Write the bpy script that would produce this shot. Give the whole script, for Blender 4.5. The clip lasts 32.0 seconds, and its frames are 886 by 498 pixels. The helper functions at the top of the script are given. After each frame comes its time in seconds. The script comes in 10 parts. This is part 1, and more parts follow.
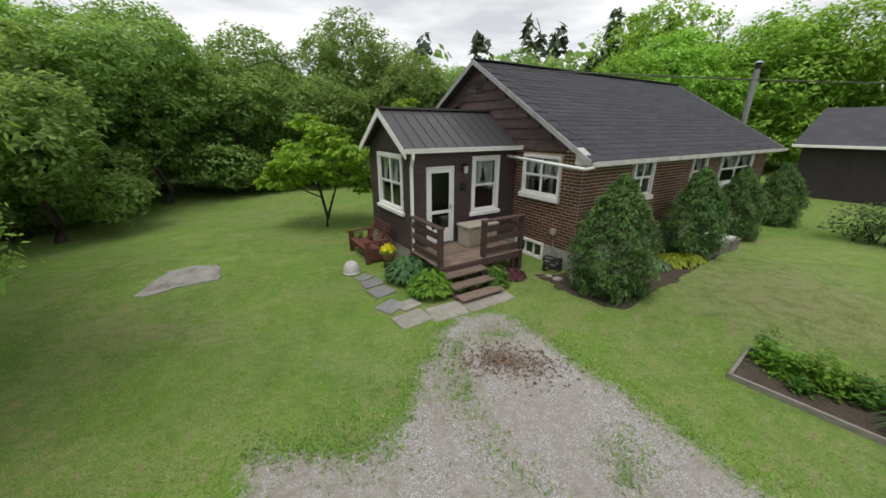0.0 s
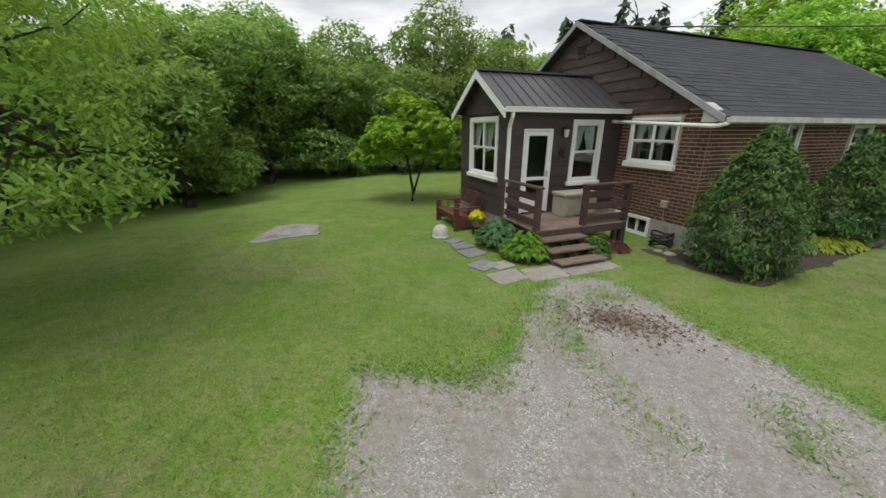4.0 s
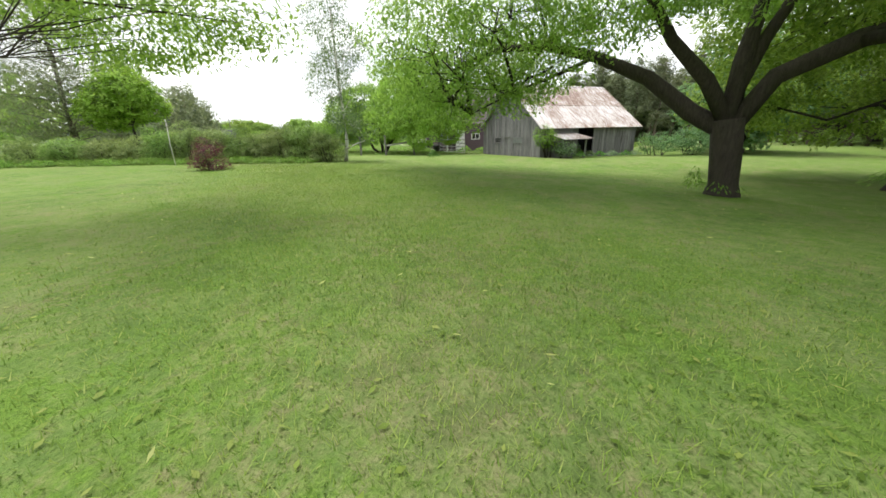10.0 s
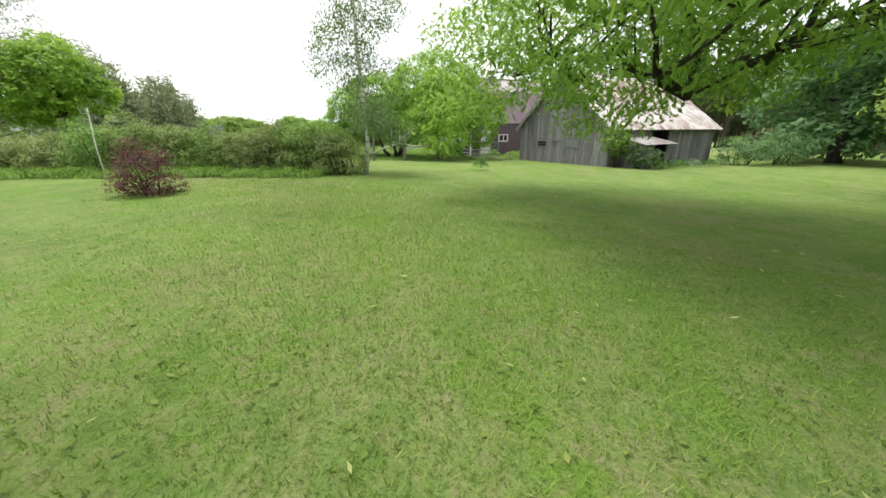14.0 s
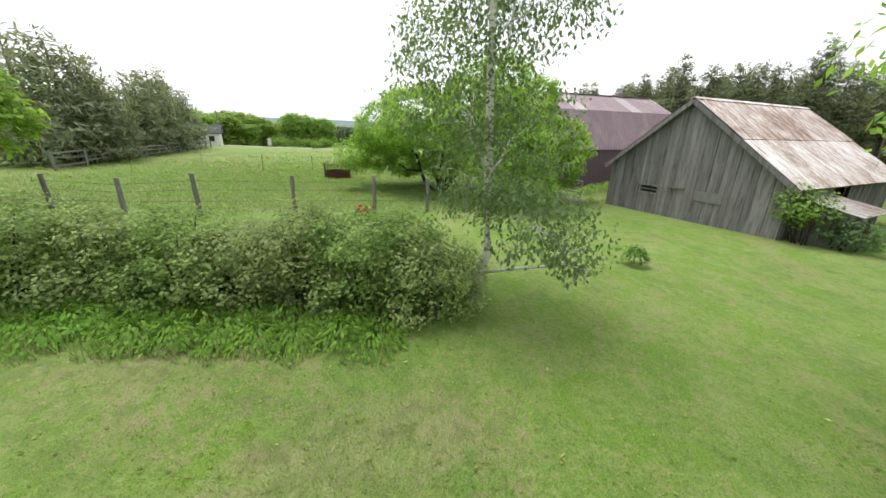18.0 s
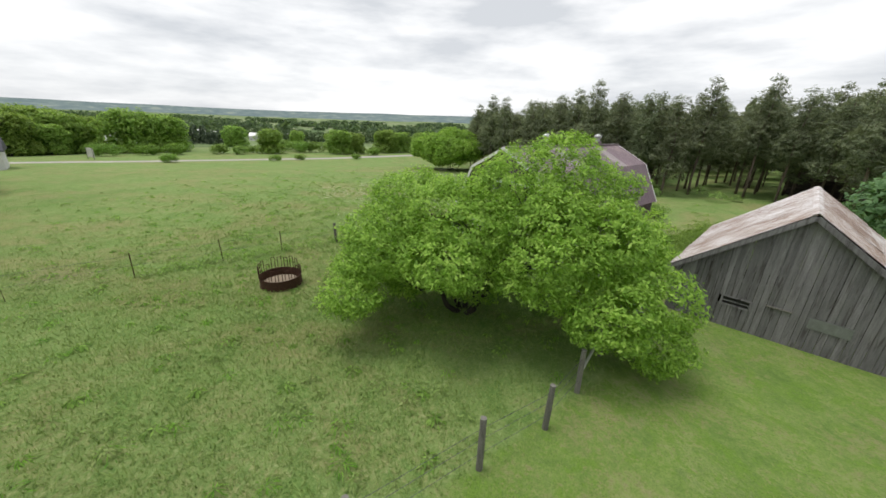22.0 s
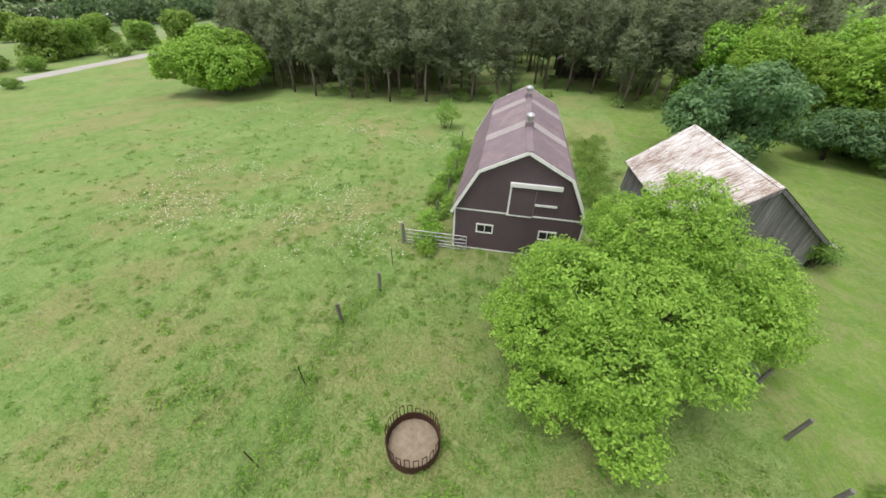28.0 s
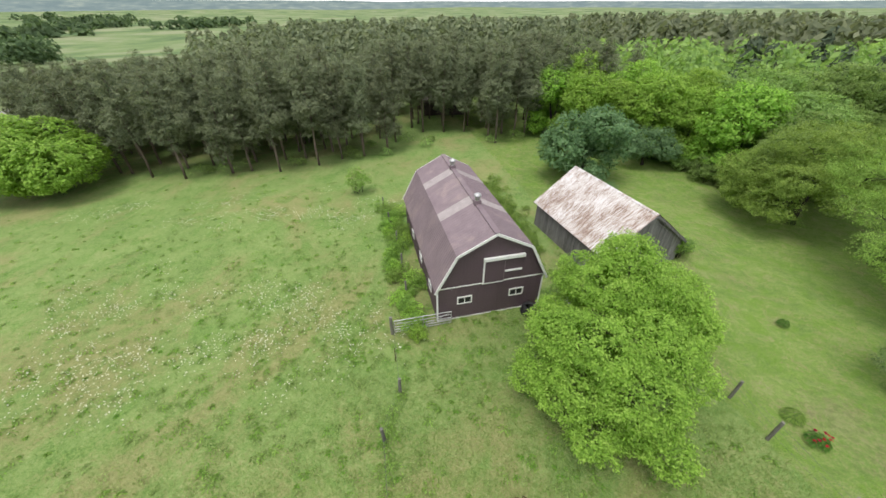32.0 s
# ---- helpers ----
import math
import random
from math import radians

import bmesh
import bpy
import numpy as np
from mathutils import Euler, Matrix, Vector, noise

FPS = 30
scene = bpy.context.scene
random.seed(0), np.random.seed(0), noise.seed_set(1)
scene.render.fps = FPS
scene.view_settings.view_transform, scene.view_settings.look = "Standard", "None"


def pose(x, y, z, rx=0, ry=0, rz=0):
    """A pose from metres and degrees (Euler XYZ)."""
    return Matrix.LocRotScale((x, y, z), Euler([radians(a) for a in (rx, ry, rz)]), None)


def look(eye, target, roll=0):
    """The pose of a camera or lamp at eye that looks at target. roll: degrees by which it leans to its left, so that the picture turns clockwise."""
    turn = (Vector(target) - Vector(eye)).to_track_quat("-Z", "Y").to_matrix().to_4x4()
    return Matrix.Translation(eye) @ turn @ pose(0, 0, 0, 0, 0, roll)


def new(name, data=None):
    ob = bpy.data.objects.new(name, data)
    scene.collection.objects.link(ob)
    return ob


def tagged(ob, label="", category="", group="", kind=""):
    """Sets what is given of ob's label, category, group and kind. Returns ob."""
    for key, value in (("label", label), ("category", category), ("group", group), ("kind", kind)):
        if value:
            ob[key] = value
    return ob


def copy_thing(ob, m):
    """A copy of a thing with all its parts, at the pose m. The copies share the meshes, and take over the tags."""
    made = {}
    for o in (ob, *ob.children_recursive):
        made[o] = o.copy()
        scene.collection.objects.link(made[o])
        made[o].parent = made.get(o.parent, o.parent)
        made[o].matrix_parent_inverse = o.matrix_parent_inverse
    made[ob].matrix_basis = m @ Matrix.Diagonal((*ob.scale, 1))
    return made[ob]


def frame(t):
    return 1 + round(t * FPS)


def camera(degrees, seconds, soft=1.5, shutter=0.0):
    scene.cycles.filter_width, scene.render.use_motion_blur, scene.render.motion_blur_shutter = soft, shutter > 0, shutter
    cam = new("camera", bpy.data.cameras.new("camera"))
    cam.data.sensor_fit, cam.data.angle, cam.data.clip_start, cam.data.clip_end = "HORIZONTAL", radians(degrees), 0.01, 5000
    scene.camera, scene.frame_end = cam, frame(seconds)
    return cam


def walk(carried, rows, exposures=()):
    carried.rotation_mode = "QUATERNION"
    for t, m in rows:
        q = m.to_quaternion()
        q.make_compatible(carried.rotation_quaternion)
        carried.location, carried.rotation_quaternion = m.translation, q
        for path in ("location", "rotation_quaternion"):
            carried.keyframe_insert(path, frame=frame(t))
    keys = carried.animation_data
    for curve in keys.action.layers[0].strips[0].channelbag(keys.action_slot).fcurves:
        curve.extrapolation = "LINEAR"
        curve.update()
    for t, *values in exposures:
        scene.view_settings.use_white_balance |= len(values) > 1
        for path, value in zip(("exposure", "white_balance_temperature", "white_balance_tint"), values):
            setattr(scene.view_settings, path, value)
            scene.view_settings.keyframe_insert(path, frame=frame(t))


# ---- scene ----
EXPOSURES = ((0.0, 0.0), (5.0, 0.03), (6.0, 0.06), (7.0, 0.32), (8.0, 0.46), (9.0, 0.65), (11.0, 0.85), (13.0, 0.85), (16.0, 0.66), (17.0, 0.63), (18.0, 0.65), (20.0, 0.48), (21.0, 0.22), (22.0, 0.05), (24.0, -0.06), (25.5, 0.17), (28.0, 0.42), (30.0, 0.42), (32.0, 0.35))
# ---- camera ----
cam = camera(103.32, 32.0, soft=1.6)
EYES = [
    (0, (-2.924, 2.129, 3.564), (-3.974, 11.522, 0.297), 0.19),
    (1, (-2.900, 2.094, 3.348), (-3.837, 11.509, 0.109), -0.00),
    (2, (-2.864, 2.053, 3.369), (-3.955, 11.457, 0.150), 0.03),
    (2.5, (-3.053, 1.994, 3.342), (-4.058, 11.385, 0.055), 0.12),
    (4.5, (-3.780, 1.974, 2.435), (-7.579, 10.651, -0.769), -0.19),
    (5, (-4.237, 1.901, 2.374), (-8.905, 10.135, -0.852), -0.30),
    (5.5, (-4.745, 1.712, 2.215), (-10.608, 9.164, -0.960), -0.14),
    (6, (-5.105, 1.338, 2.105), (-12.449, 7.365, -1.015), -0.77),
    (7, (-6.263, -0.194, 2.293), (-15.111, 2.961, -1.138), -2.71),
    (7.5, (-6.891, -0.939, 1.983), (-16.222, 0.536, -1.297), -1.92),
    (8, (-7.793, -1.685, 1.717), (-17.249, -2.000, -1.523), -1.90),
    (8.5, (-8.469, -2.461, 1.599), (-17.792, -4.125, -1.612), -1.52),
    (9, (-9.115, -3.256, 1.472), (-18.308, -5.539, -1.732), -1.28),
    (9.5, (-9.628, -3.954, 1.345), (-18.819, -6.239, -1.865), -1.11),
    (10, (-10.331, -4.569, 1.270), (-19.514, -6.883, -1.941), -1.10),
    (10.5, (-10.978, -5.070, 1.295), (-20.164, -7.365, -1.923), -1.16),
    (11, (-11.753, -5.559, 1.325), (-20.940, -7.822, -1.912), -0.47),
    (11.5, (-12.410, -5.986, 1.324), (-21.614, -8.214, -1.889), -0.32),
    (12, (-13.064, -6.422, 1.318), (-22.270, -8.621, -1.911), -0.14),
    (12.5, (-13.564, -6.843, 1.292), (-22.782, -9.008, -1.923), 0.23),
    (13, (-14.041, -7.253, 1.307), (-23.255, -9.408, -1.924), 0.32),
    (13.5, (-14.581, -7.745, 1.331), (-23.792, -9.891, -1.917), -0.22),
    (15.5, (-17.574, -10.063, 1.226), (-26.843, -12.096, -1.929), -0.11),
    (16, (-18.135, -10.558, 1.318), (-27.386, -12.617, -1.873), 0.22),
    (16.5, (-18.965, -11.277, 1.611), (-28.231, -13.292, -1.564), 0.76),
    (17, (-19.645, -11.788, 2.153), (-28.873, -13.871, -1.088), 1.13),
    (17.5, (-20.506, -12.498, 2.522), (-29.735, -14.563, -0.726), 1.47),
    (18, (-21.299, -13.247, 2.934), (-30.530, -15.287, -0.326), 1.52),
    (18.5, (-22.197, -14.088, 3.300), (-31.505, -15.909, 0.130), 1.41),
    (19, (-22.932, -14.999, 3.868), (-32.259, -16.559, 0.616), 1.67),
    (19.5, (-23.761, -15.810, 4.257), (-33.146, -17.038, 1.031), 1.77),
    (20, (-24.536, -16.917, 4.795), (-33.991, -17.446, 1.581), 1.59),
    (20.5, (-25.488, -17.764, 5.383), (-34.930, -17.853, 2.092), 1.61),
    (21, (-26.592, -18.768, 6.047), (-35.991, -18.395, 2.652), 1.68),
    (21.5, (-27.636, -19.645, 6.384), (-37.027, -18.910, 3.029), 1.92),
    (22, (-28.869, -20.745, 6.920), (-38.189, -19.560, 3.494), 2.08),
    (22.5, (-30.216, -22.081, 7.395), (-39.262, -20.532, 3.422), 2.38),
    (23, (-31.198, -23.090, 7.709), (-39.884, -21.158, 3.146), 2.56),
    (23.5, (-32.292, -24.209, 8.224), (-40.526, -21.825, 3.074), 2.66),
    (24, (-33.111, -25.032, 8.590), (-40.954, -22.168, 3.087), 2.49),
    (24.5, (-34.149, -25.914, 9.195), (-41.410, -22.357, 3.311), 2.29),
    (25, (-35.077, -26.732, 9.751), (-41.990, -22.777, 3.703), 2.36),
    (25.5, (-36.098, -27.289, 10.342), (-42.709, -23.019, 4.172), 1.63),
    (27.5, (-39.668, -29.391, 11.758), (-45.343, -23.872, 5.647), 1.85),
    (28, (-40.527, -29.893, 12.344), (-45.875, -24.093, 6.199), 1.63),
    (28.5, (-41.291, -30.222, 12.821), (-46.237, -24.094, 6.657), 1.58),
    (29, (-42.083, -30.582, 13.285), (-46.467, -24.020, 7.143), 1.26),
    (29.5, (-42.799, -30.851, 13.738), (-46.796, -24.047, 7.597), 1.04),
    (30, (-43.531, -31.143, 14.345), (-47.223, -24.200, 8.168), 0.75),
    (30.5, (-44.156, -31.425, 14.836), (-47.571, -24.334, 8.667), 0.38),
    (31, (-44.870, -31.671, 15.375), (-47.967, -24.429, 9.212), 0.34),
    (31.5, (-45.406, -31.872, 15.842), (-48.296, -24.404, 9.853), 0.17),
    (32, (-45.994, -32.141, 16.385), (-48.729, -24.386, 10.695), 0.09),
]
walk(cam, [(t, look(e, q, r)) for t, e, q, r in EYES], EXPOSURES)


from mathutils.geometry import tessellate_polygon
# ---- world, sun, exposure ----
SUN_EL, SUN_AZ = 72.0, 200.0
world = bpy.data.worlds.new("overcast_sky")
scene.world = world
world.use_nodes = True
wn, wl = world.node_tree.nodes, world.node_tree.links
wn.clear()
w_out = wn.new("ShaderNodeOutputWorld")
w_bg = wn.new("ShaderNodeBackground")
w_sky = wn.new("ShaderNodeTexSky")
w_sky.sky_type = "NISHITA"
w_sky.sun_disc = False
w_sky.sun_elevation, w_sky.sun_rotation = radians(SUN_EL), radians(SUN_AZ)
w_co = wn.new("ShaderNodeTexCoord")
w_map = wn.new("ShaderNodeMapping")
w_map.inputs["Scale"].default_value = (1.0, 1.0, 4.5)
w_noise = wn.new("ShaderNodeTexNoise")
w_noise.inputs["Scale"].default_value = 2.6
w_noise.inputs["Detail"].default_value = 7.0
w_noise.inputs["Roughness"].default_value = 0.55
w_ramp = wn.new("ShaderNodeValToRGB")
w_ramp.color_ramp.elements[0].position, w_ramp.color_ramp.elements[0].color = 0.36, (7.0, 7.25, 7.6, 1)
w_ramp.color_ramp.elements[1].position, w_ramp.color_ramp.elements[1].color = 0.62, (11.5, 11.5, 11.5, 1)
w_mix = wn.new("ShaderNodeMixRGB")
w_mix.inputs[0].default_value = 0.94
wl.new(w_co.outputs["Generated"], w_map.inputs["Vector"])
wl.new(w_map.outputs[0], w_noise.inputs["Vector"])
wl.new(w_noise.outputs[0], w_ramp.inputs[0])
wl.new(w_sky.outputs[0], w_mix.inputs[1])
wl.new(w_ramp.outputs[0], w_mix.inputs[2])
wl.new(w_mix.outputs[0], w_bg.inputs[0])
w_bg.inputs[1].default_value = 0.1
wl.new(w_bg.outputs[0], w_out.inputs[0])

sun = new("sun", bpy.data.lights.new("sun", "SUN"))
sun.data.energy, sun.data.angle, sun.data.color = 2.0, radians(28), (1.0, 0.96, 0.9)
sun.rotation_euler = (radians(90 - SUN_EL), 0, radians(180 - SUN_AZ))
scene.view_settings.exposure = 0.0


# ---- node helpers ----
def material(name, rough=0.8, metal=0.0, spec=0.3):
    m = bpy.data.materials.new(name)
    m.use_nodes = True
    b = m.node_tree.nodes["Principled BSDF"]
    b.inputs["Roughness"].default_value = rough
    b.inputs["Metallic"].default_value = metal
    b.inputs["Specular IOR Level"].default_value = spec
    return m, m.node_tree.nodes, m.node_tree.links, b


def col(c):
    return (c[0], c[1], c[2], 1.0)


def noise_node(n, l, scale, detail=4.0, rough=0.6, vec=None, dist=0.0):
    t = n.new("ShaderNodeTexNoise")
    t.inputs["Scale"].default_value = scale
    t.inputs["Detail"].default_value = detail
    t.inputs["Roughness"].default_value = rough
    t.inputs["Distortion"].default_value = dist
    if vec is not None:
        l.new(vec, t.inputs["Vector"])
    return t.outputs["Fac"]


def ramp(n, l, fac, *stops):
    r = n.new("ShaderNodeValToRGB")
    e = r.color_ramp.elements
    while len(e) < len(stops):
        e.new(0.5)
    for k, (p, c) in zip(e, stops):
        k.position, k.color = p, col(c)
    l.new(fac, r.inputs[0])
    return r.outputs[0]


def mix(n, l, fac, a, b, mode="MIX"):
    m = n.new("ShaderNodeMixRGB")
    m.blend_type = mode
    for sock, v in ((m.inputs[0], fac), (m.inputs[1], a), (m.inputs[2], b)):
        if isinstance(v, (int, float)):
            sock.default_value = v
        elif isinstance(v, tuple):
            sock.default_value = col(v)
        else:
            l.new(v, sock)
    return m.outputs[0]


def math_node(n, l, op, a, b=0.0):
    m = n.new("ShaderNodeMath")
    m.operation = op
    for sock, v in ((m.inputs[0], a), (m.inputs[1], b)):
        if isinstance(v, (int, float)):
            sock.default_value = v
        else:
            l.new(v, sock)
    return m.outputs[0]


def obj_vec(n, l, scale=(1, 1, 1), world_space=False):
    if world_space:
        src = n.new("ShaderNodeNewGeometry").outputs["Position"]
    else:
        src = n.new("ShaderNodeTexCoord").outputs["Object"]
    mp = n.new("ShaderNodeMapping")
    mp.inputs["Scale"].default_value = scale
    l.new(src, mp.inputs["Vector"])
    return mp.outputs[0]


def bump(n, l, b, height, strength=0.3, dist=0.01):
    k = n.new("ShaderNodeBump")
    k.inputs["Strength"].default_value = strength
    k.inputs["Distance"].default_value = dist
    l.new(height, k.inputs["Height"])
    l.new(k.outputs[0], b.inputs["Normal"])


def worn(name, dark, light, scale=(1, 1, 1), size=6.0, fine=60.0, rough=0.8, metal=0.0, relief=0.3, stain=None, vary=0.25, spec=0.3):
    """A two-scale weathered surface: broad patches, fine grain, a little difference from piece to piece."""
    m, n, l, b = material(name, rough, metal, spec)
    v = obj_vec(n, l, scale)
    big = noise_node(n, l, size, 4, 0.6, v)
    small = noise_node(n, l, fine, 3, 0.65, v)
    c = ramp(n, l, mix(n, l, 0.45, big, small), (0.3, dark), (0.7, light))
    if stain:
        st = noise_node(n, l, size * 0.6, 6, 0.7, v, 0.6)
        c = mix(n, l, ramp(n, l, st, (0.52, (0, 0, 0)), (0.68, (1, 1, 1))), c, stain)
    rnd = n.new("ShaderNodeObjectInfo").outputs["Random"]
    k = math_node(n, l, "ADD", math_node(n, l, "MULTIPLY", rnd, vary), 1.0 - vary / 2)
    h = n.new("ShaderNodeHueSaturation")
    l.new(k, h.inputs["Value"])
    l.new(c, h.inputs["Color"])
    l.new(h.outputs[0], b.inputs["Base Color"])
    if relief:
        bump(n, l, b, small, relief, 0.01)
    return m


def leafy(name, dark, light, tip=None, thin=0.48, rough=0.55):
    """Leaves: colour differs from leaf to leaf and in broad patches, and light comes through them."""
    m, n, l, b = material(name, rough, 0.0, 0.15)
    g = n.new("ShaderNodeNewGeometry")
    v = obj_vec(n, l)
    big = noise_node(n, l, 0.9, 3, 0.6, v)
    f = mix(n, l, 0.5, big, g.outputs["Random Per Island"])
    c = ramp(n, l, f, (0.25, dark), (0.6, light), (0.92, tip or light))
    rnd = n.new("ShaderNodeObjectInfo").outputs["Random"]
    h = n.new("ShaderNodeHueSaturation")
    l.new(math_node(n, l, "ADD", math_node(n, l, "MULTIPLY", rnd, 0.3), 0.85), h.inputs["Value"])
    l.new(math_node(n, l, "ADD", math_node(n, l, "MULTIPLY", rnd, 0.016), 0.492), h.inputs["Hue"])
    l.new(c, h.inputs["Color"])
    l.new(h.outputs[0], b.inputs["Base Color"])
    t = n.new("ShaderNodeBsdfTranslucent")
    l.new(mix(n, l, 1.0, h.outputs[0], (1.1, 1.12, 0.75), "MULTIPLY"), t.inputs[0])
    ms = n.new("ShaderNodeMixShader")
    ms.inputs[0].default_value = thin
    l.new(b.outputs[0], ms.inputs[1])
    l.new(t.outputs[0], ms.inputs[2])
    l.new(ms.outputs[0], n["Material Output"].inputs[0])
    return m


# ---- geometry helpers ----
def link_mesh(name, bm, mat_, parent=None, smooth=False):
    me = bpy.data.meshes.new(name)
    bm.normal_update()
    bm.to_mesh(me)
    bm.free()
    if smooth:
        me.shade_smooth()
    for k in mat_ if isinstance(mat_, (list, tuple)) else [mat_]:
        me.materials.append(k)
    ob = new(name, me)
    ob.parent = parent
    return ob


def part(name, bm, mat_, parent=None, label="", smooth=False):
    ob = link_mesh(name, bm, mat_, parent, smooth)
    return tagged(ob, label) if label else ob


def share(name, src, parent, m):
    """A piece that shares its mesh with src, at the pose m in its parent."""
    ob = new(name, src.data)
    ob.parent = parent
    ob.matrix_basis = m
    return ob


def empty(name, m, label="", category="", group="", kind=""):
    ob = new(name)
    ob.matrix_basis = m
    return tagged(ob, label, category, group, kind)


def box(bm, x0, y0, z0, x1, y1, z1, bevel=0.0):
    c = Matrix.Translation(((x0 + x1) / 2, (y0 + y1) / 2, (z0 + z1) / 2)) @ Matrix.Diagonal((abs(x1 - x0), abs(y1 - y0), abs(z1 - z0), 1))
    r = bmesh.ops.create_cube(bm, size=1.0, matrix=c)
    if bevel:
        es = list({e for v in r["verts"] for e in v.link_edges})
        bmesh.ops.bevel(bm, geom=es, offset=bevel, segments=1, affect="EDGES")
    return bm


def beam(bm, a, b, w, h, up=(0, 0, 1)):
    """A square bar from a to b."""
    a, b = Vector(a), Vector(b)
    d = b - a
    z = d.normalized()
    x = Vector(up).cross(z)
    x = Vector((1, 0, 0)) if x.length < 1e-4 else x.normalized()
    y = z.cross(x)
    rot = Matrix((x, y, z)).transposed().to_4x4()
    bmesh.ops.create_cube(bm, size=1.0, matrix=Matrix.Translation((a + b) / 2) @ rot @ Matrix.Diagonal((w, h, d.length, 1)))
    return bm


def rod(bm, a, b, r0, r1=None, seg=8, caps=True):
    a, b = Vector(a), Vector(b)
    d = b - a
    m = Matrix.Translation((a + b) / 2) @ d.to_track_quat("Z", "Y").to_matrix().to_4x4()
    bmesh.ops.create_cone(bm, cap_ends=caps, segments=seg, radius1=r0, radius2=r0 if r1 is None else r1, depth=d.length, matrix=m)
    return bm


def prism(bm, outline, a, b):
    """A flat outline in (u, z), made solid from y = a to y = b."""
    n = len(outline)
    va = [bm.verts.new((u, a, z)) for u, z in outline]
    vb = [bm.verts.new((u, b, z)) for u, z in outline]
    bm.faces.new(va)
    bm.faces.new(vb[::-1])
    for i in range(n):
        j = (i + 1) % n
        bm.faces.new((va[j], va[i], vb[i], vb[j]))
    return bm


def quad_mesh(name, verts, mat_, parent=None, per=4):
    """A mesh from an array of corners, each run of `per` corners one face."""
    verts = np.asarray(verts, np.float32).reshape(-1, 3)
    nf = len(verts) // per
    me = bpy.data.meshes.new(name)
    me.vertices.add(len(verts))
    me.vertices.foreach_set("co", verts.ravel())
    me.loops.add(len(verts))
    me.loops.foreach_set("vertex_index", np.arange(len(verts), dtype=np.int32))
    me.polygons.add(nf)
    me.polygons.foreach_set("loop_start", np.arange(0, len(verts), per, dtype=np.int32))
    me.update(calc_edges=True)
    me.materials.append(mat_)
    ob = new(name, me)
    ob.parent = parent
    return ob


def unit(rng, n):
    v = rng.normal(size=(n, 3))
    return v / np.linalg.norm(v, axis=1)[:, None]


def leaves(rng, centres, normals, length, width, droop=0.0):
    """Pointed leaves: a four-cornered blade each, at random turns round its normal."""
    n = len(centres)
    side = np.cross(normals, unit(rng, n))
    side /= np.linalg.norm(side, axis=1)[:, None] + 1e-9
    fwd = np.cross(side, normals)
    fwd[:, 2] -= droop
    s = rng.uniform(0.65, 1.35, (n, 1))
    le, wi = length * s, width * s
    return np.stack([centres - fwd * le * 0.5, centres + side * wi * 0.5 - fwd * le * 0.05, centres + fwd * le * 0.5, centres - side * wi * 0.5 - fwd * le * 0.05], 1)


def sprays(rng, tips, outward, count, radius, length, width, flat=0.5, droop=0.2):
    """Clusters of leaves round twig ends; leaves face up and out."""
    k = np.repeat(np.arange(len(tips)), count)
    off = unit(rng, len(k)) * rng.uniform(0.2, 1.0, (len(k), 1)) ** 0.6 * radius
    off[:, 2] *= flat
    c = tips[k] + off
    nrm = outward[k] * 0.5 + unit(rng, len(k)) * 0.55 + np.array([0, 0, 0.85])
    nrm /= np.linalg.norm(nrm, axis=1)[:, None]
    return leaves(rng, c, nrm, length, width, droop)


def limb(bm, pts, radii, seg=7):
    """A bent, tapered branch through the points."""
    rings = []
    for i, (p, r) in enumerate(zip(pts, radii)):
        d = Vector(pts[min(i + 1, len(pts) - 1)]) - Vector(pts[max(i - 1, 0)])
        q = d.to_track_quat("Z", "Y")
        rings.append([bm.verts.new(Vector(p) + q @ Vector((math.cos(6.2832 * k / seg) * r, math.sin(6.2832 * k / seg) * r, 0))) for k in range(seg)])
    for a, b in zip(rings, rings[1:]):
        for k in range(seg):
            bm.faces.new((a[k], a[(k + 1) % seg], b[(k + 1) % seg], b[k]))
    bm.faces.new(rings[-1])
    bm.faces.new(rings[0][::-1])


def bent(rng, a, b, n, wob):
    a, b = np.array(a, float), np.array(b, float)
    p = [a + (b - a) * t for t in np.linspace(0, 1, n)]
    for i in range(1, n - 1):
        p[i] = p[i] + rng.normal(size=3) * wob
    return p

# ---- materials ----
WHITE = worn("white_paint", (0.68, 0.68, 0.67), (0.8, 0.8, 0.79), size=3, fine=40, rough=0.5, relief=0.05, vary=0.05)
OLD_WHITE = worn("weathered_white_wood", (0.34, 0.33, 0.31), (0.62, 0.61, 0.59), (1, 1, 1), size=4, fine=50, rough=0.75, relief=0.25, stain=(0.28, 0.26, 0.23), vary=0.15)
SIDING = worn("brown_stained_siding", (0.047, 0.033, 0.034), (0.078, 0.057, 0.058), (1, 1, 9), size=2.2, fine=22, rough=0.6, relief=0.25, vary=0.35)
GABLE_WOOD = worn("faded_brown_siding", (0.062, 0.04, 0.04), (0.105, 0.072, 0.07), (1, 1, 9), size=2.2, fine=22, rough=0.7, relief=0.3, stain=(0.15, 0.12, 0.11), vary=0.4)
RAIL = worn("brown_painted_rail", (0.055, 0.032, 0.03), (0.1, 0.062, 0.056), (6, 6, 1), size=3, fine=30, rough=0.65, relief=0.2, vary=0.3)
BENCH = worn("red_brown_bench_wood", (0.085, 0.03, 0.024), (0.16, 0.06, 0.05), (2, 8, 8), size=3, fine=30, rough=0.6, relief=0.2, vary=0.35)
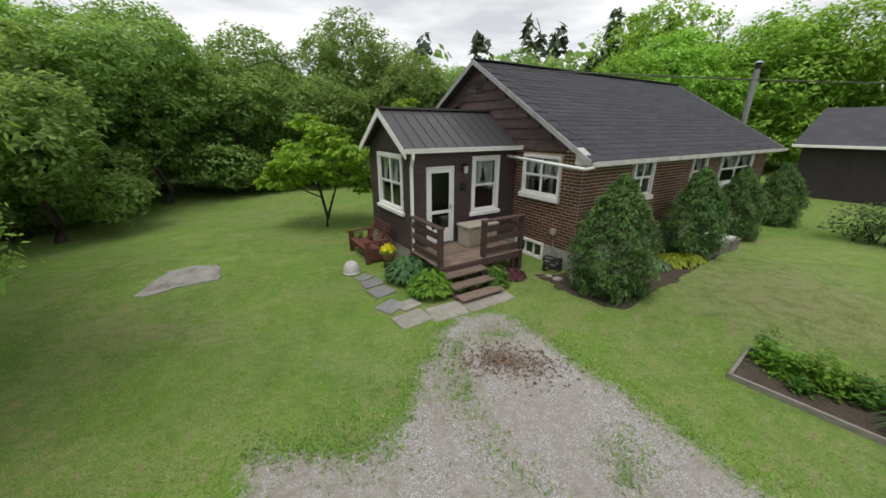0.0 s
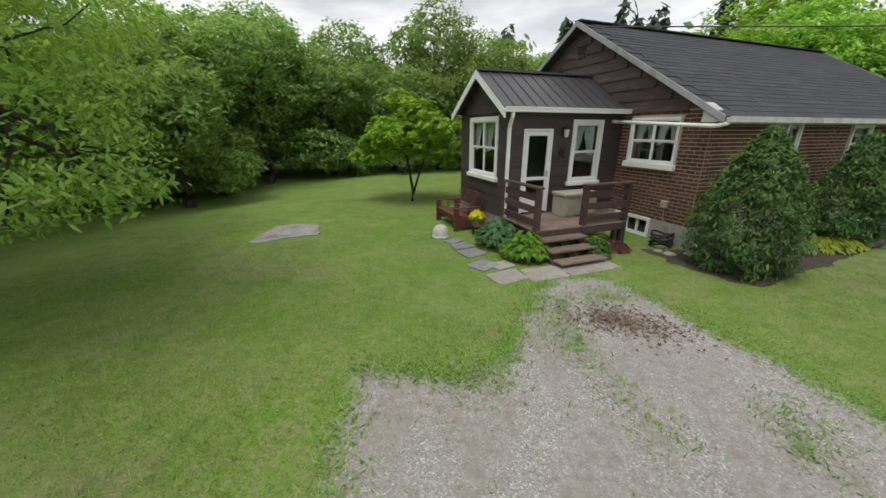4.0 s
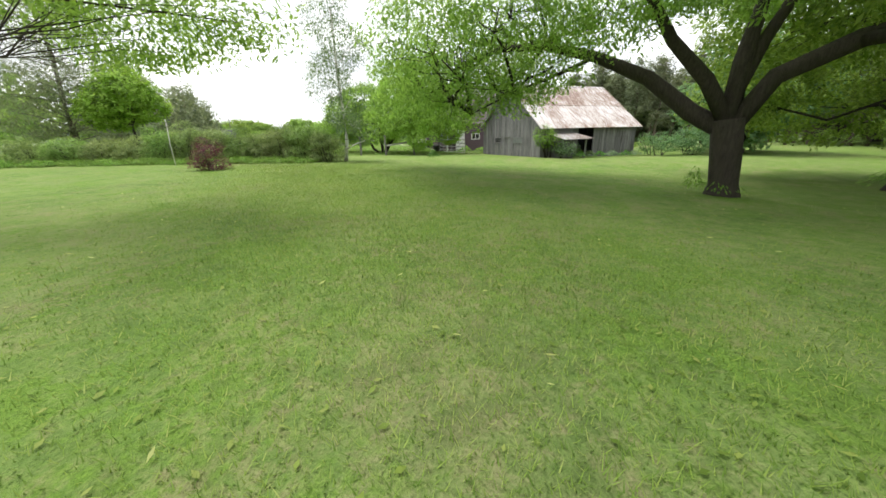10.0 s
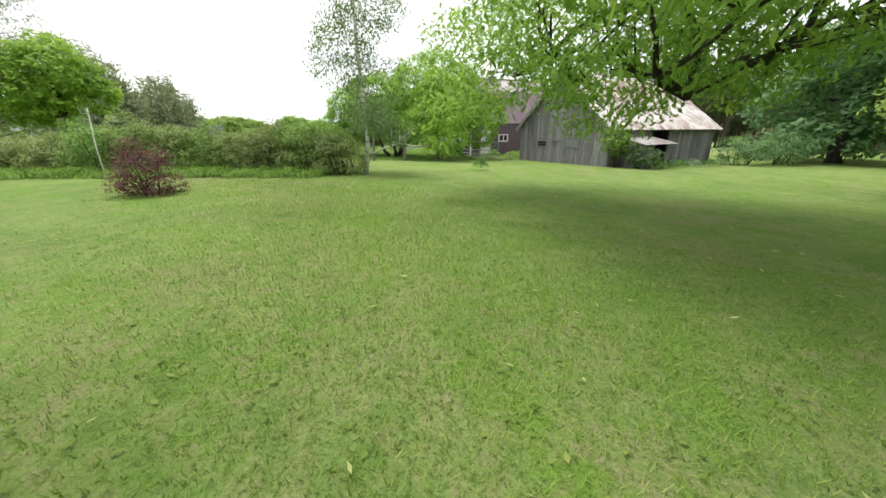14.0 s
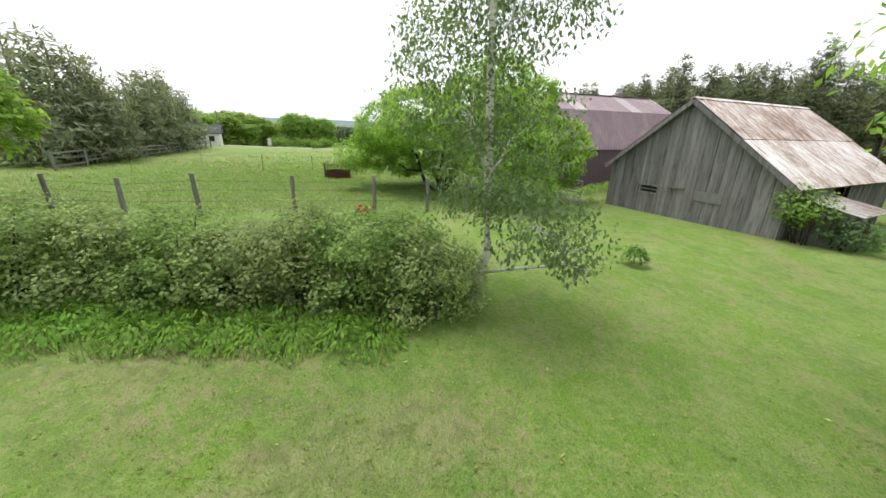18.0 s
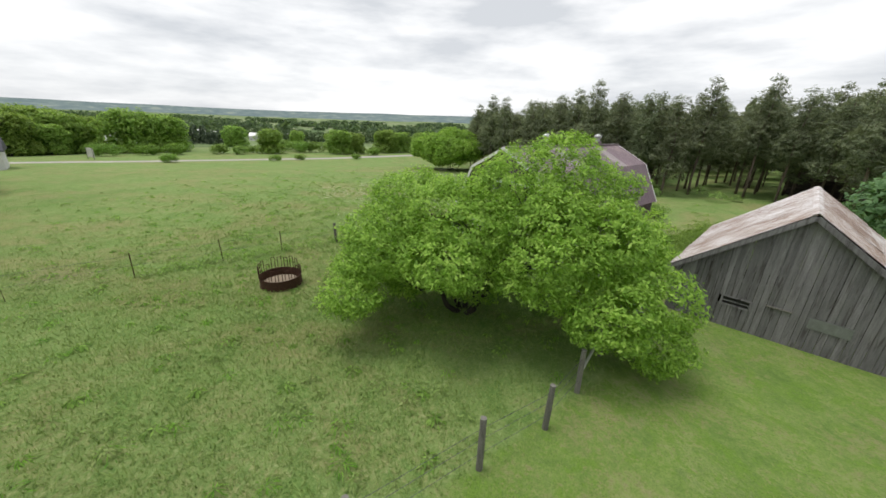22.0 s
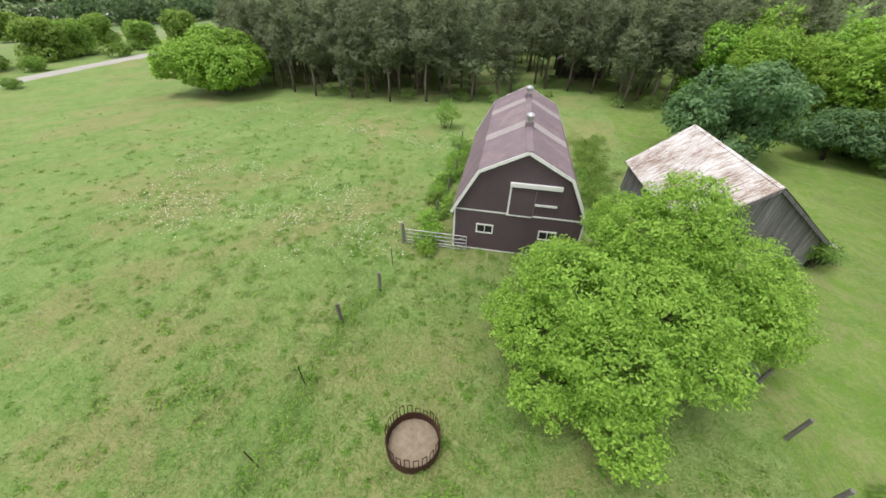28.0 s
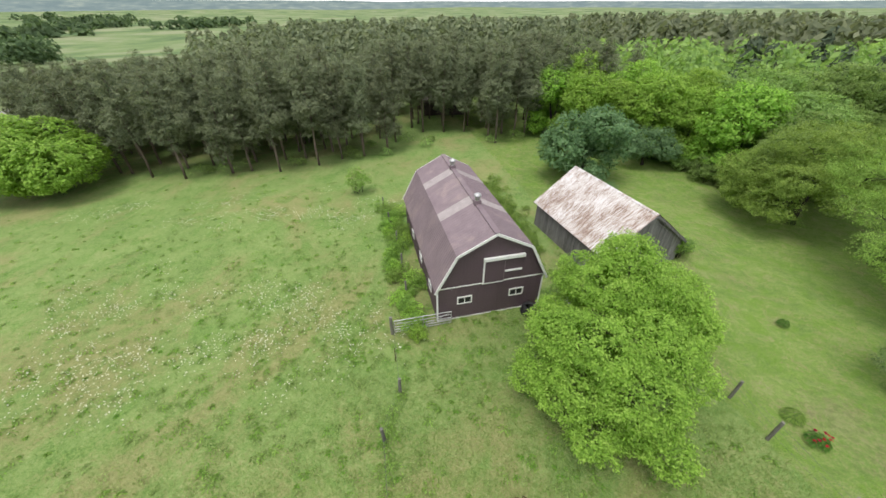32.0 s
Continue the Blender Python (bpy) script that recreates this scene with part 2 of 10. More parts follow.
DECK = worn("worn_deck_wood", (0.11, 0.075, 0.058), (0.25, 0.19, 0.15), (1.5, 10, 10), size=2.4, fine=26, rough=0.85, relief=0.35, stain=(0.1, 0.062, 0.05), vary=0.4)
GREY_WOOD = worn("weathered_grey_boards", (0.105, 0.1, 0.106), (0.27, 0.26, 0.27), (7, 7, 0.55), size=2.0, fine=18, rough=0.9, relief=0.6, stain=(0.07, 0.062, 0.06), vary=0.42)
POST_WOOD = worn("grey_post_wood", (0.085, 0.08, 0.072), (0.23, 0.22, 0.2), (6, 6, 0.8), size=3, fine=24, rough=0.9, relief=0.5, vary=0.4)
CONCRETE = worn("concrete", (0.24, 0.23, 0.215), (0.37, 0.36, 0.34), size=2.5, fine=40, rough=0.9, relief=0.3, stain=(0.17, 0.165, 0.15), vary=0.2)
FLAG = worn("flagstone", (0.2, 0.185, 0.165), (0.36, 0.335, 0.3), size=3.5, fine=45, rough=0.9, relief=0.4, stain=(0.16, 0.165, 0.11), vary=0.3)
SLATE_FLAG = worn("grey_flagstone", (0.13, 0.13, 0.135), (0.25, 0.25, 0.25), size=3.5, fine=45, rough=0.9, relief=0.4, stain=(0.13, 0.14, 0.09), vary=0.3)
SHINGLE = worn("asphalt_shingle", (0.03, 0.031, 0.037), (0.072, 0.072, 0.083), size=1.4, fine=70, rough=0.92, relief=0.6, vary=0.34, spec=0.35)
METAL_ROOF = worn("dark_metal_roof", (0.055, 0.053, 0.057), (0.078, 0.076, 0.08), size=0.8, fine=12, rough=0.42, metal=0.25, relief=0.03, vary=0.06, spec=0.5)
BARN_WALL = worn("dark_brown_steel_siding", (0.1, 0.069, 0.084), (0.13, 0.092, 0.11), size=0.6, fine=9, rough=0.5, relief=0.04, vary=0.08)
BARN_ROOF = worn("faded_brown_steel_roof", (0.15, 0.112, 0.13), (0.232, 0.18, 0.2), (1, 1, 0.4), size=1.1, fine=10, rough=0.5, metal=0.1, relief=0.05, stain=(0.26, 0.205, 0.205), vary=0.06)
SKYLIGHT = worn("translucent_roof_panel", (0.27, 0.235, 0.24), (0.42, 0.375, 0.375), size=2.5, fine=18, rough=0.4, relief=0.04, vary=0.3)
SHED_WALL = worn("dark_shed_siding", (0.03, 0.024, 0.024), (0.05, 0.041, 0.041), (9, 9, 1), size=1.5, fine=14, rough=0.75, relief=0.1, vary=0.15)
RUST = worn("rusted_iron", (0.035, 0.02, 0.015), (0.1, 0.048, 0.03), size=8, fine=60, rough=0.9, metal=0.2, relief=0.4, vary=0.3)
GALV = worn("galvanised_steel", (0.36, 0.36, 0.37), (0.52, 0.52, 0.53), size=8, fine=40, rough=0.4, metal=0.7, relief=0.05, vary=0.1)
DULL_STEEL = worn("dull_flue_steel", (0.16, 0.165, 0.17), (0.27, 0.275, 0.28), size=5, fine=30, rough=0.5, metal=0.4, relief=0.05, vary=0.1)
BARGE = worn("weathered_grey_trim", (0.24, 0.24, 0.25), (0.42, 0.42, 0.43), size=3, fine=40, rough=0.8, relief=0.25, stain=(0.2, 0.19, 0.18), vary=0.15)
BLACK = worn("black_plastic", (0.012, 0.012, 0.013), (0.026, 0.026, 0.027), size=6, fine=40, rough=0.55, relief=0.1, vary=0.1)
CABLE = worn("weathered_cable", (0.05, 0.05, 0.05), (0.13, 0.13, 0.13), size=6, fine=40, rough=0.7, relief=0.0, vary=0.1)
BEIGE = worn("beige_plastic", (0.3, 0.275, 0.22), (0.39, 0.36, 0.29), size=2, fine=30, rough=0.5, relief=0.05, vary=0.06)
TERRA = worn("terracotta", (0.22, 0.12, 0.075), (0.34, 0.2, 0.13), size=8, fine=50, rough=0.85, relief=0.2, vary=0.2)
SOIL = worn("garden_soil", (0.035, 0.026, 0.02), (0.085, 0.066, 0.05), size=5, fine=40, rough=0.98, relief=0.9, vary=0.1)
DEBRIS = leafy("leaf_litter", (0.07, 0.045, 0.03), (0.17, 0.12, 0.085), (0.3, 0.24, 0.18), thin=0.1, rough=0.9)
OLD_SLAB = worn("stained_old_concrete", (0.17, 0.16, 0.15), (0.37, 0.35, 0.335), size=2.6, fine=30, rough=0.95, relief=0.6, stain=(0.12, 0.115, 0.085), vary=0.1)
PLANTER = worn("weathered_planter_timber", (0.1, 0.09, 0.08), (0.24, 0.225, 0.2), (2, 8, 8), size=3, fine=30, rough=0.9, relief=0.4, vary=0.4)
CURTAIN = worn("lace_curtain", (0.42, 0.42, 0.42), (0.6, 0.6, 0.59), (14, 14, 1), size=3, fine=20, rough=0.9, relief=0.2, vary=0.1)
# near-black room surfaces: the dimness indoors is put into the colour
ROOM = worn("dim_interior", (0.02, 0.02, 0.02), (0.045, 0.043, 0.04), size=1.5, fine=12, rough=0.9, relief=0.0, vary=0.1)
ROCK = worn("pale_stone", (0.22, 0.21, 0.195), (0.42, 0.4, 0.37), size=5, fine=40, rough=0.9, relief=0.4, vary=0.4)
BARK = worn("dark_bark", (0.022, 0.018, 0.015), (0.07, 0.058, 0.048), (5, 5, 0.9), size=4, fine=22, rough=0.95, relief=0.9, vary=0.3)
PINE_BARK = worn("pine_bark", (0.085, 0.066, 0.054), (0.23, 0.18, 0.15), (4, 4, 0.8), size=3, fine=16, rough=0.95, relief=0.7, vary=0.4)
TWIG = worn("dead_twigs", (0.1, 0.085, 0.07), (0.22, 0.19, 0.16), size=5, fine=30, rough=0.95, relief=0.2, vary=0.3)
FAR_WALL = worn("pale_house_wall", (0.5, 0.5, 0.5), (0.66, 0.66, 0.65), size=0.8, fine=6, rough=0.7, relief=0.0, vary=0.2)
ASPHALT = worn("pale_gravel_road", (0.29, 0.27, 0.25), (0.42, 0.4, 0.37), size=0.3, fine=8, rough=0.95, relief=0.2, vary=0.0)

L_BRIGHT = leafy("bright_ash_leaves", (0.165, 0.3, 0.05), (0.335, 0.54, 0.092), (0.53, 0.71, 0.19))
L_MID = leafy("mid_green_leaves", (0.125, 0.225, 0.045), (0.24, 0.385, 0.08), (0.37, 0.52, 0.14))
L_ASH = leafy("lawn_tree_leaves", (0.14, 0.24, 0.05), (0.285, 0.43, 0.09), (0.47, 0.595, 0.18), thin=0.45)
L_WOOD = leafy("woodland_leaves", (0.145, 0.235, 0.072), (0.275, 0.405, 0.122), (0.4, 0.52, 0.19), thin=0.52)
L_MAPLE = leafy("young_maple_leaves", (0.14, 0.25, 0.022), (0.25, 0.4, 0.04), (0.36, 0.5, 0.07))
L_SPRUCE = leafy("blue_green_leaves", (0.09, 0.165, 0.075), (0.175, 0.29, 0.135), (0.26, 0.38, 0.2))
L_PINE = leafy("pine_needles", (0.115, 0.145, 0.088), (0.22, 0.255, 0.155), (0.33, 0.355, 0.22), thin=0.4, rough=0.7)
L_GREYPINE = leafy("grey_pine_needles", (0.14, 0.175, 0.11), (0.26, 0.3, 0.19), (0.37, 0.4, 0.26), thin=0.42, rough=0.7)
L_FIR = leafy("dark_spruce_needles", (0.045, 0.066, 0.042), (0.075, 0.1, 0.06), thin=0.15, rough=0.7)
L_CEDAR = leafy("cedar_scales", (0.05, 0.1, 0.032), (0.1, 0.18, 0.052), (0.16, 0.26, 0.08), thin=0.25, rough=0.7)
L_BIRCH = leafy("birch_leaves", (0.1, 0.17, 0.075), (0.19, 0.28, 0.12), (0.34, 0.42, 0.23))
# far foliage slightly greyed: a touch of distance haze put into the colour
L_FAR = leafy("distant_hazed_leaves", (0.055, 0.095, 0.045), (0.115, 0.175, 0.08), (0.18, 0.24, 0.12))
L_HEDGE = leafy("hedge_leaves", (0.14, 0.205, 0.078), (0.3, 0.385, 0.142), (0.5, 0.53, 0.27))
L_SAGE_HEDGE = leafy("fresh_hedge_leaves", (0.12, 0.22, 0.06), (0.265, 0.415, 0.115), (0.46, 0.56, 0.22))
L_PURPLE = leafy("purple_leaves", (0.07, 0.026, 0.038), (0.16, 0.06, 0.082), (0.25, 0.12, 0.12))
L_HOSTA = leafy("hosta_leaves", (0.09, 0.2, 0.025), (0.18, 0.34, 0.045), (0.3, 0.46, 0.08))
L_BLUEHOSTA = leafy("blue_green_hosta_leaves", (0.06, 0.14, 0.06), (0.12, 0.24, 0.1), (0.18, 0.32, 0.14))
L_YELLOW = leafy("yellow_green_leaves", (0.14, 0.2, 0.02), (0.31, 0.36, 0.04), (0.46, 0.47, 0.09))
L_BED = leafy("garden_bed_leaves", (0.045, 0.12, 0.02), (0.11, 0.24, 0.04), (0.2, 0.35, 0.08))
L_SAGE = leafy("grey_green_leaves", (0.1, 0.16, 0.09), (0.19, 0.27, 0.15), (0.28, 0.36, 0.21))
L_GRASS = leafy("grass_blades", (0.09, 0.16, 0.024), (0.21, 0.3, 0.058), (0.4, 0.395, 0.155), thin=0.3, rough=0.6)
L_TALL = leafy("meadow_grass_blades", (0.15, 0.235, 0.062), (0.24, 0.345, 0.1), (0.36, 0.4, 0.18), thin=0.35, rough=0.6)
F_YELLOW = leafy("yellow_petals", (0.55, 0.45, 0.01), (0.8, 0.7, 0.03), (0.85, 0.8, 0.1))
F_RED = leafy("red_petals", (0.28, 0.015, 0.03), (0.45, 0.03, 0.05), (0.55, 0.08, 0.09))
F_PALE = leafy("pale_fallen_leaf", (0.35, 0.38, 0.12), (0.5, 0.53, 0.22), (0.62, 0.62, 0.35))
F_WHITE = leafy("white_petals", (0.55, 0.58, 0.45), (0.72, 0.74, 0.62), (0.8, 0.8, 0.72))


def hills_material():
    """The backdrop of distance: woods and fields in broad bands, glowing in pale blue-grey haze colours."""
    m, n, l, b = material("glowing_haze_hills", 1.0, 0, 0.0)
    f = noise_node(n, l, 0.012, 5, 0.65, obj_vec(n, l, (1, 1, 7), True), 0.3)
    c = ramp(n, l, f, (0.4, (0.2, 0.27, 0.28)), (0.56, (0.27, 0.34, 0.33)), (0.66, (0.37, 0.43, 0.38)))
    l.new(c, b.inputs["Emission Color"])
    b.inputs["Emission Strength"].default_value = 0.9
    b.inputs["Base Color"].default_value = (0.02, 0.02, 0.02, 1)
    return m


HILLS = hills_material()


def brick_material():
    m, n, l, b = material("brown_red_brick", 0.9, 0, 0.2)
    rnd = n.new("ShaderNodeObjectInfo").outputs["Random"]
    isl = n.new("ShaderNodeNewGeometry").outputs["Random Per Island"]
    f = math_node(n, l, "FRACT", math_node(n, l, "ADD", rnd, isl))
    c = ramp(n, l, f, (0.0, (0.05, 0.024, 0.02)), (0.35, (0.085, 0.038, 0.029)), (0.7, (0.125, 0.055, 0.039)), (1.0, (0.17, 0.08, 0.055)))
    g = noise_node(n, l, 45, 4, 0.6, obj_vec(n, l, world_space=True))
    c = mix(n, l, 0.35, c, ramp(n, l, g, (0.3, (0.04, 0.025, 0.022)), (0.7, (0.2, 0.11, 0.08))))
    l.new(c, b.inputs["Base Color"])
    bump(n, l, b, g, 0.4, 0.006)
    return m


def rusty_roof_material(name, bare):
    """White-painted sheet iron, flaking to rust in streaks down the slope; bare: how much paint has gone."""
    m, n, l, b = material(name, 0.75, 0.1, 0.3)
    v = obj_vec(n, l, (7.0, 0.8, 0.8))
    big = noise_node(n, l, 0.55, 4, 0.6, obj_vec(n, l), 0.4)
    st = noise_node(n, l, 1.6, 6, 0.72, v, 0.25)
    fine = noise_node(n, l, 11, 5, 0.75, v)
    f = mix(n, l, 0.38, mix(n, l, 0.3, st, big), fine)
    c = ramp(n, l, f, (0.37 + bare, (0.12, 0.075, 0.058)), (0.43 + bare, (0.27, 0.185, 0.145)), (0.465 + bare, (0.46, 0.4, 0.37)), (0.505 + bare, (0.68, 0.67, 0.68)))
    rnd = n.new("ShaderNodeObjectInfo").outputs["Random"]
    c = mix(n, l, math_node(n, l, "MULTIPLY", rnd, 0.16), c, (0.36, 0.27, 0.22))
    l.new(c, b.inputs["Base Color"])
    bump(n, l, b, fine, 0.3, 0.01)
    return m


def birch_bark_material():
    m, n, l, b = material("birch_bark", 0.8, 0, 0.2)
    v = obj_vec(n, l, (1, 1, 6))
    f = noise_node(n, l, 3.5, 5, 0.7, v)
    c = ramp(n, l, f, (0.36, (0.05, 0.045, 0.04)), (0.43, (0.55, 0.53, 0.49)), (0.7, (0.78, 0.75, 0.7)))
    l.new(c, b.inputs["Base Color"])
    bump(n, l, b, f, 0.4, 0.01)
    return m


def glass_material():
    m, n, l, b = material("window_glass", 0.03, 0, 0.5)
    g = n.new("ShaderNodeBsdfGlass")
    g.inputs["Roughness"].default_value = 0.0
    g.inputs["IOR"].default_value = 1.1
    g.inputs["Color"].default_value = (0.9, 0.93, 0.93, 1)
    k = n.new("ShaderNodeBsdfGlossy")
    k.inputs["Roughness"].default_value = 0.02
    ms = n.new("ShaderNodeMixShader")
    ms.inputs[0].default_value = 0.1
    l.new(g.outputs[0], ms.inputs[1])
    l.new(k.outputs[0], ms.inputs[2])
    l.new(ms.outputs[0], n["Material Output"].inputs[0])
    return m


BRICK = brick_material()
MORTAR = worn("mortar", (0.36, 0.29, 0.215), (0.5, 0.415, 0.32), size=4, fine=60, rough=0.95, relief=0.3, vary=0.0)
TIN = rusty_roof_material("flaking_white_tin_roof", 0.03)
RUSTY_TIN = rusty_roof_material("rust_streaked_tin_roof", 0.055)
BIRCH = birch_bark_material()
GLASS = glass_material()


def gravel_colour(n, l, v):
    """Grey crushed stone with sandy ruts; gives the colour and the relief."""
    vo = n.new("ShaderNodeTexVoronoi")
    vo.inputs["Scale"].default_value = 75.0
    l.new(v, vo.inputs["Vector"])
    stone = ramp(n, l, n_sep(n, l, vo.outputs["Color"]), (0.0, (0.22, 0.205, 0.2)), (0.5, (0.33, 0.31, 0.305)), (0.85, (0.42, 0.4, 0.395)), (1.0, (0.62, 0.6, 0.59)))
    big = noise_node(n, l, 0.9, 5, 0.68, obj_vec(n, l, (1.3, 0.5, 1.0), True), 0.6)
    small = noise_node(n, l, 9, 5, 0.7, v)
    sand = ramp(n, l, small, (0.3, (0.23, 0.205, 0.18)), (0.7, (0.36, 0.33, 0.3)))
    c = mix(n, l, ramp(n, l, mix(n, l, 0.25, big, small), (0.42, (0.85, 0.85, 0.85)), (0.56, (0.15, 0.15, 0.15))), stone, sand)
    rust = noise_node(n, l, 3.2, 6, 0.75, v, 0.3)
    c = mix(n, l, ramp(n, l, rust, (0.62, (0, 0, 0)), (0.7, (0.7, 0.7, 0.7))), c, (0.15, 0.12, 0.095))
    return c, vo.outputs["Distance"]


def n_sep(n, l, c):
    s = n.new("ShaderNodeSeparateColor")
    l.new(c, s.inputs[0])
    return s.outputs[0]


def ground_material(name="turf", drive=False):
    """Turf. The painted-in layers: mown lawn, rough meadow, bare earth; on the drive: gravel, weeds, leaf mould."""
    m, n, l, b = material(name, 0.95, 0, 0.1)
    b.inputs["Sheen Weight"].default_value = 0.05
    b.inputs["Sheen Roughness"].default_value = 0.5
    b.inputs["Sheen Tint"].default_value = (0.75, 0.9, 0.45, 1)
    v = obj_vec(n, l, world_space=True)
    fine = noise_node(n, l, 38, 4, 0.8, v)
    tuft = noise_node(n, l, 7.5, 5, 0.72, v, 0.3)
    mid = noise_node(n, l, 1.5, 5, 0.7, v, 0.5)
    big = noise_node(n, l, 0.23, 5, 0.62, v, 0.6)
    huge = noise_node(n, l, 0.011, 5, 0.6, v, 0.4)
    # clippings lie in soft swaths along the mower's way
    mow = noise_node(n, l, 1.0, 4, 0.6, obj_vec(n, l, (0.3, 0.9, 1.0), True), 1.2)
    stride = noise_node(n, l, 2.9, 5, 0.75, v, 0.4)
    f = mix(n, l, 0.55, mix(n, l, 0.45, big, mid), mix(n, l, 0.4, mix(n, l, 0.5, stride, tuft), fine))
    lawn = ramp(n, l, f, (0.36, (0.05, 0.094, 0.022)), (0.455, (0.12, 0.198, 0.046)), (0.53, (0.186, 0.264, 0.069)), (0.61, (0.28, 0.288, 0.135)))
    dead = mix(n, l, 0.45, mix(n, l, 0.6, mid, noise_node(n, l, 0.5, 4, 0.6, v, 1.0)), tuft)
    lawn = mix(n, l, ramp(n, l, dead, (0.49, (0, 0, 0)), (0.6, (0.6, 0.6, 0.6))), lawn, ramp(n, l, fine, (0.32, (0.14, 0.118, 0.058)), (0.68, (0.33, 0.275, 0.17))))
    lawn = mix(n, l, ramp(n, l, mow, (0.52, (0, 0, 0)), (0.68, (0.3, 0.3, 0.3))), lawn, ramp(n, l, fine, (0.35, (0.13, 0.17, 0.06)), (0.65, (0.34, 0.36, 0.18))))
    clover = mix(n, l, 0.45, noise_node(n, l, 0.8, 5, 0.7, v, 0.9), noise_node(n, l, 11.0, 4, 0.75, v))
    lawn = mix(n, l, ramp(n, l, clover, (0.5, (0, 0, 0)), (0.57, (0.8, 0.8, 0.8))), lawn, ramp(n, l, fine, (0.3, (0.065, 0.14, 0.016)), (0.7, (0.19, 0.315, 0.046))))
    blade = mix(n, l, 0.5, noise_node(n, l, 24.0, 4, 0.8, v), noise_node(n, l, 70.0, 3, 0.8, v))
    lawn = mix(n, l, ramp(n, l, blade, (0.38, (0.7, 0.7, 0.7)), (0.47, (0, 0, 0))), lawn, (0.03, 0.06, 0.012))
    field = ramp(n, l, f, (0.37, (0.065, 0.112, 0.032)), (0.46, (0.136, 0.216, 0.06)), (0.54, (0.19, 0.27, 0.085)), (0.62, (0.265, 0.28, 0.13)))
    seed = noise_node(n, l, 0.16, 5, 0.66, obj_vec(n, l, (1.0, 0.6, 1.0), True), 0.8)
    field = mix(n, l, ramp(n, l, mix(n, l, 0.35, seed, tuft), (0.48, (0, 0, 0)), (0.57, (0.58, 0.58, 0.58))), field, ramp(n, l, fine, (0.3, (0.19, 0.155, 0.065)), (0.7, (0.33, 0.28, 0.15))))
    # single tussocks: dark hearts, pale seeding tops
    clod = mix(n, l, 0.5, noise_node(n, l, 4.2, 5, 0.8, v, 0.5), noise_node(n, l, 15.0, 4, 0.8, v))
    field = mix(n, l, ramp(n, l, clod, (0.38, (0.5, 0.5, 0.5)), (0.48, (0, 0, 0))), field, (0.075, 0.125, 0.036))
    field = mix(n, l, ramp(n, l, clod, (0.53, (0, 0, 0)), (0.63, (0.75, 0.75, 0.75))), field, (0.32, 0.36, 0.17))
    lush = noise_node(n, l, 0.55, 5, 0.68, v, 0.7)
    field = mix(n, l, ramp(n, l, lush, (0.5, (0, 0, 0)), (0.62, (0.6, 0.6, 0.6))), field, ramp(n, l, tuft, (0.35, (0.05, 0.12, 0.02)), (0.65, (0.18, 0.3, 0.075))))
    a = n.new("ShaderNodeAttribute")
    a.attribute_name = "layers"
    s = n.new("ShaderNodeSeparateColor")
    l.new(a.outputs["Color"], s.inputs[0])
    edge = mix(n, l, 0.35, s.outputs[0], mid)
    c = mix(n, l, ramp(n, l, edge, (0.42, (0, 0, 0)), (0.56, (1, 1, 1))), lawn, field)
    dry = mix(n, l, 0.5, s.outputs[1], mix(n, l, 0.5, mid, tuft))
    c = mix(n, l, ramp(n, l, dry, (0.44, (0, 0, 0)), (0.66, (0.7, 0.7, 0.7))), c, ramp(n, l, fine, (0.3, (0.145, 0.13, 0.068)), (0.7, (0.31, 0.275, 0.17))))
    # humps and hollows of thin dry turf: the hollows' shade is put into the colour
    hump_shade = noise_node(n, l, 3.4, 3, 0.6, v, 0.4)
    c = mix(n, l, math_node(n, l, "MULTIPLY", s.outputs[1], n_sep(n, l, ramp(n, l, hump_shade, (0.38, (0.7, 0.7, 0.7)), (0.52, (0, 0, 0))))), c, (0.09, 0.11, 0.04))
    far = ramp(n, l, huge, (0.38, (0.07, 0.12, 0.05)), (0.5, (0.14, 0.2, 0.08)), (0.6, (0.22, 0.24, 0.14)))
    c = mix(n, l, s.outputs[2], c, far)
    if drive:
        a2 = n.new("ShaderNodeAttribute")
        a2.attribute_name = "cover"
        s2 = n.new("ShaderNodeSeparateColor")
        l.new(a2.outputs["Color"], s2.inputs[0])
        grit, relief = gravel_colour(n, l, v)
        rim = mix(n, l, 0.45, noise_node(n, l, 1.9, 6, 0.72, v, 0.6), noise_node(n, l, 16.0, 4, 0.75, v))
        k = mix(n, l, 0.5, s2.outputs[0], rim)
        c = mix(n, l, ramp(n, l, k, (0.46, (0, 0, 0)), (0.53, (1, 1, 1))), c, grit)
        mould = mix(n, l, 0.5, s2.outputs[2], rim)
        c = mix(n, l, ramp(n, l, mould, (0.5, (0, 0, 0)), (0.62, (0.85, 0.85, 0.85))), c, ramp(n, l, fine, (0.3, (0.09, 0.06, 0.042)), (0.7, (0.24, 0.17, 0.125))))
        weedy = mix(n, l, 0.5, s2.outputs[1], rim)
        c = mix(n, l, ramp(n, l, weedy, (0.52, (0, 0, 0)), (0.62, (0.85, 0.85, 0.85))), c, ramp(n, l, fine, (0.3, (0.05, 0.1, 0.025)), (0.7, (0.16, 0.25, 0.065))))
    l.new(c, b.inputs["Base Color"])
    bump(n, l, b, mix(n, l, 0.5, fine, tuft), 0.9, 0.05)
    return m


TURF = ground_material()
DRIVE = ground_material("gravel_drive", True)

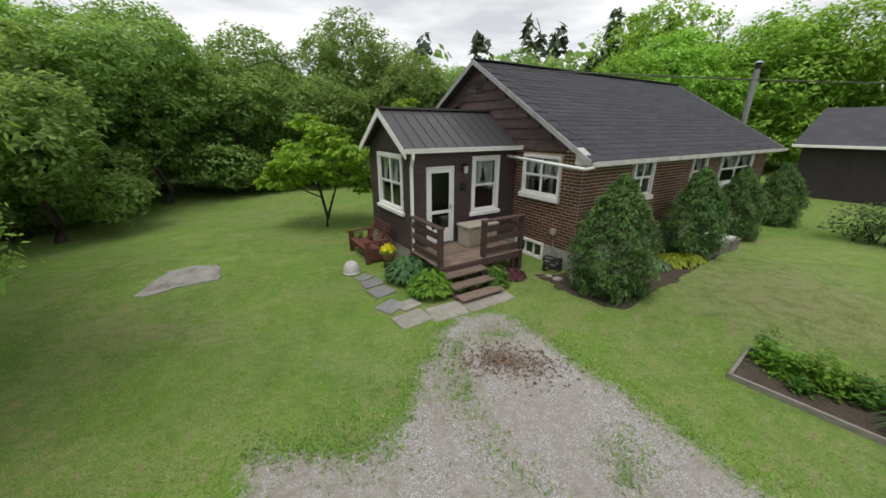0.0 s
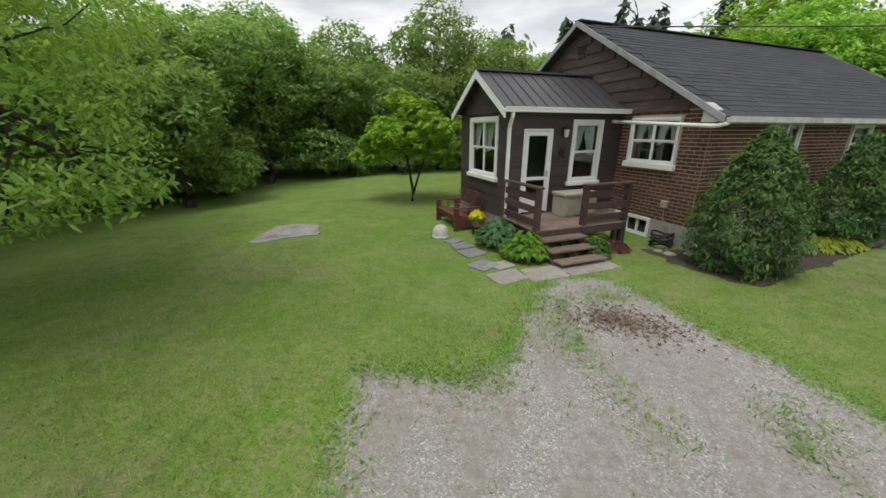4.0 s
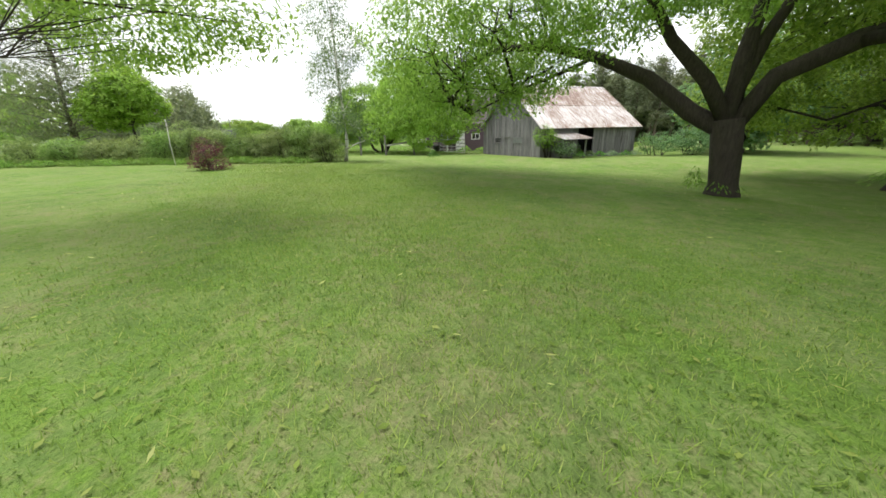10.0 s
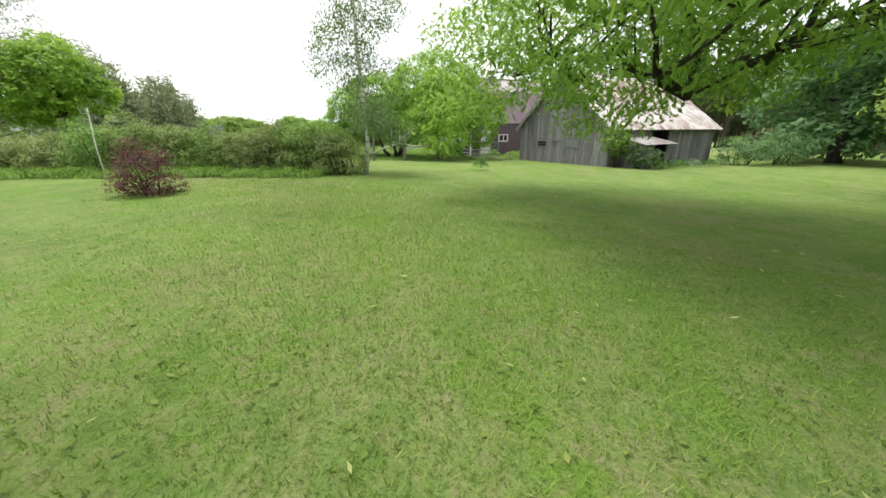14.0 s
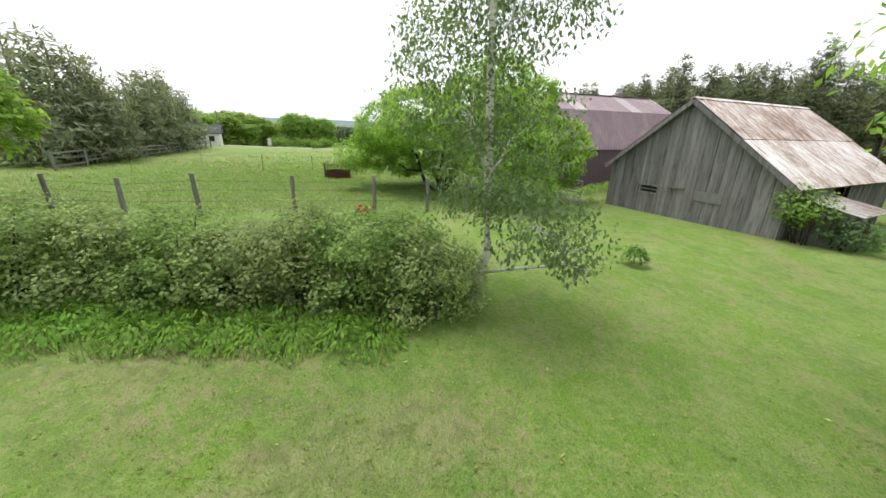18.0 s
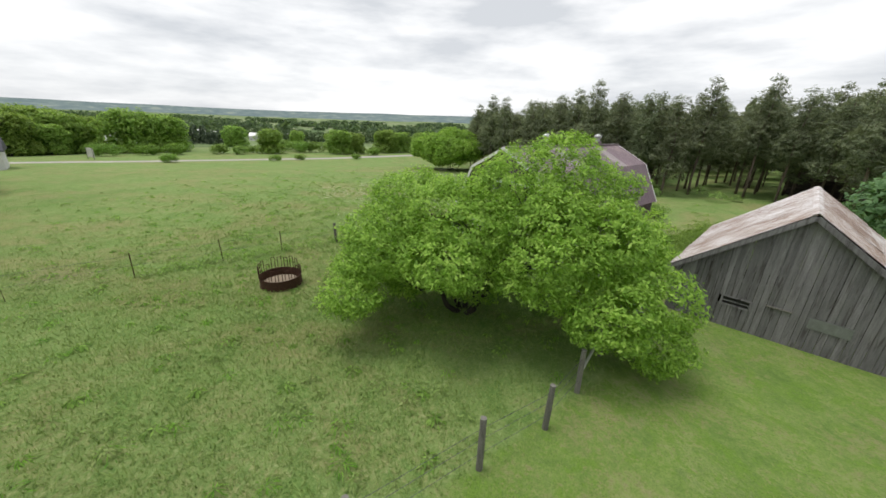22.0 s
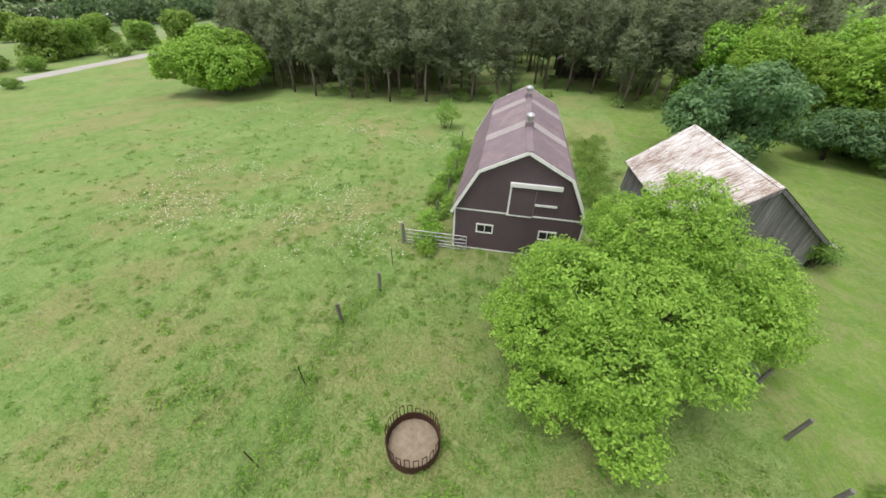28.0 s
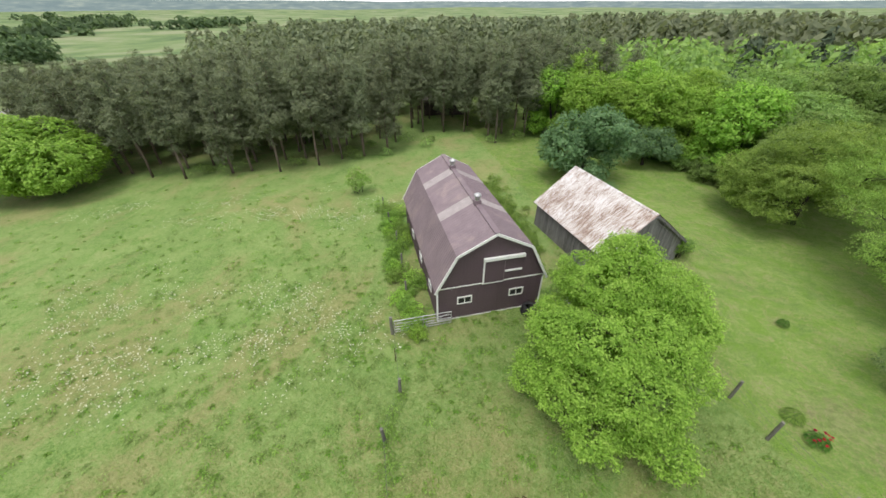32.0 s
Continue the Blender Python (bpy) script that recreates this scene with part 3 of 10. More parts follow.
# ---- the plan, in metres ----
HX, HY, HZ, HT = -4.652, 10.671, 0.0, 38.6
BX, BY, BZ, BT = -48.79, -14.82, -0.78, 123.1
SX, SY, SZ, ST = -39.03, -6.49, -0.72, 128.0
FALL_AT, FALL_DIR, FALL_LEN, FALL_BY = (-14.0, 0.0), (-0.95, 0.3), 30.0, 0.85
FENCE_A, FENCE_N = (-33.0, -21.5), (-0.857, -0.52)
DRY = (((-24.5, -18.0), 3.2, 0.55), ((-27.5, -21.0), 3.5, 0.6), ((-11.5, 7.0), 2.2, 0.5), ((-7.5, 1.5), 2.5, 0.35), ((3.8, 9.8), 3.6, 0.75), ((0.6, 8.2), 1.2, 0.5), ((-10.0, 7.6), 1.6, 0.6), ((-8.6, 4.6), 1.8, 0.45), ((-7.2, 7.0), 1.4, 0.4), ((-30.5, -19.0), 2.5, 0.5), ((-46.0, -37.0), 2.5, 0.6), ((-45.5, -15.5), 2.2, 0.45), ((-12.5, -5.5), 2.0, 0.35), ((-21.0, -12.5), 1.6, 0.4), ((-11.6, -4.8), 1.6, 0.62), ((-12.8, -5.4), 1.6, 0.55), ((-14.8, -7.8), 1.5, 0.5), ((-24.0, -14.0), 0.9, 0.85), ((-23.4, -14.9), 1.3, 0.7), ((-21.8, -13.6), 1.0, 0.6), ((-28.7, -18.5), 2.2, 0.72), ((-31.0, -16.8), 2.4, 0.66), ((-6.6, 3.0), 0.6, 0.7), ((-8.6, 7.0), 1.2, 0.6))
DOME = (-6.2, 10.2)
BENZ = 0.0
CEDARS = ((-0.2, 1.2, 2.55, 0.84), (4.1, 0.95, 2.45, 0.74), (7.2, 0.9, 2.3, 0.7), (10.9, 0.95, 2.25, 0.76))

# ---- plant builders ----
def lobes_in(rng, centre, radii, n, size=(0.35, 0.55), flat=0.8):
    """Rounded masses of foliage that together fill an uneven crown."""
    out = []
    c, r = np.array(centre, float), np.array(radii, float)
    for i in range(n):
        d = unit(rng, 1)[0]
        d[2] = abs(d[2]) * 0.9 - 0.25 if i % 3 else d[2]
        p = c + d * r * rng.uniform(0.35, 0.72)
        s = r.mean() * rng.uniform(*size)
        out.append((p, np.array([s, s, s * flat]) * rng.uniform(0.85, 1.15, 3)))
    return out


def crown_tips(rng, lobes, per_m2, inner=0.15):
    """Twig ends on the outside of the masses, and a few inside."""
    tips, outs = [], []
    for i, (c, r) in enumerate(lobes):
        n = max(6, int(per_m2 * 12.57 * (r.mean() ** 2)))
        d = unit(rng, n)
        # each mass swells into a dozen rounded clumps with hollows between
        near_ = (d @ unit(rng, 15).T).max(1)
        swell = 0.68 + 0.44 * np.clip((near_ - 0.7) / 0.26, 0, 1)
        p = c + d * r * (swell * rng.uniform(0.86, 1.06, n))[:, None]
        keep = np.ones(n, bool)
        for j, (c2, r2) in enumerate(lobes):
            if j != i:
                keep &= (((p - c2) / r2) ** 2).sum(1) > 0.7
        keep |= rng.random(n) < inner
        tips.append(p[keep])
        outs.append(d[keep])
    return np.concatenate(tips), np.concatenate(outs)


def tree(name, m, label, seed, lobes, trunk, leaf, bark, per_m2=5.0, count=14, spray=0.34, size=(0.13, 0.06), limbs=9, floor=0.0, category="tree", group="", twigs=0, droop=0.25, girth=0.18, flat=0.55):
    """A tree: a bent tapered trunk with limbs that reach into the masses of the crown, and a crown of leaf sprays."""
    rng = np.random.default_rng(seed)
    root = empty(name, m, label, category, group)
    bm = bmesh.new()
    for k, (pts, r0, r1) in enumerate(trunk):
        rr = np.linspace(r0, r1, len(pts))
        if k == 0 and r0 > 0.15:
            q0, q1 = np.array(pts[0], float), np.array(pts[1], float)
            pts = [q0 + (0, 0, -0.1), q0 + (q1 - q0) * 0.12, q0 + (q1 - q0) * 0.4] + list(pts[1:])
            rr = np.concatenate([[r0 * 1.5, r0 * 1.3, r0 * 1.06], rr[1:]])
        limb(bm, pts, rr, 11 if k == 0 else 7)
    ends = [np.array(pts[-1], float) for pts, _, _ in trunk]
    mids = [np.array(p, float) for pts, _, _ in trunk for p in pts[len(pts) // 2:]]
    for c, r in lobes[:limbs]:
        a = min(mids, key=lambda q: np.linalg.norm(q - c) + 2.0 * max(0, q[2] - c[2]))
        n = 5
        b = bent(rng, a, c + np.array([0, 0, -0.1]) * r, n, 0.06 * np.linalg.norm(c - a))
        limb(bm, b, np.linspace(girth * 0.42, girth * 0.12, n), 6)
        for q in range(twigs):
            e = c + unit(rng, 1)[0] * r * 0.9
            limb(bm, bent(rng, b[-2], e, 4, 0.08), np.linspace(girth * 0.14, girth * 0.04, 4), 4)
    # furrows and swellings of old wood
    for v in bm.verts:
        v.co += noise.noise_vector(v.co * 3.1) * 0.035 + noise.noise_vector(v.co * 9.0) * 0.012 if trunk[0][1] > 0.25 else Vector()
    part("trunk", bm, bark, root, smooth=True)
    tips, outs = crown_tips(rng, lobes, per_m2)
    ok = tips[:, 2] > floor
    q = sprays(rng, tips[ok], outs[ok], count, spray, size[0], size[1], flat, droop)
    quad_mesh("crown", q, leaf, root)
    return root


def simple_trunk(rng, h, r, lean=0.05, fork=None):
    top = np.array([rng.normal() * lean * h, rng.normal() * lean * h, h])
    return [(bent(rng, (0, 0, -0.1), top, 6, 0.03 * h), r, r * 0.45)]


def pine_parts(seed, h, clear, spread, boughs, per_m2, count, blade=(0.5, 0.12)):
    """Trunk and crown meshes of a plantation pine: bare below, flattened boughs of needle tufts above."""
    rng = np.random.default_rng(seed)
    bm = bmesh.new()
    limb(bm, bent(rng, (0, 0, -0.3), (rng.normal() * 0.25, rng.normal() * 0.25, h * 0.95), 6, 0.09), np.linspace(0.17, 0.035, 6), 7)
    masses = []
    for k in range(boughs):
        t = ((k + rng.uniform(0, 1)) / boughs) ** 0.85
        z = h * (clear + (0.97 - clear) * t)
        reach = spread * min(1.0, 0.6 + t * 1.4) * (1.04 - t) ** 0.5 * rng.uniform(0.55, 1.15)
        a = k * 2.4 + rng.uniform(-0.7, 0.7)
        c = np.array([math.cos(a) * reach * 0.6, math.sin(a) * reach * 0.6, z + reach * rng.uniform(0.0, 0.2)])
        w = max(0.45, reach * 0.55) * rng.uniform(0.85, 1.2)
        masses.append((c, np.array([w, w, rng.uniform(0.42, 0.75)])))
        rod(bm, (0, 0, z - 0.2), c, 0.035, 0.012, 4, False)
    for k in range(9):
        a, z, r = rng.uniform(0, 6.28), h * rng.uniform(clear * 0.4, clear), rng.uniform(0.6, 1.6)
        rod(bm, (0, 0, z), (math.cos(a) * r, math.sin(a) * r, z - 0.12), 0.02, 0.008, 4, False)
    tips, outs = crown_tips(rng, masses, per_m2, 0.2)
    q = sprays(rng, tips, outs, count, 0.38, blade[0], blade[1], 0.6, -0.15)
    return bm, q


def bush_quads(rng, lobes, per_m2, count, spray, size, floor=0.02, flat=0.7):
    tips, outs = crown_tips(rng, lobes, per_m2, 0.25)
    ok = tips[:, 2] > floor
    return sprays(rng, tips[ok], outs[ok], count, spray, size[0], size[1], flat, 0.1)


def bush(name, m, label, seed, lobes, leaf, per_m2=10, count=12, spray=0.22, size=(0.09, 0.05), stems=7, bark=None, category="bush", group="", flat=0.7):
    rng = np.random.default_rng(seed)
    root = empty(name, m, label, category, group)
    bm = bmesh.new()
    for k in range(stems):
        c, r = lobes[k % len(lobes)]
        a = np.array([c[0] * 0.5, c[1] * 0.5, -0.05]) + rng.normal(size=3) * (0.12, 0.12, 0)
        limb(bm, bent(rng, a, c + unit(rng, 1)[0] * r * 0.6, 4, 0.05), np.linspace(0.028, 0.008, 4), 5)
    part("stem_cluster", bm, bark or BARK, root, smooth=True)
    quad_mesh("foliage", bush_quads(rng, lobes, per_m2, count, spray, size, flat=flat), leaf, root)
    return root


def clump_quads(rng, n, radius, height, length, width, arch=0.6):
    """Broad arching leaves from one crown, as hostas and lilies have."""
    a = rng.uniform(0, 6.2832, n)
    rr = radius * np.sqrt(rng.uniform(0.02, 1, n))
    out = np.stack([np.cos(a), np.sin(a), np.zeros(n)], 1)
    c = out * rr[:, None]
    c[:, 2] = height * (1 - 0.65 * (rr / radius) ** 2) * rng.uniform(0.7, 1.05, n)
    nrm = out * arch + np.array([0, 0, 1.0]) + unit(rng, n) * 0.3
    nrm /= np.linalg.norm(nrm, axis=1)[:, None]
    side = np.cross(nrm, out)
    side /= np.linalg.norm(side, axis=1)[:, None] + 1e-9
    fwd = np.cross(side, nrm)
    s = rng.uniform(0.7, 1.2, (n, 1))
    le, wi = length * s, width * s
    b0 = c - fwd * le * 0.5
    b1 = c + fwd * le * 0.5 - np.array([0, 0, 1.0]) * le * 0.15
    return np.stack([b0, c + side * wi * 0.5 - fwd * le * 0.1, b1, c - side * wi * 0.5 - fwd * le * 0.1], 1)


def blades(rng, pts, height, width, lean=0.8):
    """Grass blades, one triangle each, arching over so that their faces look up."""
    n = len(pts)
    a = rng.uniform(0, 6.2832, n)
    fwd = np.stack([np.cos(a), np.sin(a), np.zeros(n)], 1)
    side = np.stack([np.sin(a), -np.cos(a), np.zeros(n)], 1)
    h = height * rng.uniform(0.45, 1.35, (n, 1))
    tip = pts + fwd * h * lean * rng.uniform(0.5, 1.6, (n, 1))
    tip[:, 2:] += h
    w = width * rng.uniform(0.6, 1.4, (n, 1))
    return np.stack([pts - side * w, tip, pts + side * w], 1)

# ---- the land: one sheet from the house to the horizon ----
def smooth(a, b, v):
    t = np.clip((v - a) / (b - a), 0, 1)
    return t * t * (3 - 2 * t)


def land(x, y):
    """Height of the ground: level lawn, a slight fall towards the pasture, a shallow valley and far hills."""
    x, y = np.asarray(x, float), np.asarray(y, float)
    s = (x - FALL_AT[0]) * FALL_DIR[0] + (y - FALL_AT[1]) * FALL_DIR[1]
    z = -FALL_BY * smooth(0, FALL_LEN, s)
    # the hollow under the old lawn trees, and the pasture falling towards the road
    z = z - 0.5 * smooth(-12, 6, y) * smooth(11, 19, -x) * (1 - smooth(27, 36, -x)) * (1 - smooth(14, 26, y))
    z = z - 4.0 * smooth(55, 150, -x) * (1 - smooth(40, 90, y))
    r = np.hypot(x + 30, y)
    z = z + 0.05 * np.sin(x * 0.21 + 1.0) * np.sin(y * 0.17) * smooth(25, 45, r)
    west = smooth(-0.2, 0.5, -(x + 30) / (r + 1e-6) - 0.1)
    z = z - 13.0 * smooth(110, 420, r) * west + 9.0 * smooth(900, 2600, r) * west + 14 * smooth(900, 2600, r) * (1 - west)
    z = z + smooth(300, 900, r) * 4.0 * np.sin(x * 0.004 + 2) * np.cos(y * 0.0031)
    z = z + smooth(1400, 2600, r) * 9.0 * np.sin(x * 0.0021 + y * 0.0013) * np.cos(y * 0.0019 + 0.5)
    return z


def lz(x, y):
    return float(land(x, y))


def axis(lo, hi, step, far, grow=1.22):
    a = list(np.arange(lo, hi + 1e-6, step))
    d = step
    while a[-1] < far:
        d *= grow
        a.append(a[-1] + d)
    d = step
    while a[0] > -far:
        d *= grow
        a.insert(0, a[0] - d)
    return np.array(a)


def field_edge(x, y):
    """1 in the rough pasture past the fence line, 0 on the mown side."""
    s = (x - FENCE_A[0]) * FENCE_N[0] + (y - FENCE_A[1]) * FENCE_N[1]
    return smooth(-0.6, 0.6, s)


gx, gy = axis(-85, 14, 0.7, 3200), axis(-62, 34, 0.7, 3200)
XX, YY = np.meshgrid(gx, gy, indexing="ij")
ZZ = land(XX, YY)
me = bpy.data.meshes.new("ground")
nx, ny = len(gx), len(gy)
idx = np.arange(nx * ny).reshape(nx, ny)
quads = np.stack([idx[:-1, :-1], idx[1:, :-1], idx[1:, 1:], idx[:-1, 1:]], -1).reshape(-1, 4)
me.vertices.add(nx * ny)
me.vertices.foreach_set("co", np.stack([XX, YY, ZZ], -1).astype(np.float32).ravel())
me.loops.add(quads.size)
me.loops.foreach_set("vertex_index", quads.astype(np.int32).ravel())
me.polygons.add(len(quads))
me.polygons.foreach_set("loop_start", np.arange(0, quads.size, 4, dtype=np.int32))
me.update(calc_edges=True)
me.shade_smooth()
rough = field_edge(XX, YY)
dry = np.zeros_like(XX)
for (px, py), rad, amt in DRY:
    dry = np.maximum(dry, amt * np.exp(-((XX - px) ** 2 + (YY - py) ** 2) / rad ** 2))
farr = smooth(120, 260, np.hypot(XX + 30, YY))
att = me.color_attributes.new("layers", "FLOAT_COLOR", "POINT")
att.data.foreach_set("color", np.stack([rough, dry, farr, np.ones_like(XX)], -1).astype(np.float32).ravel())
me.materials.append(TURF)
ground = tagged(new("ground", me), "mown green lawn merging into rough pasture and far fields", "ground", kind="structure")


def ribbon(name, pts, width, mat_, lab, lift=0.02, wob=0.0, seed=1, kind="structure", sub=6):
    """A strip of surface along a line, draped on the land, with an uneven edge."""
    rg = np.random.default_rng(seed)
    fine = []
    for a, b in zip(pts, pts[1:]):
        for t in np.linspace(0, 1, sub, endpoint=False):
            fine.append(np.array(a) * (1 - t) + np.array(b) * t)
    fine.append(np.array(pts[-1], float))
    fine = np.array(fine)
    d = np.gradient(fine[:, :2], axis=0)
    d /= np.linalg.norm(d, axis=1)[:, None]
    nrm = np.stack([-d[:, 1], d[:, 0]], 1)
    bm = bmesh.new()
    cols_ = []
    for q in (-0.5, -0.3, -0.1, 0.1, 0.3, 0.5):
        w = width * q
        row = []
        for p, n_ in zip(fine, nrm):
            off = w + (rg.normal() * wob if abs(q) == 0.5 else 0)
            x, y = p[0] + n_[0] * off, p[1] + n_[1] * off
            row.append(bm.verts.new((x, y, lz(x, y) + (lift if abs(q) < 0.5 else -0.02))))
        cols_.append(row)
    for a, b in zip(cols_, cols_[1:]):
        for k in range(len(a) - 1):
            bm.faces.new((a[k], b[k], b[k + 1], a[k + 1]))
    bmesh.ops.recalc_face_normals(bm, faces=bm.faces)
    return tagged(link_mesh(name, bm, mat_, smooth=True), lab, "", kind=kind)


def patch(name, centre, ring, mat_, lab, lift=0.015, seed=3, cat="paving", kind="structure"):
    """A flat irregular patch from its outline, with a thin edge."""
    rg = np.random.default_rng(seed)
    bm = bmesh.new()
    dense = []
    for a, b in zip(ring, ring[1:] + ring[:1]):
        for t in np.linspace(0, 1, 7, endpoint=False):
            p = np.array(a) * (1 - t) + np.array(b) * t
            dense.append(p + rg.normal(size=2) * 0.05)
    c = np.mean(dense, 0)
    rings = []
    for s, h in ((1.0, -0.03), (0.99, lift), (0.6, lift + 0.004), (0.25, lift + 0.006)):
        rings.append([bm.verts.new((*(c + (p - c) * s), lz(*(c + (p - c) * s)) + h)) for p in dense])
    for a, b in zip(rings, rings[1:]):
        for k in range(len(dense)):
            j = (k + 1) % len(dense)
            bm.faces.new((a[k], a[j], b[j], b[k]))
    bm.faces.new(rings[-1])
    bmesh.ops.recalc_face_normals(bm, faces=bm.faces)
    return tagged(link_mesh(name, bm, mat_, smooth=True), lab, cat, kind=kind)

# ---- the bungalow: local axes u (along the ridge, from the porch), v (to its left side), z up ----
hm = Matrix.Translation((HX, HY, HZ)) @ Matrix.Rotation(radians(HT), 4, "Z")
PW, PL = 2.7, 3.4              # porch width and depth
PE, PP = 3.1, 3.97             # porch eave and ridge heights
VR, HW, HL = 2.32, 8.3, 11.6   # brick body: right wall, width, length
HE, HP = 3.04, 5.46            # main eave and ridge heights
BASE = 0.5                     # top of the concrete
house = empty("bungalow", hm, "dark brick bungalow with a sided entrance porch and shingle roof", "house")


def siding(name, parent, place, length, z0, z1, row=0.24, clip=None, mat_=SIDING, lap=0.018):
    """Wide lapped boards, each a piece of its own. place(s, off, z) gives the spot; clip(z) the run along the wall."""
    wall = tagged(empty(name, Matrix()), "wide lapped boards stained dark brown")
    wall.parent = parent
    z = z0
    while z < z1 - 0.02:
        zt = min(z + row, z1)
        runs = clip(z, zt) if clip else [(0.0, length)]
        for s0, s1 in runs:
            if s1 - s0 < 0.04:
                continue
            bm = bmesh.new()
            vs = [bm.verts.new(place(s, o, q)) for s in (s0, s1) for o, q in ((0.0, z), (lap + 0.012, z), (0.012, zt + 0.01), (0.0, zt + 0.01))]
            for f in ((0, 1, 2, 3), (7, 6, 5, 4), (0, 4, 5, 1), (1, 5, 6, 2), (2, 6, 7, 3), (3, 7, 4, 0)):
                bm.faces.new([vs[k] for k in f])
            bmesh.ops.recalc_face_normals(bm, faces=bm.faces)
            part("board", bm, mat_, wall)
        z = zt
    return wall


def slab_wall(bm, place, u0, u1, z0, z1, holes, t0, t1):
    """A wall with real openings, as upright and lying blocks round the holes."""
    xs = sorted({u0, u1, *[h[0] for h in holes], *[h[1] for h in holes]})
    for a, b in zip(xs, xs[1:]):
        cuts = sorted((h[2], h[3]) for h in holes if h[0] <= a + 1e-6 and h[1] >= b - 1e-6)
        z = z0
        for c0, c1 in cuts + [(z1, z1)]:
            if c0 > z + 1e-4:
                p, q = place(a, t0, z), place(b, t1, c0)
                box(bm, min(p[0], q[0]), min(p[1], q[1]), z, max(p[0], q[0]), max(p[1], q[1]), c0)
            z = max(z, c1)
    return bm


def minus(length, holes, lo=None):
    """Runs of a board row left between the openings that it meets."""
    def runs(z, zt):
        a, b = lo(z, zt) if lo else (0.0, length)
        out, s = [], a
        for h in sorted(h for h in holes if h[2] < zt - 0.01 and h[3] > z + 0.01):
            if h[0] > s:
                out.append((s, min(h[0], b)))
            s = max(s, h[1])
        if s < b:
            out.append((s, b))
        return out
    return runs


def window(parent, place, s0, s1, z0, z1, lights=1, sash=True, trim=0.1, sill=True, mat_=WHITE, curtain=True, name="window"):
    """A framed window: casing, sash bars, panes and a valance curtain with a dark tassel behind the glass."""
    w = tagged(empty(name, Matrix()), "white framed sash window with lace curtain")
    w.parent = parent
    bm = bmesh.new()
    for a, b, c, d in ((s0 - trim, s0, z0 - trim * 0.6, z1 + trim), (s1, s1 + trim, z0 - trim * 0.6, z1 + trim), (s0, s1, z1, z1 + trim), (s0, s1, z0 - trim * 0.6, z0)):
        p, q = place(a, -0.02, c), place(b, 0.055, d)
        box(bm, min(p[0], q[0]), min(p[1], q[1]), c, max(p[0], q[0]), max(p[1], q[1]), d)
    part("window_frame", bm, mat_, w)
    n = lights
    for k in range(n):
        a, b = s0 + (s1 - s0) * k / n, s0 + (s1 - s0) * (k + 1) / n
        rows = [(z0, (z0 + z1) / 2, 0.0), ((z0 + z1) / 2, z1, 0.022)] if sash else [(z0, z1, 0.0)]
        for c, d, off in rows:
            bm = bmesh.new()
            e = 0.032
            for aa, bb, cc, dd in ((a, a + e, c, d), (b - e, b, c, d), (a + e, b - e, c, c + e), (a + e, b - e, d - e, d)):
                p, q = place(aa, -0.035 + off, cc), place(bb, 0.0 + off, dd)
                box(bm, min(p[0], q[0]), min(p[1], q[1]), cc, max(p[0], q[0]), max(p[1], q[1]), dd)
            part("sash", bm, mat_, w)
            bm = bmesh.new()
            p, q = place(a + e, -0.022 + off, c + e), place(b - e, -0.016 + off, d - e)
            box(bm, min(p[0], q[0]), min(p[1], q[1]), c + e, max(p[0], q[0]), max(p[1], q[1]), d - e)
            part("pane", bm, GLASS, w).visible_shadow = False
        if curtain:
            bm = bmesh.new()
            m_, k2 = 22, z1 - (z1 - z0) * 0.5
            top, bot = [], []
            for i in range(m_ + 1):
                s = a + 0.03 + (b - a - 0.06) * i / m_
                f = abs(i / m_ - 0.5) * 2
                wave = 0.016 * math.sin(i * 2.4)
                top.append(bm.verts.new(place(s, -0.1 + wave, z1 - 0.03)))
                bot.append(bm.verts.new(place(s, -0.1 + wave, k2 - 0.12 * f + (z1 - z0) * 0.4 * max(0, 1 - f * 2.4))))
            for i in range(m_):
                bm.faces.new((top[i], top[i + 1], bot[i + 1], bot[i]))
            part("curtain", bm, CURTAIN, w, "white lace valance")
    p, q = place(s0 - 0.1, -1.3, z0 - 0.3), place(s1 + 0.1, -1.26, z1 + 0.2)
    if sill:
        bm = bmesh.new()
        p, q = place(s0 - trim - 0.05, 0.0, 0), place(s1 + trim + 0.05, 0.11, 0)
        box(bm, min(p[0], q[0]), min(p[1], q[1]), z0 - 0.17, max(p[0], q[0]), max(p[1], q[1]), z0 - trim * 0.6 - 0.004, 0.008)
        part("window_sill", bm, mat_, w)
    return w


# wall frames: place(s along the wall, offset outwards, z)
def w_gable(s, o, z):      # porch front wall, s from the door corner to the left
    return (-o, s, z)


def w_door(s, o, z):       # porch side wall with the door
    return (s, -o, z)


def w_left(s, o, z):
    return (s, PW + o, z)


def w_front(s, o, z):      # brick gable wall, s to the right from the porch side
    return (PL - o, -s, z)


def w_right(s, o, z):      # long brick wall
    return (PL + s, -VR - o, z)


G_WIN = (0.57, 1.95, 1.52, 2.82)
D_DOOR = (0.43, 1.17, 0.6, 2.59)
D_WIN = (1.91, 2.65, 1.4, 2.745)
F_WIN = (0.42, 1.62, 1.88, 2.83)
F_BASE = (0.35, 1.3, 0.06, 0.44)
R_WINS = ((2.2, 3.08, 1.8, 2.74), (5.45, 6.3, 1.8, 2.7), (7.5, 10.1, 1.75, 2.68))

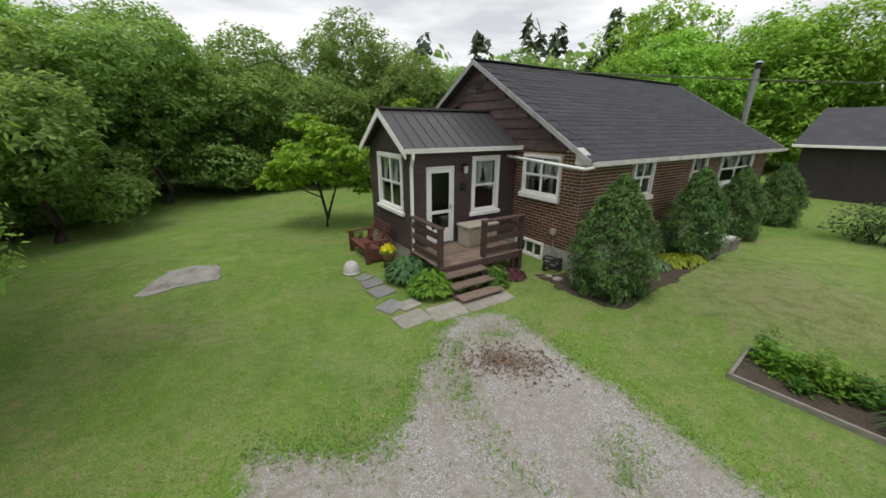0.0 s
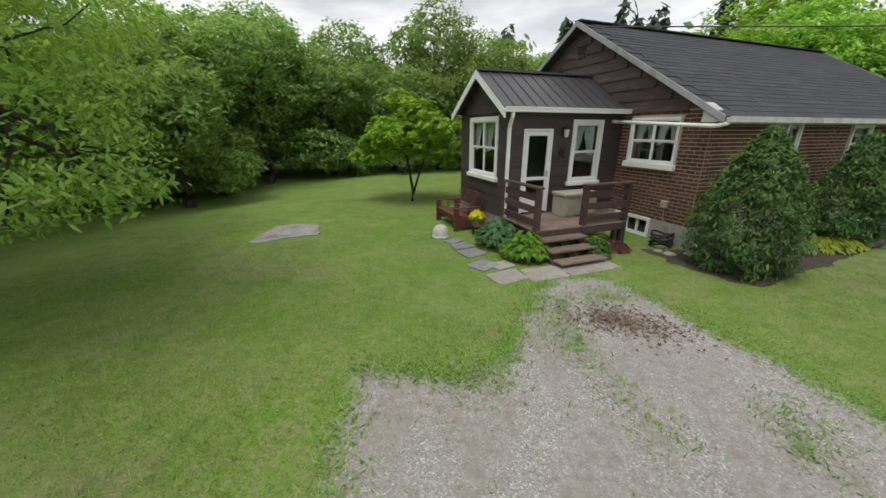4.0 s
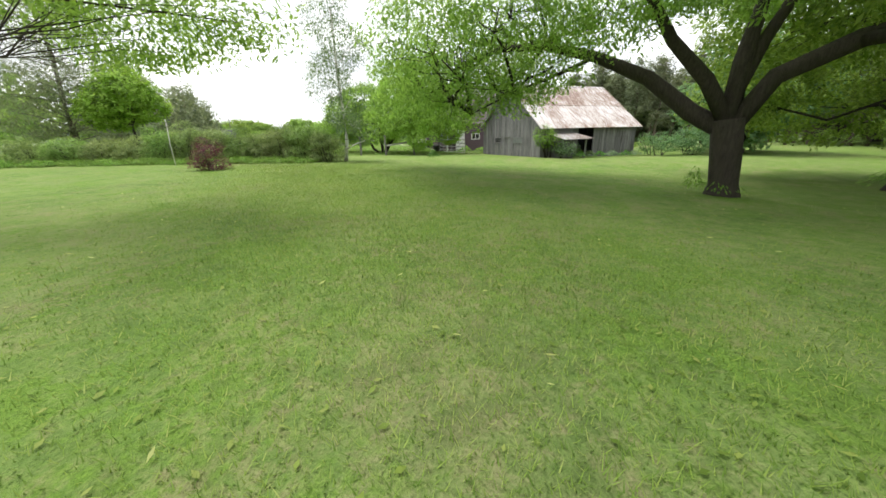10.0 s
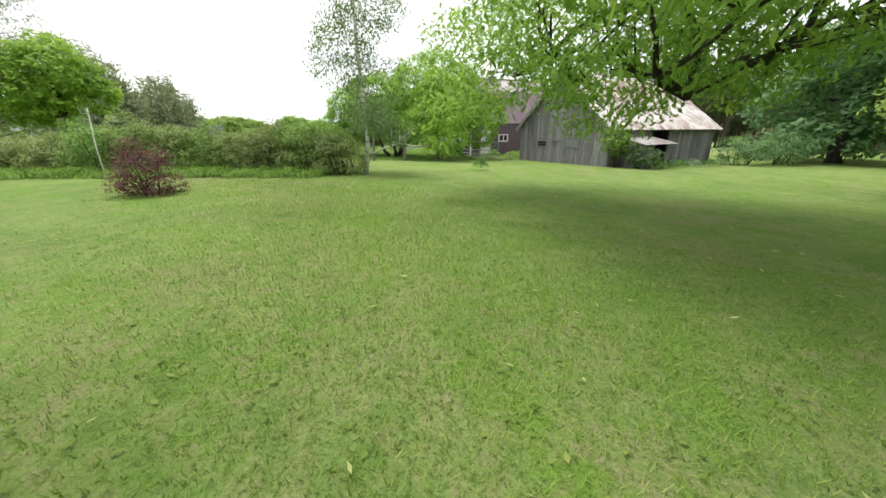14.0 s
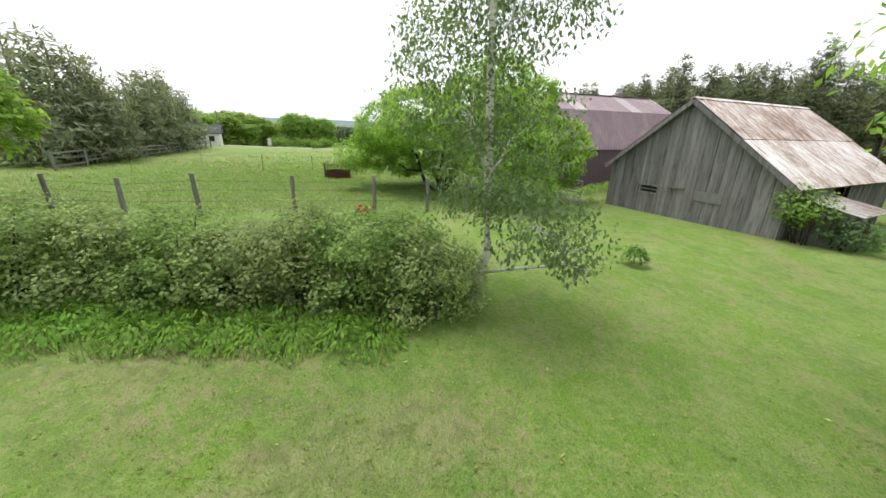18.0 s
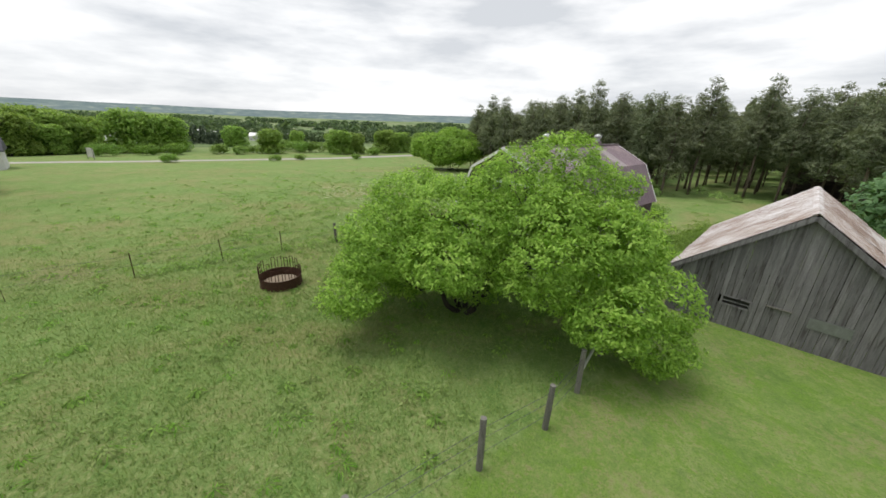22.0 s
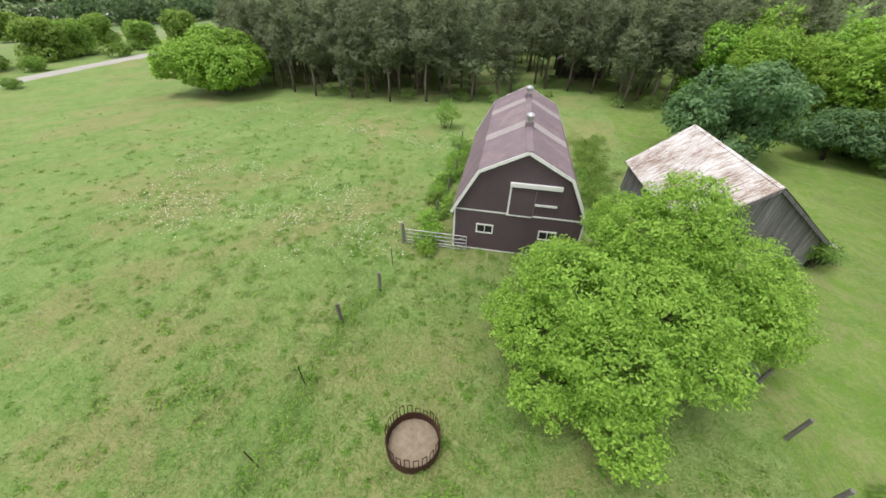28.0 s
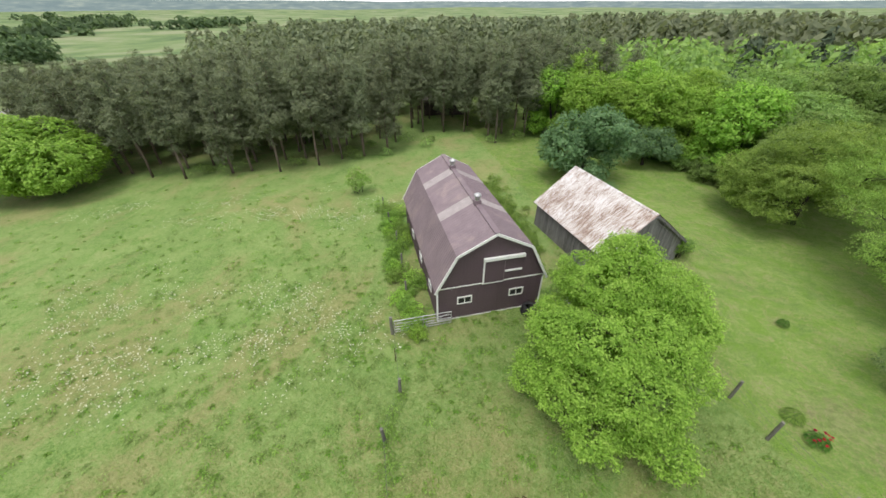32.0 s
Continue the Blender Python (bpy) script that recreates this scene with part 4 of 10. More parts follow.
# solid walls
bm = bmesh.new()
slab_wall(bm, w_gable, 0.0, PW, 0.0, PE, [G_WIN], -0.12, -0.001)
prism_pts = [(0.0, PE), (PW, PE), (PW / 2, PP - 0.08)]
va = [bm.verts.new((0.001, y, z)) for y, z in prism_pts]
vb = [bm.verts.new((0.12, y, z)) for y, z in prism_pts]
bm.faces.new(va)
bm.faces.new(vb[::-1])
for i in range(3):
    bm.faces.new((va[(i + 1) % 3], va[i], vb[i], vb[(i + 1) % 3]))
part("porch_gable_wall", bm, SIDING, house)
bm = bmesh.new()
slab_wall(bm, w_door, 0.12, PL, 0.0, PE, [D_DOOR, D_WIN], -0.12, -0.001)
part("porch_door_wall", bm, SIDING, house)
bm = bmesh.new()
slab_wall(bm, w_left, 0.12, PL, 0.0, PE, [], -0.12, -0.001)
part("porch_back_wall", bm, SIDING, house)
bm = bmesh.new()
box(bm, -0.015, -0.015, -0.4, PL, PW + 0.015, BASE)
part("porch_foundation", bm, CONCRETE, house, "bare concrete foundation of the porch")

gable_row = lambda z, zt: ((max(0.0, (zt + 0.06 - PE) / (PP - PE) * PW / 2), PW - max(0.0, (zt + 0.06 - PE) / (PP - PE) * PW / 2)))
siding("porch_siding", house, w_gable, PW, BASE, PP - 0.12, 0.25, minus(PW, [(G_WIN[0] - 0.1, G_WIN[1] + 0.1, G_WIN[2] - 0.08, G_WIN[3] + 0.1)], gable_row))
siding("porch_siding", house, w_door, PL, BASE, PE, 0.25, minus(PL, [(D_DOOR[0] - 0.045, D_DOOR[1] + 0.045, 0.4, D_DOOR[3] + 0.045), (D_WIN[0] - 0.1, D_WIN[1] + 0.1, D_WIN[2] - 0.08, D_WIN[3] + 0.1)]))
siding("porch_siding", house, w_left, PL, BASE, PE, 0.25)
window(house, w_gable, *G_WIN, lights=2, trim=0.11)
window(house, w_door, *D_WIN, lights=1, trim=0.11)

# storm door with two glass lights and a solid kick panel
door = tagged(empty("storm_door", Matrix()), "white aluminium storm door with two glass lights, shut")
door.parent = house
bm = bmesh.new()
d0, d1, z0, z1 = D_DOOR
for a, b, c, d in ((d0 - 0.045, d0, z0, z1 + 0.045), (d1, d1 + 0.045, z0, z1 + 0.045), (d0, d1, z1, z1 + 0.045)):
    box(bm, a, -0.05, c, b, 0.02, d)
part("door_frame", bm, WHITE, door)
bm = bmesh.new()
for a, b, c, d in ((d0 + 0.005, d0 + 0.1, z0 + 0.02, z1 - 0.01), (d1 - 0.1, d1 - 0.005, z0 + 0.02, z1 - 0.01), (d0 + 0.1, d1 - 0.1, z1 - 0.11, z1 - 0.01), (d0 + 0.1, d1 - 0.1, 1.42, 1.5), (d0 + 0.1, d1 - 0.1, z0 + 0.02, 1.0)):
    box(bm, a, -0.045, c, b, -0.008, d)
part("door_leaf", bm, WHITE, door)
for c, d in ((1.0, 1.42), (1.5, z1 - 0.11)):
    bm = bmesh.new()
    box(bm, d0 + 0.1, -0.03, c, d1 - 0.1, -0.022, d)
    part("pane", bm, GLASS, door).visible_shadow = False
bm = bmesh.new()
box(bm, d1 - 0.085, -0.075, 1.5, d1 - 0.035, -0.045, 1.64, 0.006)
rod(bm, (d1 - 0.06, -0.09, 1.55), (d1 - 0.16, -0.09, 1.55), 0.011)
part("door_handle", bm, GALV, door, "small metal lever handle")

# a lantern beside the door and a dark wall ornament below it
lamp = tagged(empty("wall_lantern", hm @ Matrix.Translation((1.52, -0.03, 2.55))), "small black wall lantern beside the porch door", "lamp")
bm = bmesh.new()
box(bm, -0.05, -0.03, -0.03, 0.05, 0.0, 0.13, 0.008)
rod(bm, (0, -0.03, 0.1), (0, -0.12, 0.12), 0.01)
part("bracket", bm, BLACK, lamp)
bm = bmesh.new()
rod(bm, (0, -0.12, -0.11), (0, -0.12, 0.07), 0.045, 0.065, 8)
part("glass_shade", bm, CURTAIN, lamp, "frosted glass shade")
bm = bmesh.new()
rod(bm, (0, -0.12, 0.07), (0, -0.12, 0.13), 0.075, 0.015, 8)
part("cap", bm, BLACK, lamp)
orn = tagged(empty("wall_ornament", hm @ Matrix.Translation((1.52, -0.035, 2.08))), "dark iron wall ornament on brown siding", "ornament")
bm = bmesh.new()
rod(bm, (0, 0, 0), (0, -0.03, 0), 0.09, 0.08, 12)
for k in range(6):
    a = k * math.pi / 3
    rod(bm, (math.cos(a) * 0.05, -0.02, math.sin(a) * 0.05), (math.cos(a) * 0.15, -0.02, math.sin(a) * 0.15), 0.02, 0.008, 6)
part("ironwork", bm, BLACK, orn)

# rooms behind the glass: floor, ceiling and inner walls, their dimness put into a near-black colour
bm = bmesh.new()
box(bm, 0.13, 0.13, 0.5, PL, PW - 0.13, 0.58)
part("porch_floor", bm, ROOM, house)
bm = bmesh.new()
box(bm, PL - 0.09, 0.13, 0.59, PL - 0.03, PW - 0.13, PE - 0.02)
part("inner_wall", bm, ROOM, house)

# porch roof: ribbed metal sheets, each sheet a piece
OV, SO = 0.24, 0.2
roof = tagged(empty("porch_roof", Matrix()), "dark grey ribbed metal porch roof")
roof.parent = house
slope = (PP - PE) / (PW / 2)
for sgn in (-1, 1):
    edge_v = -SO if sgn < 0 else PW + SO
    ez = PE + 0.06 - slope * SO
    n = 13
    for k in range(n):
        u0 = -OV + (PL + 0.35 + OV) * k / n
        u1 = -OV + (PL + 0.35 + OV) * (k + 1) / n
        bm = bmesh.new()
        for a, b, h in ((u0, u1, 0.0), (u0 - 0.018, u0 + 0.018, 0.022)):
            lo, hi = Vector((0, edge_v, ez + h)), Vector((0, PW / 2, PP + 0.06 + h))
            vs = [bm.verts.new((x, p.y, p.z + dz)) for dz in (0, 0.016) for x, p in ((a, lo), (b, lo), (b, hi), (a, hi))]
            for f in ((3, 2, 1, 0), (4, 5, 6, 7), (0, 1, 5, 4), (1, 2, 6, 5), (2, 3, 7, 6), (3, 0, 4, 7)):
                bm.faces.new([vs[q] for q in f])
        bmesh.ops.recalc_face_normals(bm, faces=bm.faces)
        part("roof_sheet", bm, METAL_ROOF, roof)
bm = bmesh.new()
beam(bm, (-OV, PW / 2, PP + 0.085), (PL + 0.3, PW / 2, PP + 0.085), 0.05, 0.24, (0, 1, 0))
part("ridge_cap", bm, METAL_ROOF, roof)
for edge_v, sgn in ((-SO, 1), (PW + SO, -1)):
    bm = bmesh.new()
    prism_ = [(edge_v, PE + 0.06 - slope * SO + 0.01), (PW / 2, PP + 0.07), (PW / 2, PP - 0.11), (edge_v, PE + 0.06 - slope * SO - 0.16)]
    va = [bm.verts.new((-OV - 0.03, y, z)) for y, z in prism_]
    vb = [bm.verts.new((-OV + 0.005, y, z)) for y, z in prism_]
    bm.faces.new(va)
    bm.faces.new(vb[::-1])
    for i in range(4):
        bm.faces.new((va[(i + 1) % 4], va[i], vb[i], vb[(i + 1) % 4]))
    bmesh.ops.recalc_face_normals(bm, faces=bm.faces)
    part("barge_board", bm, WHITE, roof, "white barge board")
    bm = bmesh.new()
    y0, y1 = sorted((edge_v, 0.0 if sgn > 0 else PW))
    box(bm, -OV, y0 + 0.01, PE - 0.09, PL, y1, PE - 0.075)
    part("soffit", bm, WHITE, roof)
bm = bmesh.new()
box(bm, -OV - 0.02, -SO - 0.11, PE - 0.11, PL - 0.02, -SO + 0.0, PE - 0.005, 0.012)
box(bm, -OV - 0.02, -SO - 0.125, PE - 0.02, PL - 0.02, -SO - 0.1, PE + 0.005)
part("gutter", bm, WHITE, roof, "white eaves gutter")
spout = tagged(empty("downspout", Matrix()), "white metal downspout at the porch corner")
spout.parent = house
bm = bmesh.new()
pts = [(-0.1, -SO - 0.07, PE - 0.1), (-0.1, -SO - 0.07, PE - 0.22), (-0.06, -0.1, PE - 0.42), (-0.06, -0.09, 0.2)]
for a, b in zip(pts, pts[1:]):
    beam(bm, a, b, 0.075, 0.06, (1, 0, 0))
part("pipe", bm, WHITE, spout)

# ---- brick body ----
bm = bmesh.new()
slab_wall(bm, w_front, -(HW - VR), VR, BASE, HE, [F_WIN], -0.2, -0.004)
slab_wall(bm, w_right, 0.2, HL, BASE, HE, list(R_WINS), -0.2, -0.004)
box(bm, PL + 0.2, HW - VR - 0.2, 0.27, PL + HL, HW - VR, HE)
box(bm, PL + HL - 0.2, -VR + 0.2, 0.27, PL + HL, HW - VR - 0.2, HE)
part("brick_core", bm, MORTAR, house)
bm = bmesh.new()
slab_wall(bm, w_front, -(HW - VR), VR + 0.02, -0.5, BASE, [F_BASE], -0.22, 0.02)
slab_wall(bm, w_right, 0.22, HL, -0.5, BASE, [], -0.22, 0.02)
box(bm, PL + HL - 0.2, -VR + 0.22, -0.5, PL + HL + 0.02, HW - VR, BASE - 0.002)
part("foundation", bm, CONCRETE, house, "grey concrete basement wall")
window(house, w_front, *F_WIN, lights=2, trim=0.06)
for k, r in enumerate(R_WINS):
    window(house, w_right, *r, lights=2 if k != 1 else 1, trim=0.07)
window(house, w_front, *F_BASE, lights=3, sash=False, trim=0.07, sill=False, curtain=False, name="basement_window")
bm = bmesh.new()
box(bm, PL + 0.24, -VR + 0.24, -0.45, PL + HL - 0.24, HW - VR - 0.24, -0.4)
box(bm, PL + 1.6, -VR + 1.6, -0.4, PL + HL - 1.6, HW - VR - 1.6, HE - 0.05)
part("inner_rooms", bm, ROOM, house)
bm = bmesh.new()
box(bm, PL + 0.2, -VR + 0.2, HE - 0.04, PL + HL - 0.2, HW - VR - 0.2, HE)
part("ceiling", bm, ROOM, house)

# gable siding above the brick
vm = HW / 2 - VR
hslope = (HP - HE) / (HW / 2)
for u0, u1 in ((PL + 0.004, PL + 0.16), (PL + HL - 0.16, PL + HL)):
    bm = bmesh.new()
    va = [bm.verts.new((u0, y, z)) for y, z in ((-VR, HE), (HW - VR, HE), (vm, HP - 0.06))]
    vb = [bm.verts.new((u1, y, z)) for y, z in ((-VR, HE), (HW - VR, HE), (vm, HP - 0.06))]
    bm.faces.new(va)
    bm.faces.new(vb[::-1])
    for i in range(3):
        bm.faces.new((va[(i + 1) % 3], va[i], vb[i], vb[(i + 1) % 3]))
    bmesh.ops.recalc_face_normals(bm, faces=bm.faces)
    part("gable_wall", bm, GABLE_WOOD, house)
siding("gable_siding", house, lambda s, o, z: (PL - o, s - VR, z), HW, HE - 0.02, HP - 0.15, 0.27,
       lambda z, zt: [(max(0.02, (zt - HE + 0.07) / hslope), HW - max(0.02, (zt - HE + 0.07) / hslope))], GABLE_WOOD, 0.03)
bm = bmesh.new()
for k in range(5):
    beam(bm, (PL - 0.05, vm - 0.13, HP - 0.85 + k * 0.07), (PL - 0.05, vm + 0.13, HP - 0.85 + k * 0.07), 0.05, 0.02, (1, 0, 0.6))
box(bm, PL - 0.06, vm - 0.16, HP - 0.9, PL - 0.03, vm - 0.13, HP - 0.5)
box(bm, PL - 0.06, vm + 0.13, HP - 0.9, PL - 0.03, vm + 0.16, HP - 0.5)
part("gable_vent", bm, GABLE_WOOD, house, "slatted gable vent")

# main roof: deck, shingle courses, fascia and gutter
OF, OS = 0.28, 0.4
mroof = tagged(empty("main_roof", Matrix()), "dark charcoal asphalt shingle gable roof")
mroof.parent = house
U0, U1 = PL - OF, PL + HL + OF
for sgn in (-1, 1):
    ev = vm + sgn * (HW / 2 + OS)
    ez = HE + 0.04 - hslope * OS
    bm = bmesh.new()
    vs = [bm.verts.new(p) for p in ((U0, ev, ez), (U1, ev, ez), (U1, vm, HP + 0.04), (U0, vm, HP + 0.04), (U0, ev, ez - 0.1), (U1, ev, ez - 0.1), (U1, vm, HP - 0.06), (U0, vm, HP - 0.06))]
    for f in ((0, 1, 2, 3), (7, 6, 5, 4), (0, 4, 5, 1), (2, 6, 7, 3), (1, 5, 6, 2), (0, 3, 7, 4)):
        bm.faces.new([vs[k] for k in f])
    bmesh.ops.recalc_face_normals(bm, faces=bm.faces)
    part("roof_deck", bm, SHINGLE, mroof)
    for a, b in ((U0 - 0.03, U0 + 0.005), (U1 - 0.005, U1 + 0.03)):
        bm = bmesh.new()
        q = [(ev, ez + 0.03), (vm, HP + 0.07), (vm, HP - 0.07), (ev, ez - 0.1)]
        va = [bm.verts.new((a, y, z)) for y, z in q]
        vb = [bm.verts.new((b, y, z)) for y, z in q]
        bm.faces.new(va)
        bm.faces.new(vb[::-1])
        for i in range(4):
            bm.faces.new((va[(i + 1) % 4], va[i], vb[i], vb[(i + 1) % 4]))
        bmesh.ops.recalc_face_normals(bm, faces=bm.faces)
        part("barge_board", bm, BARGE, mroof, "weathered grey barge board")
    bm = bmesh.new()
    gy = ev - 0.1 if sgn < 0 else ev
    box(bm, U0 + 0.02, gy, ez - 0.11, U1, gy + 0.1, ez - 0.01, 0.015)
    box(bm, U0 + 0.02, gy if sgn < 0 else gy + 0.08, ez - 0.02, U1, gy + 0.02 if sgn < 0 else gy + 0.1, ez + 0.012)
    part("gutter", bm, OLD_WHITE, mroof, "dull white gutter along the eave")
    bm = bmesh.new()
    w0, w1 = sorted((ev, vm + sgn * HW / 2))
    box(bm, U0 + 0.04, w0, ez - 0.13, U1, w1 - 0.02 if sgn > 0 else w1 + 0.02, ez - 0.1)
    part("soffit", bm, OLD_WHITE, mroof)
# boxed eave return at the front corner
bm = bmesh.new()
prism_ = [(-VR - OS, HE - 0.28), (-VR + 0.05, HE - 0.28), (-VR + 0.05, HE + 0.1), (-VR - OS, HE - 0.2)]
va = [bm.verts.new((PL - OF + 0.01, y, z)) for y, z in prism_]
vb = [bm.verts.new((PL - 0.03, y, z)) for y, z in prism_]
bm.faces.new(va)
bm.faces.new(vb[::-1])
for i in range(4):
    bm.faces.new((va[(i + 1) % 4], va[i], vb[i], vb[(i + 1) % 4]))
bmesh.ops.recalc_face_normals(bm, faces=bm.faces)
part("eave_return", bm, OLD_WHITE, mroof, "peeling white boxed eave end")
# shingle tabs
tab = None
rows_n = 24
run = math.hypot(HW / 2 + OS, hslope * (HW / 2 + OS))
ang = math.atan(hslope)
tabs = []
for r in range(rows_n):
    for k in range(14):
        tabs.append((r, k))
tab_w = (U1 - U0) / 14
for r, k in tabs:
    off = (0.5 if r % 2 else 0.0) * tab_w
    ua, ub = U0 + 0.01 + k * tab_w + off, min(U0 + (k + 1) * tab_w + off, U1) - 0.006
    if ub - ua < 0.08:
        continue
    d0 = run * r / rows_n
    if tab is None:
        bm = bmesh.new()
        nt = 5
        for q in range(nt):
            box(bm, q * tab_w / nt + 0.004, 0, 0.0, (q + 1) * tab_w / nt - 0.004, run / rows_n * 1.12, 0.008)
        bmesh.ops.rotate(bm, verts=bm.verts, cent=(0, 0, 0), matrix=Matrix.Rotation(-0.035, 3, "X"))
        tab = part("shingle", bm, SHINGLE, mroof)
        tab_src = tab
    p = Vector((ua, vm - (HW / 2 + OS) + d0 * math.cos(ang), HE + 0.055 - hslope * OS + d0 * math.sin(ang)))
    mt = Matrix.Translation(p) @ Matrix.Rotation(ang, 4, "X") @ Matrix.Diagonal(((ub - ua) / tab_w, 1, 1, 1))
    if (r, k) == (0, 0):
        tab_src.matrix_basis = mt
    else:
        share("shingle", tab_src, mroof, mt)
bm = bmesh.new()
beam(bm, (U0, vm, HP + 0.075), (U1, vm, HP + 0.075), 0.03, 0.26, (0, 1, 0))
part("ridge_cap", bm, SHINGLE, mroof)

# elbow of downpipe that crosses the brick from the corner gutter
bm = bmesh.new()
pts = [(PL - OF + 0.08, -VR - OS - 0.05, HE - 0.3), (PL - 0.32, -VR - OS + 0.1, HE - 0.36), (PL - 0.3, -0.2, HE - 0.24), (PL - 0.35, 0.0, HE - 0.22)]
for a, b in zip(pts, pts[1:]):
    rod(bm, a, b, 0.04, seg=10)
part("drain_pipe", bm, WHITE, house, "white drain pipe running across the brick gable", smooth=True)
bm = bmesh.new()
box(bm, PL - 0.09, -1.75, 0.85, PL + 0.0, -1.59, 1.01, 0.01)
rod(bm, (PL - 0.03, -1.67, 0.85), (PL - 0.03, -1.7, 0.4), 0.012)
part("meter_box", bm, BEIGE, house, "small beige outlet box on the brick")
# service cables at the gable
bm = bmesh.new()
rngh = np.random.default_rng(5)
for k in range(4):
    limb(bm, bent(rngh, (PL - 0.07, vm + 0.75 + 0.05 * k, HP - 1.0 - 0.1 * k), (PL - 0.1, vm + 1.25 - 0.1 * k, HP - 1.35), 5, 0.09), [0.012] * 5, 5)
box(bm, PL - 0.12, vm + 1.1, HP - 1.5, PL - 0.02, vm + 1.25, HP - 1.2)
part("service_cable", bm, BLACK, house, "tangle of service cables on the gable")

# chimney pipe at the rear of the ridge slope
flue = tagged(empty("stovepipe", hm @ Matrix.Translation((PL + HL + 0.62, vm - 2.85, 3.85))), "tall galvanised stovepipe with a rain cap rising beside the far gable", "chimney")
bm = bmesh.new()
rod(bm, (0, 0, -3.85), (0, 0, 2.05), 0.105, seg=16)
for z in (0.55, 1.3):
    rod(bm, (0, 0, z), (0, 0, z + 0.03), 0.113, seg=16)
part("pipe", bm, DULL_STEEL, flue, smooth=False)
bm = bmesh.new()
rod(bm, (0, 0, 2.05), (0, 0, 2.28), 0.11, seg=12)
part("collar", bm, BLACK, flue)
bm = bmesh.new()
rod(bm, (0, 0, 2.28), (0, 0, 2.36), 0.2, 0.07, 16)
part("rain_cap", bm, GALV, flue)
bm = bmesh.new()
beam(bm, (-0.6, 0, -0.6), (0, 0, -0.6), 0.05, 0.05)
part("wall_bracket", bm, GALV, flue)

# ---- gambrel barn: u along the ridge (0 at the near gable), v across (0 at the ridge), z up ----
bmx = Matrix.Translation((BX, BY, BZ)) @ Matrix.Rotation(radians(BT), 4, "Z")
BW, BL = 7.2, 13.05               # width, length
B_E, B_K, B_P = 2.68, 5.18, 6.42    # eave, knee and ridge heights
B_KV = 2.4                      # knee, from the middle
barn = empty("gambrel_barn", bmx, "dark brown steel barn with a faded gambrel roof and white trim", "barn")
half = [(-BW / 2, 0.0), (BW / 2, 0.0), (BW / 2, B_E), (B_KV, B_K - 0.06), (0, B_P - 0.06), (-B_KV, B_K - 0.06), (-BW / 2, B_E)]


def gable_solid(bm, u0, u1):
    va = [bm.verts.new((u0, y, z)) for y, z in half]
    vb = [bm.verts.new((u1, y, z)) for y, z in half]
    bm.faces.new(va)
    bm.faces.new(vb[::-1])
    for i in range(len(half)):
        j = (i + 1) % len(half)
        bm.faces.new((va[j], va[i], vb[i], vb[j]))
    bmesh.ops.recalc_face_normals(bm, faces=bm.faces)


for u0, u1, nm in ((0.0, 0.12, "front_wall"), (BL - 0.12, BL, "rear_wall")):
    bm = bmesh.new()
    gable_solid(bm, u0, u1)
    part(nm, bm, BARN_WALL, barn)
for sg in (-1, 1):
    bm = bmesh.new()
    box(bm, 0.12, sg * BW / 2 - (0.12 if sg > 0 else 0), 0, BL - 0.12, sg * BW / 2 + (0.12 if sg < 0 else 0), B_E)
    part("side_wall", bm, BARN_WALL, barn)
# vertical steel cladding sheets of the front, two storeys, ribs on each
for z0, z1 in ((0.03, B_E - 0.03), (B_E + 0.05, B_P)):
    n = 9
    for k in range(n):
        v0, v1 = -BW / 2 + BW * k / n, -BW / 2 + BW * (k + 1) / n
        bm = bmesh.new()
        for q in range(4):
            a = v0 + (v1 - v0) * q / 4
            b = a + (v1 - v0) / 4
            for s0, s1, d in ((a, b - 0.035, 0.006), (b - 0.035, b, 0.022)):
                t0, t1 = (min(z1, z_top(abs(s0)) if False else z1), 0)
                def top(s):
                    s = abs(s)
                    if z1 < B_E:
                        return z1
                    zz = B_E + (BW / 2 - s) / (BW / 2 - B_KV) * (B_K - B_E) if s > B_KV else B_K + (B_KV - s) / B_KV * (B_P - B_K)
                    return max(z0 + 0.01, zz - 0.1)
                vs = [bm.verts.new(p) for p in ((-d, s0, z0), (-d, s1, z0), (-d, s1, top(s1)), (-d, s0, top(s0)), (0.0, s0, z0), (0.0, s1, z0), (0.0, s1, top(s1)), (0.0, s0, top(s0)))]
                for f in ((0, 1, 2, 3), (0, 4, 5, 1), (1, 5, 6, 2), (2, 6, 7, 3), (3, 7, 4, 0)):
                    bm.faces.new([vs[w] for w in f])
        bmesh.ops.recalc_face_normals(bm, faces=bm.faces)
        part("cladding_sheet", bm, BARN_WALL, barn)
# side cladding ribs
for sg in (-1, 1):
    for k in range(14):
        u0 = 0.06 + (BL - 0.12) * k / 14
        bm = bmesh.new()
        for q in range(3):
            a = u0 + (BL - 0.12) / 14 * q / 3
            box(bm, a, sg * BW / 2 + sg * 0.001, 0.05, a + 0.035, sg * (BW / 2 + 0.02), B_E - 0.02)
        part("cladding_sheet", bm, BARN_WALL, barn)
